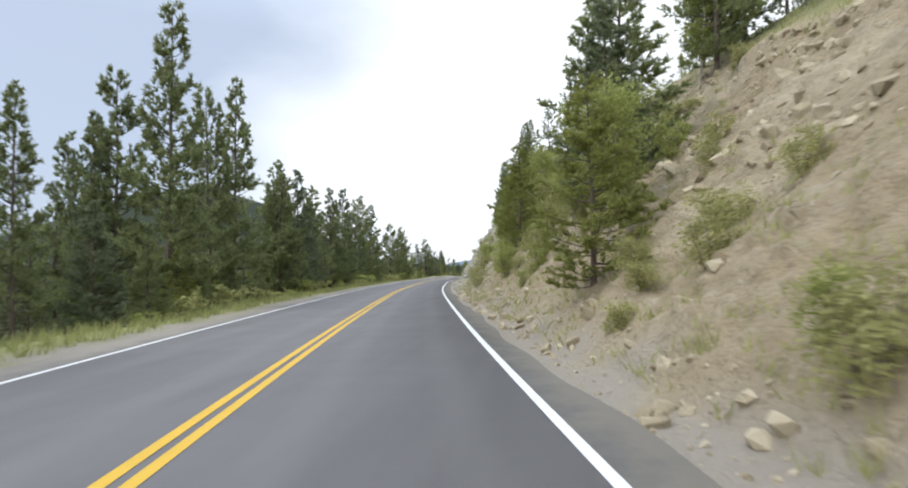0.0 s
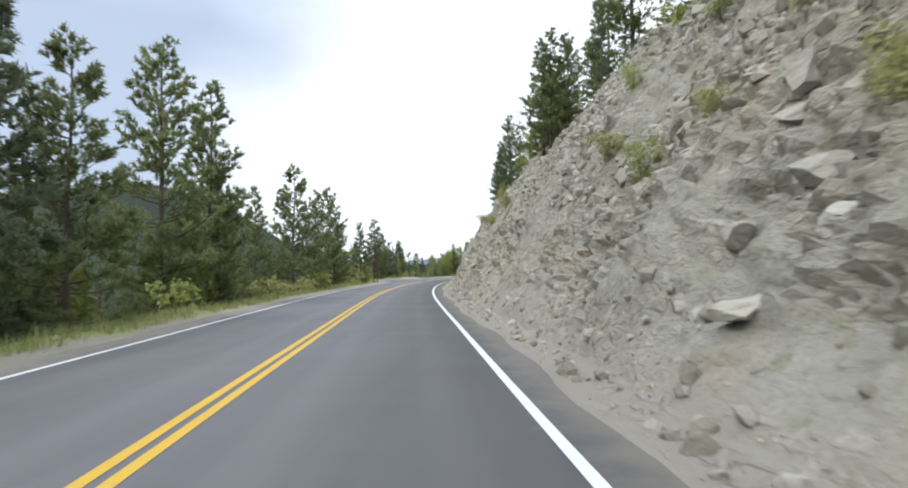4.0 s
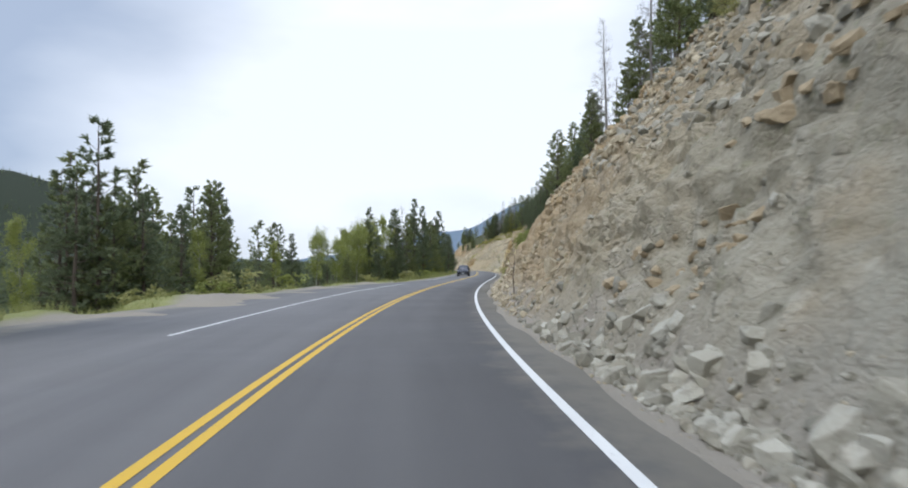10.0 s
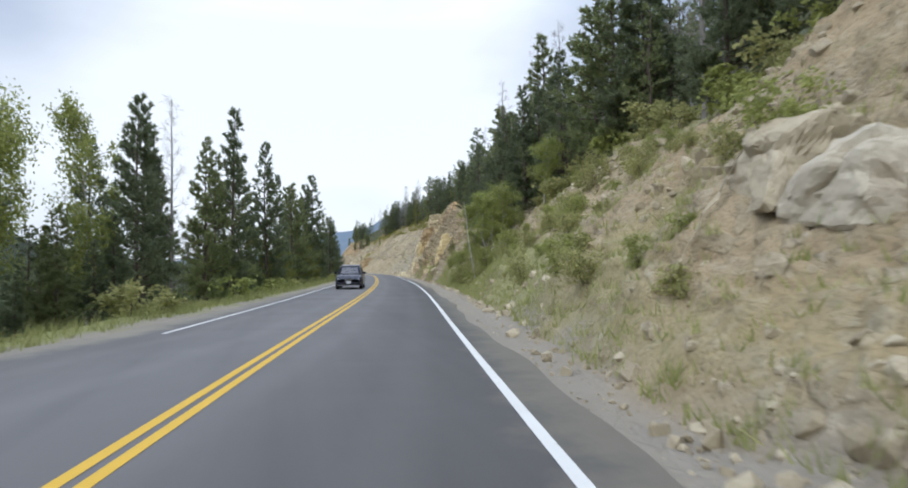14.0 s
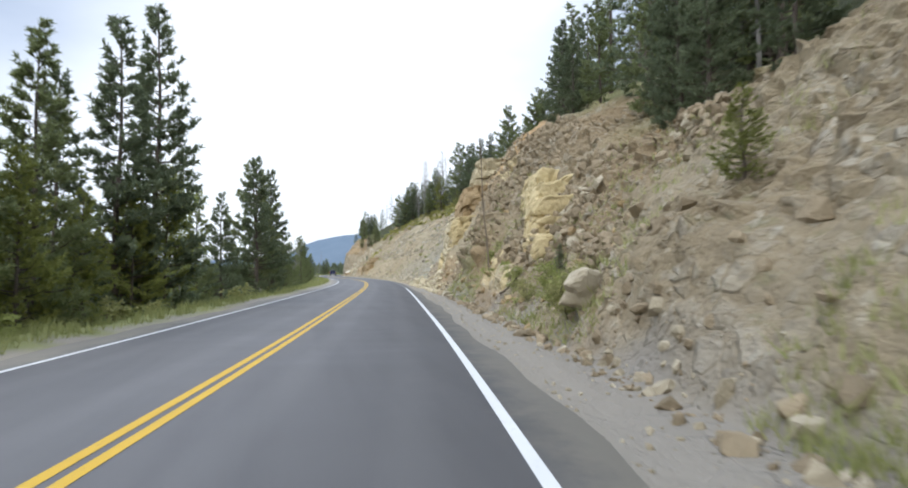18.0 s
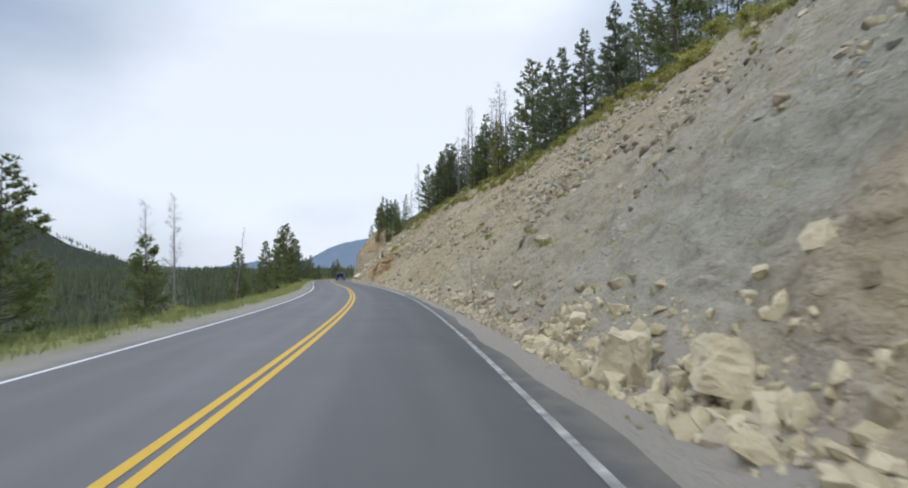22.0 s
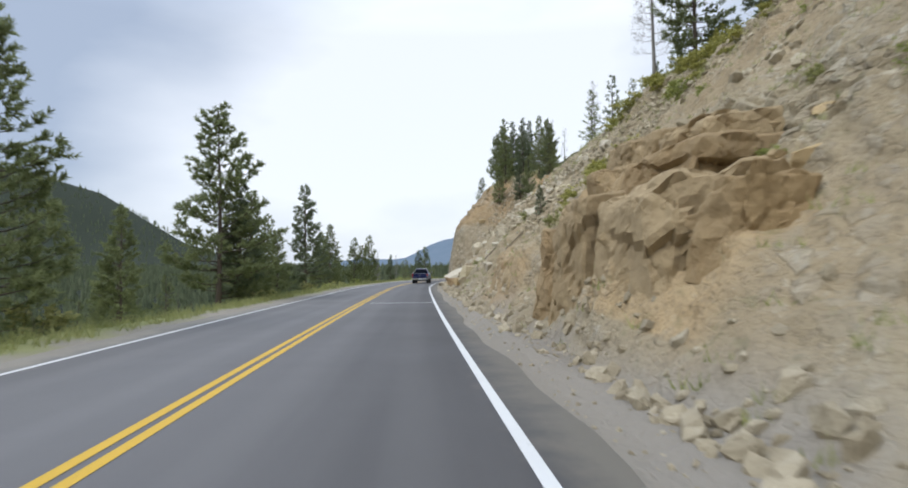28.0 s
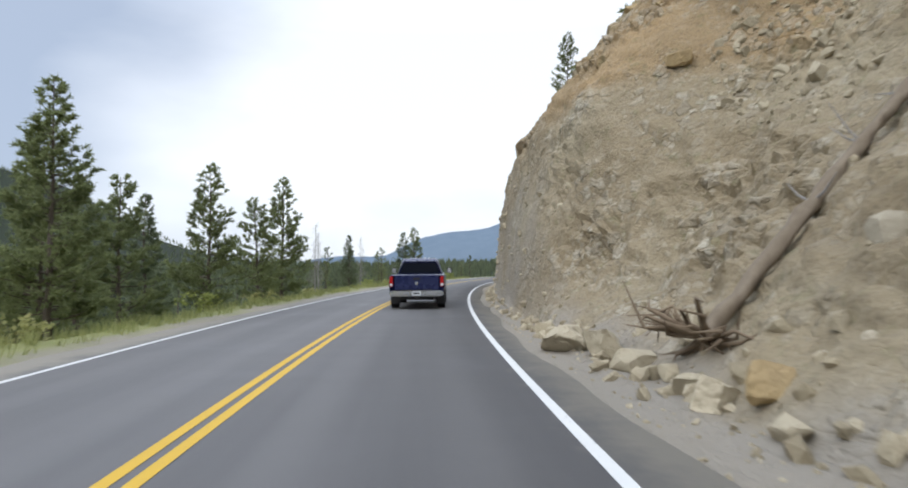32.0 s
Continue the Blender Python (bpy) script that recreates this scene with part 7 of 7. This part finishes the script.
def build_pickup():
    """Rear end at y = 0, nose towards +y."""
    top = new("pickup_truck")
    top.matrix_basis = stand(464.8, 1.45, turn=0.0, z=0.005)

    def ring(st):
        _, low, belt, roof, w, wr = st
        return [(w * 0.96, low), (w, low + 0.18), (w, (low + belt) / 2), (w * 0.99, belt), (wr, roof - 0.05), (wr - 0.06, roof)]
    body = [(0.0, 0.62, 1.12, 1.20, 0.97, 0.93), (0.05, 0.56, 1.14, 1.22, 0.99, 0.96), (1.9, 0.52, 1.15, 1.22, 1.0, 0.97), (2.1, 0.5, 1.16, 1.22, 1.0, 0.97), (4.2, 0.5, 1.16, 1.2, 1.0, 0.96),
            (5.4, 0.5, 1.05, 1.12, 0.98, 0.93), (5.75, 0.52, 0.95, 1.02, 0.92, 0.86)]
    v, f = loft(body, ring)
    link("body", raw_mesh("body", v, f, [M_NAVY]), top)
    v, f = loft([(2.0, 1.1, 1.22, 1.72, 0.88, 0.66), (2.12, 1.1, 1.22, 1.80, 0.89, 0.67), (2.4, 1.1, 1.22, 1.84, 0.90, 0.68), (3.5, 1.1, 1.22, 1.84, 0.90, 0.68), (4.5, 1.1, 1.18, 1.24, 0.90, 0.78)], ring)
    cab = link("cab", raw_mesh("cab", v, f, [M_NAVY]), top)
    bm = bmesh.new()
    q = [bm.verts.new(c) for c in ((-0.76, 1.985, 1.27), (0.76, 1.985, 1.27), (0.62, 1.985, 1.66), (-0.62, 1.985, 1.66))]
    bm.faces.new(q)
    bmesh.ops.solidify(bm, geom=bm.faces[:], thickness=0.02)
    part("rear_window", bm, M_CARGLASS, cab, "dark rear window")
    for i in range(5):
        part("roof_lamp", moved(box_bm(0.09, 0.12, 0.035, 0.012), -0.36 + 0.18 * i, 2.5, 1.86), M_LENS, cab, "small clear roof marker lamp")
    gate = part("tailgate", moved(box_bm(1.56, 0.05, 0.52, 0.02), 0, -0.025, 0.94), M_NAVY, top)
    part("tailgate_handle", moved(box_bm(0.24, 0.02, 0.08, 0.008), 0, -0.06, 1.08), M_BLACK, gate)
    bm = disc_bm(0.06, 0.012, 0, 0, 0, "X", 16)
    bmesh.ops.rotate(bm, matrix=Matrix.Rotation(radians(90), 3, "Z"), verts=bm.verts)
    part("badge", moved(bm, 0, -0.055, 0.92), M_CHROME, gate, "round chrome badge")
    part("inner_bed_wall", moved(box_bm(1.6, 1.8, 0.04), 0, 1.0, 0.85), M_BLACK, top)
    for side in (-1, 1):
        part("tail_light", moved(box_bm(0.12, 0.07, 0.38, 0.025), side * 0.90, -0.015, 0.98), M_RED, top, "red tail light")
        part("reversing_lens", moved(box_bm(0.10, 0.02, 0.09, 0.01), side * 0.90, -0.055, 0.87), M_LENS, top, "clear reversing lens")
        m = part("mirror", moved(box_bm(0.2, 0.1, 0.24, 0.03), side * 1.14, 3.75, 1.36), M_BLACK, top)
        part("mirror_glass", moved(box_bm(0.16, 0.01, 0.2, 0.004), side * 1.14, 3.695, 1.36), M_CHROME, m)
        for y in (1.15, 4.75):
            wheel(top, side * 0.84, y, 0.385, side, 0.26)
            part("wheel_arch", disc_bm(0.47, 0.05, side * 0.965, y, 0.44, "X", 24), M_BLACK, top)
        part("mud_flap", moved(box_bm(0.28, 0.02, 0.3, 0.006), side * 0.82, 0.62, 0.32), M_BLACK, top)
    bumper = part("rear_bumper", moved(box_bm(1.92, 0.2, 0.2, 0.05), 0, -0.12, 0.56), M_CHROME, top, "bright chrome rear bumper")
    part("step_pad", moved(box_bm(1.1, 0.16, 0.015, 0.005), 0, -0.13, 0.667), M_BLACK, bumper)
    part("number_plate", moved(box_bm(0.31, 0.012, 0.155, 0.004), 0, -0.228, 0.57), M_PLATE, bumper, "pale number plate")
    part("plate_bar", moved(box_bm(0.22, 0.006, 0.05, 0.0), 0, -0.237, 0.57), M_BLACK, bumper)
    part("chassis", moved(box_bm(1.5, 5.2, 0.2, 0.03), 0, 2.8, 0.42), M_BLACK, top)
    part("tow_hitch", moved(box_bm(0.1, 0.2, 0.08, 0.01), 0, -0.2, 0.42), M_BLACK, top)
    v, f = tube([(0.62, 0.6, 0.38), (0.62, 0.2, 0.36), (0.64, -0.06, 0.34)], (0.035, 0.035, 0.035), 10)
    link("exhaust_pipe", raw_mesh("exhaust_pipe", v, f, [M_STEEL]), top)
    tagged(top, "navy blue pickup truck with a chrome rear bumper on the road", "pickup truck")


def build_suv():
    """Nose towards -y, rear towards +y, centre at 0."""
    top = new("passenger_car")
    top.matrix_basis = stand(245.0, -1.55, turn=0.0, z=0.005)

    def ring(st):
        _, low, belt, roof, w, wr = st
        return [(w * 0.93, low), (w * 0.99, low + 0.15), (w, (low + belt) / 2), (w * 0.97, belt), (wr, roof - 0.06), (wr - 0.12, roof)]
    shell = [(-2.3, 0.34, 0.62, 0.70, 0.72, 0.60), (-2.2, 0.26, 0.72, 0.82, 0.84, 0.72), (-1.9, 0.22, 0.82, 0.93, 0.89, 0.78), (-1.2, 0.2, 0.92, 1.02, 0.91, 0.80), (2.0, 0.22, 1.02, 1.08, 0.91, 0.82),
             (2.25, 0.3, 1.02, 1.06, 0.88, 0.80), (2.33, 0.38, 0.95, 1.0, 0.84, 0.76)]
    v, f = loft(shell, ring)
    link("body", raw_mesh("body", v, f, [M_CHARCOAL]), top)
    house = [(-1.3, 0.9, 1.0, 1.04, 0.84, 0.70), (-0.45, 0.9, 1.04, 1.60, 0.88, 0.66), (0.1, 0.9, 1.05, 1.67, 0.88, 0.67), (1.4, 0.9, 1.06, 1.65, 0.88, 0.66), (1.95, 0.9, 1.06, 1.58, 0.86, 0.63), (2.28, 0.9, 1.04, 1.10, 0.84, 0.70)]
    v, f = loft(house, ring)
    cabin = link("cabin", raw_mesh("cabin", v, f, [M_CHARCOAL]), top)

    def pane(name, corners):
        bm = bmesh.new()
        bm.faces.new([bm.verts.new(c) for c in corners])
        bmesh.ops.solidify(bm, geom=bm.faces[:], thickness=0.012)
        part(name, bm, M_CARGLASS, cabin, "dark tinted window")
    pane("windscreen", ((-0.74, -1.2, 1.09), (0.74, -1.2, 1.09), (0.60, -0.5, 1.57), (-0.60, -0.5, 1.57)))
    for side in (-1, 1):
        def at_height(z):
            return side * (0.875 - (z - 1.05) * 0.36)
        for a, b, c, e in ((-0.95, -0.05, -0.42, -0.05), (0.03, 0.95, 0.03, 0.95), (1.03, 1.85, 1.03, 1.6)):
            pane("side_window", ((at_height(1.08), a, 1.08), (at_height(1.08), b, 1.08), (at_height(1.52), e, 1.52), (at_height(1.52), c, 1.52)))
        part("roof_rail", moved(box_bm(0.035, 1.9, 0.035, 0.01), side * 0.58, 0.6, 1.672), M_CHROME, cabin, "bright roof rail")
        part("headlight", moved(box_bm(0.36, 0.2, 0.15, 0.05), side * 0.62, -2.16, 0.68), M_LENS, top, "clear headlight")
        part("fog_lamp", moved(box_bm(0.14, 0.06, 0.09, 0.02), side * 0.62, -2.27, 0.40), M_LENS, top, "clear fog lamp")
        part("door_handle", moved(box_bm(0.03, 0.18, 0.03, 0.008), side * 0.92, 0.35, 0.93), M_CHROME, top)
        part("belt_trim", moved(box_bm(0.015, 2.7, 0.025, 0.004), side * 0.893, 0.45, 1.045), M_CHROME, top, "bright belt-line trim")
        part("tail_light", moved(box_bm(0.12, 0.08, 0.34, 0.03), side * 0.76, 2.23, 0.92), M_RED, top, "red tail light")
        m = part("mirror", moved(box_bm(0.2, 0.12, 0.14, 0.03), side * 1.0, -0.85, 1.10), M_CHARCOAL, top)
        part("mirror_glass", moved(box_bm(0.16, 0.008, 0.1, 0.003), side * 1.0, -0.786, 1.10), M_CHROME, m)
        for y in (-1.4, 1.38):
            wheel(top, side * 0.80, y, 0.345, side, 0.22)
            part("wheel_arch", disc_bm(0.42, 0.06, side * 0.875, y, 0.37, "X", 24), M_BLACK, top)
        part("sill", moved(box_bm(0.06, 2.0, 0.1, 0.015), side * 0.87, 0, 0.25), M_BLACK, top)
    part("grille", moved(box_bm(0.62, 0.05, 0.15, 0.015), 0, -2.27, 0.66), M_BLACK, top)
    for i in range(3):
        part("grille_bar", moved(box_bm(0.6, 0.02, 0.02, 0.004), 0, -2.30, 0.61 + 0.05 * i), M_CHROME, top, "chrome grille bar")
    part("front_bumper", moved(box_bm(1.6, 0.16, 0.2, 0.05), 0, -2.26, 0.42), M_CHARCOAL, top)
    part("number_plate", moved(box_bm(0.31, 0.012, 0.155, 0.004), 0, -2.352, 0.47), M_PLATE, top, "pale number plate")
    part("lower_lip", moved(box_bm(1.5, 0.06, 0.04, 0.01), 0, -2.32, 0.27), M_CHROME, top)
    tagged(top, "dark grey family car in the oncoming lane", "car")


build_pickup()
build_suv()
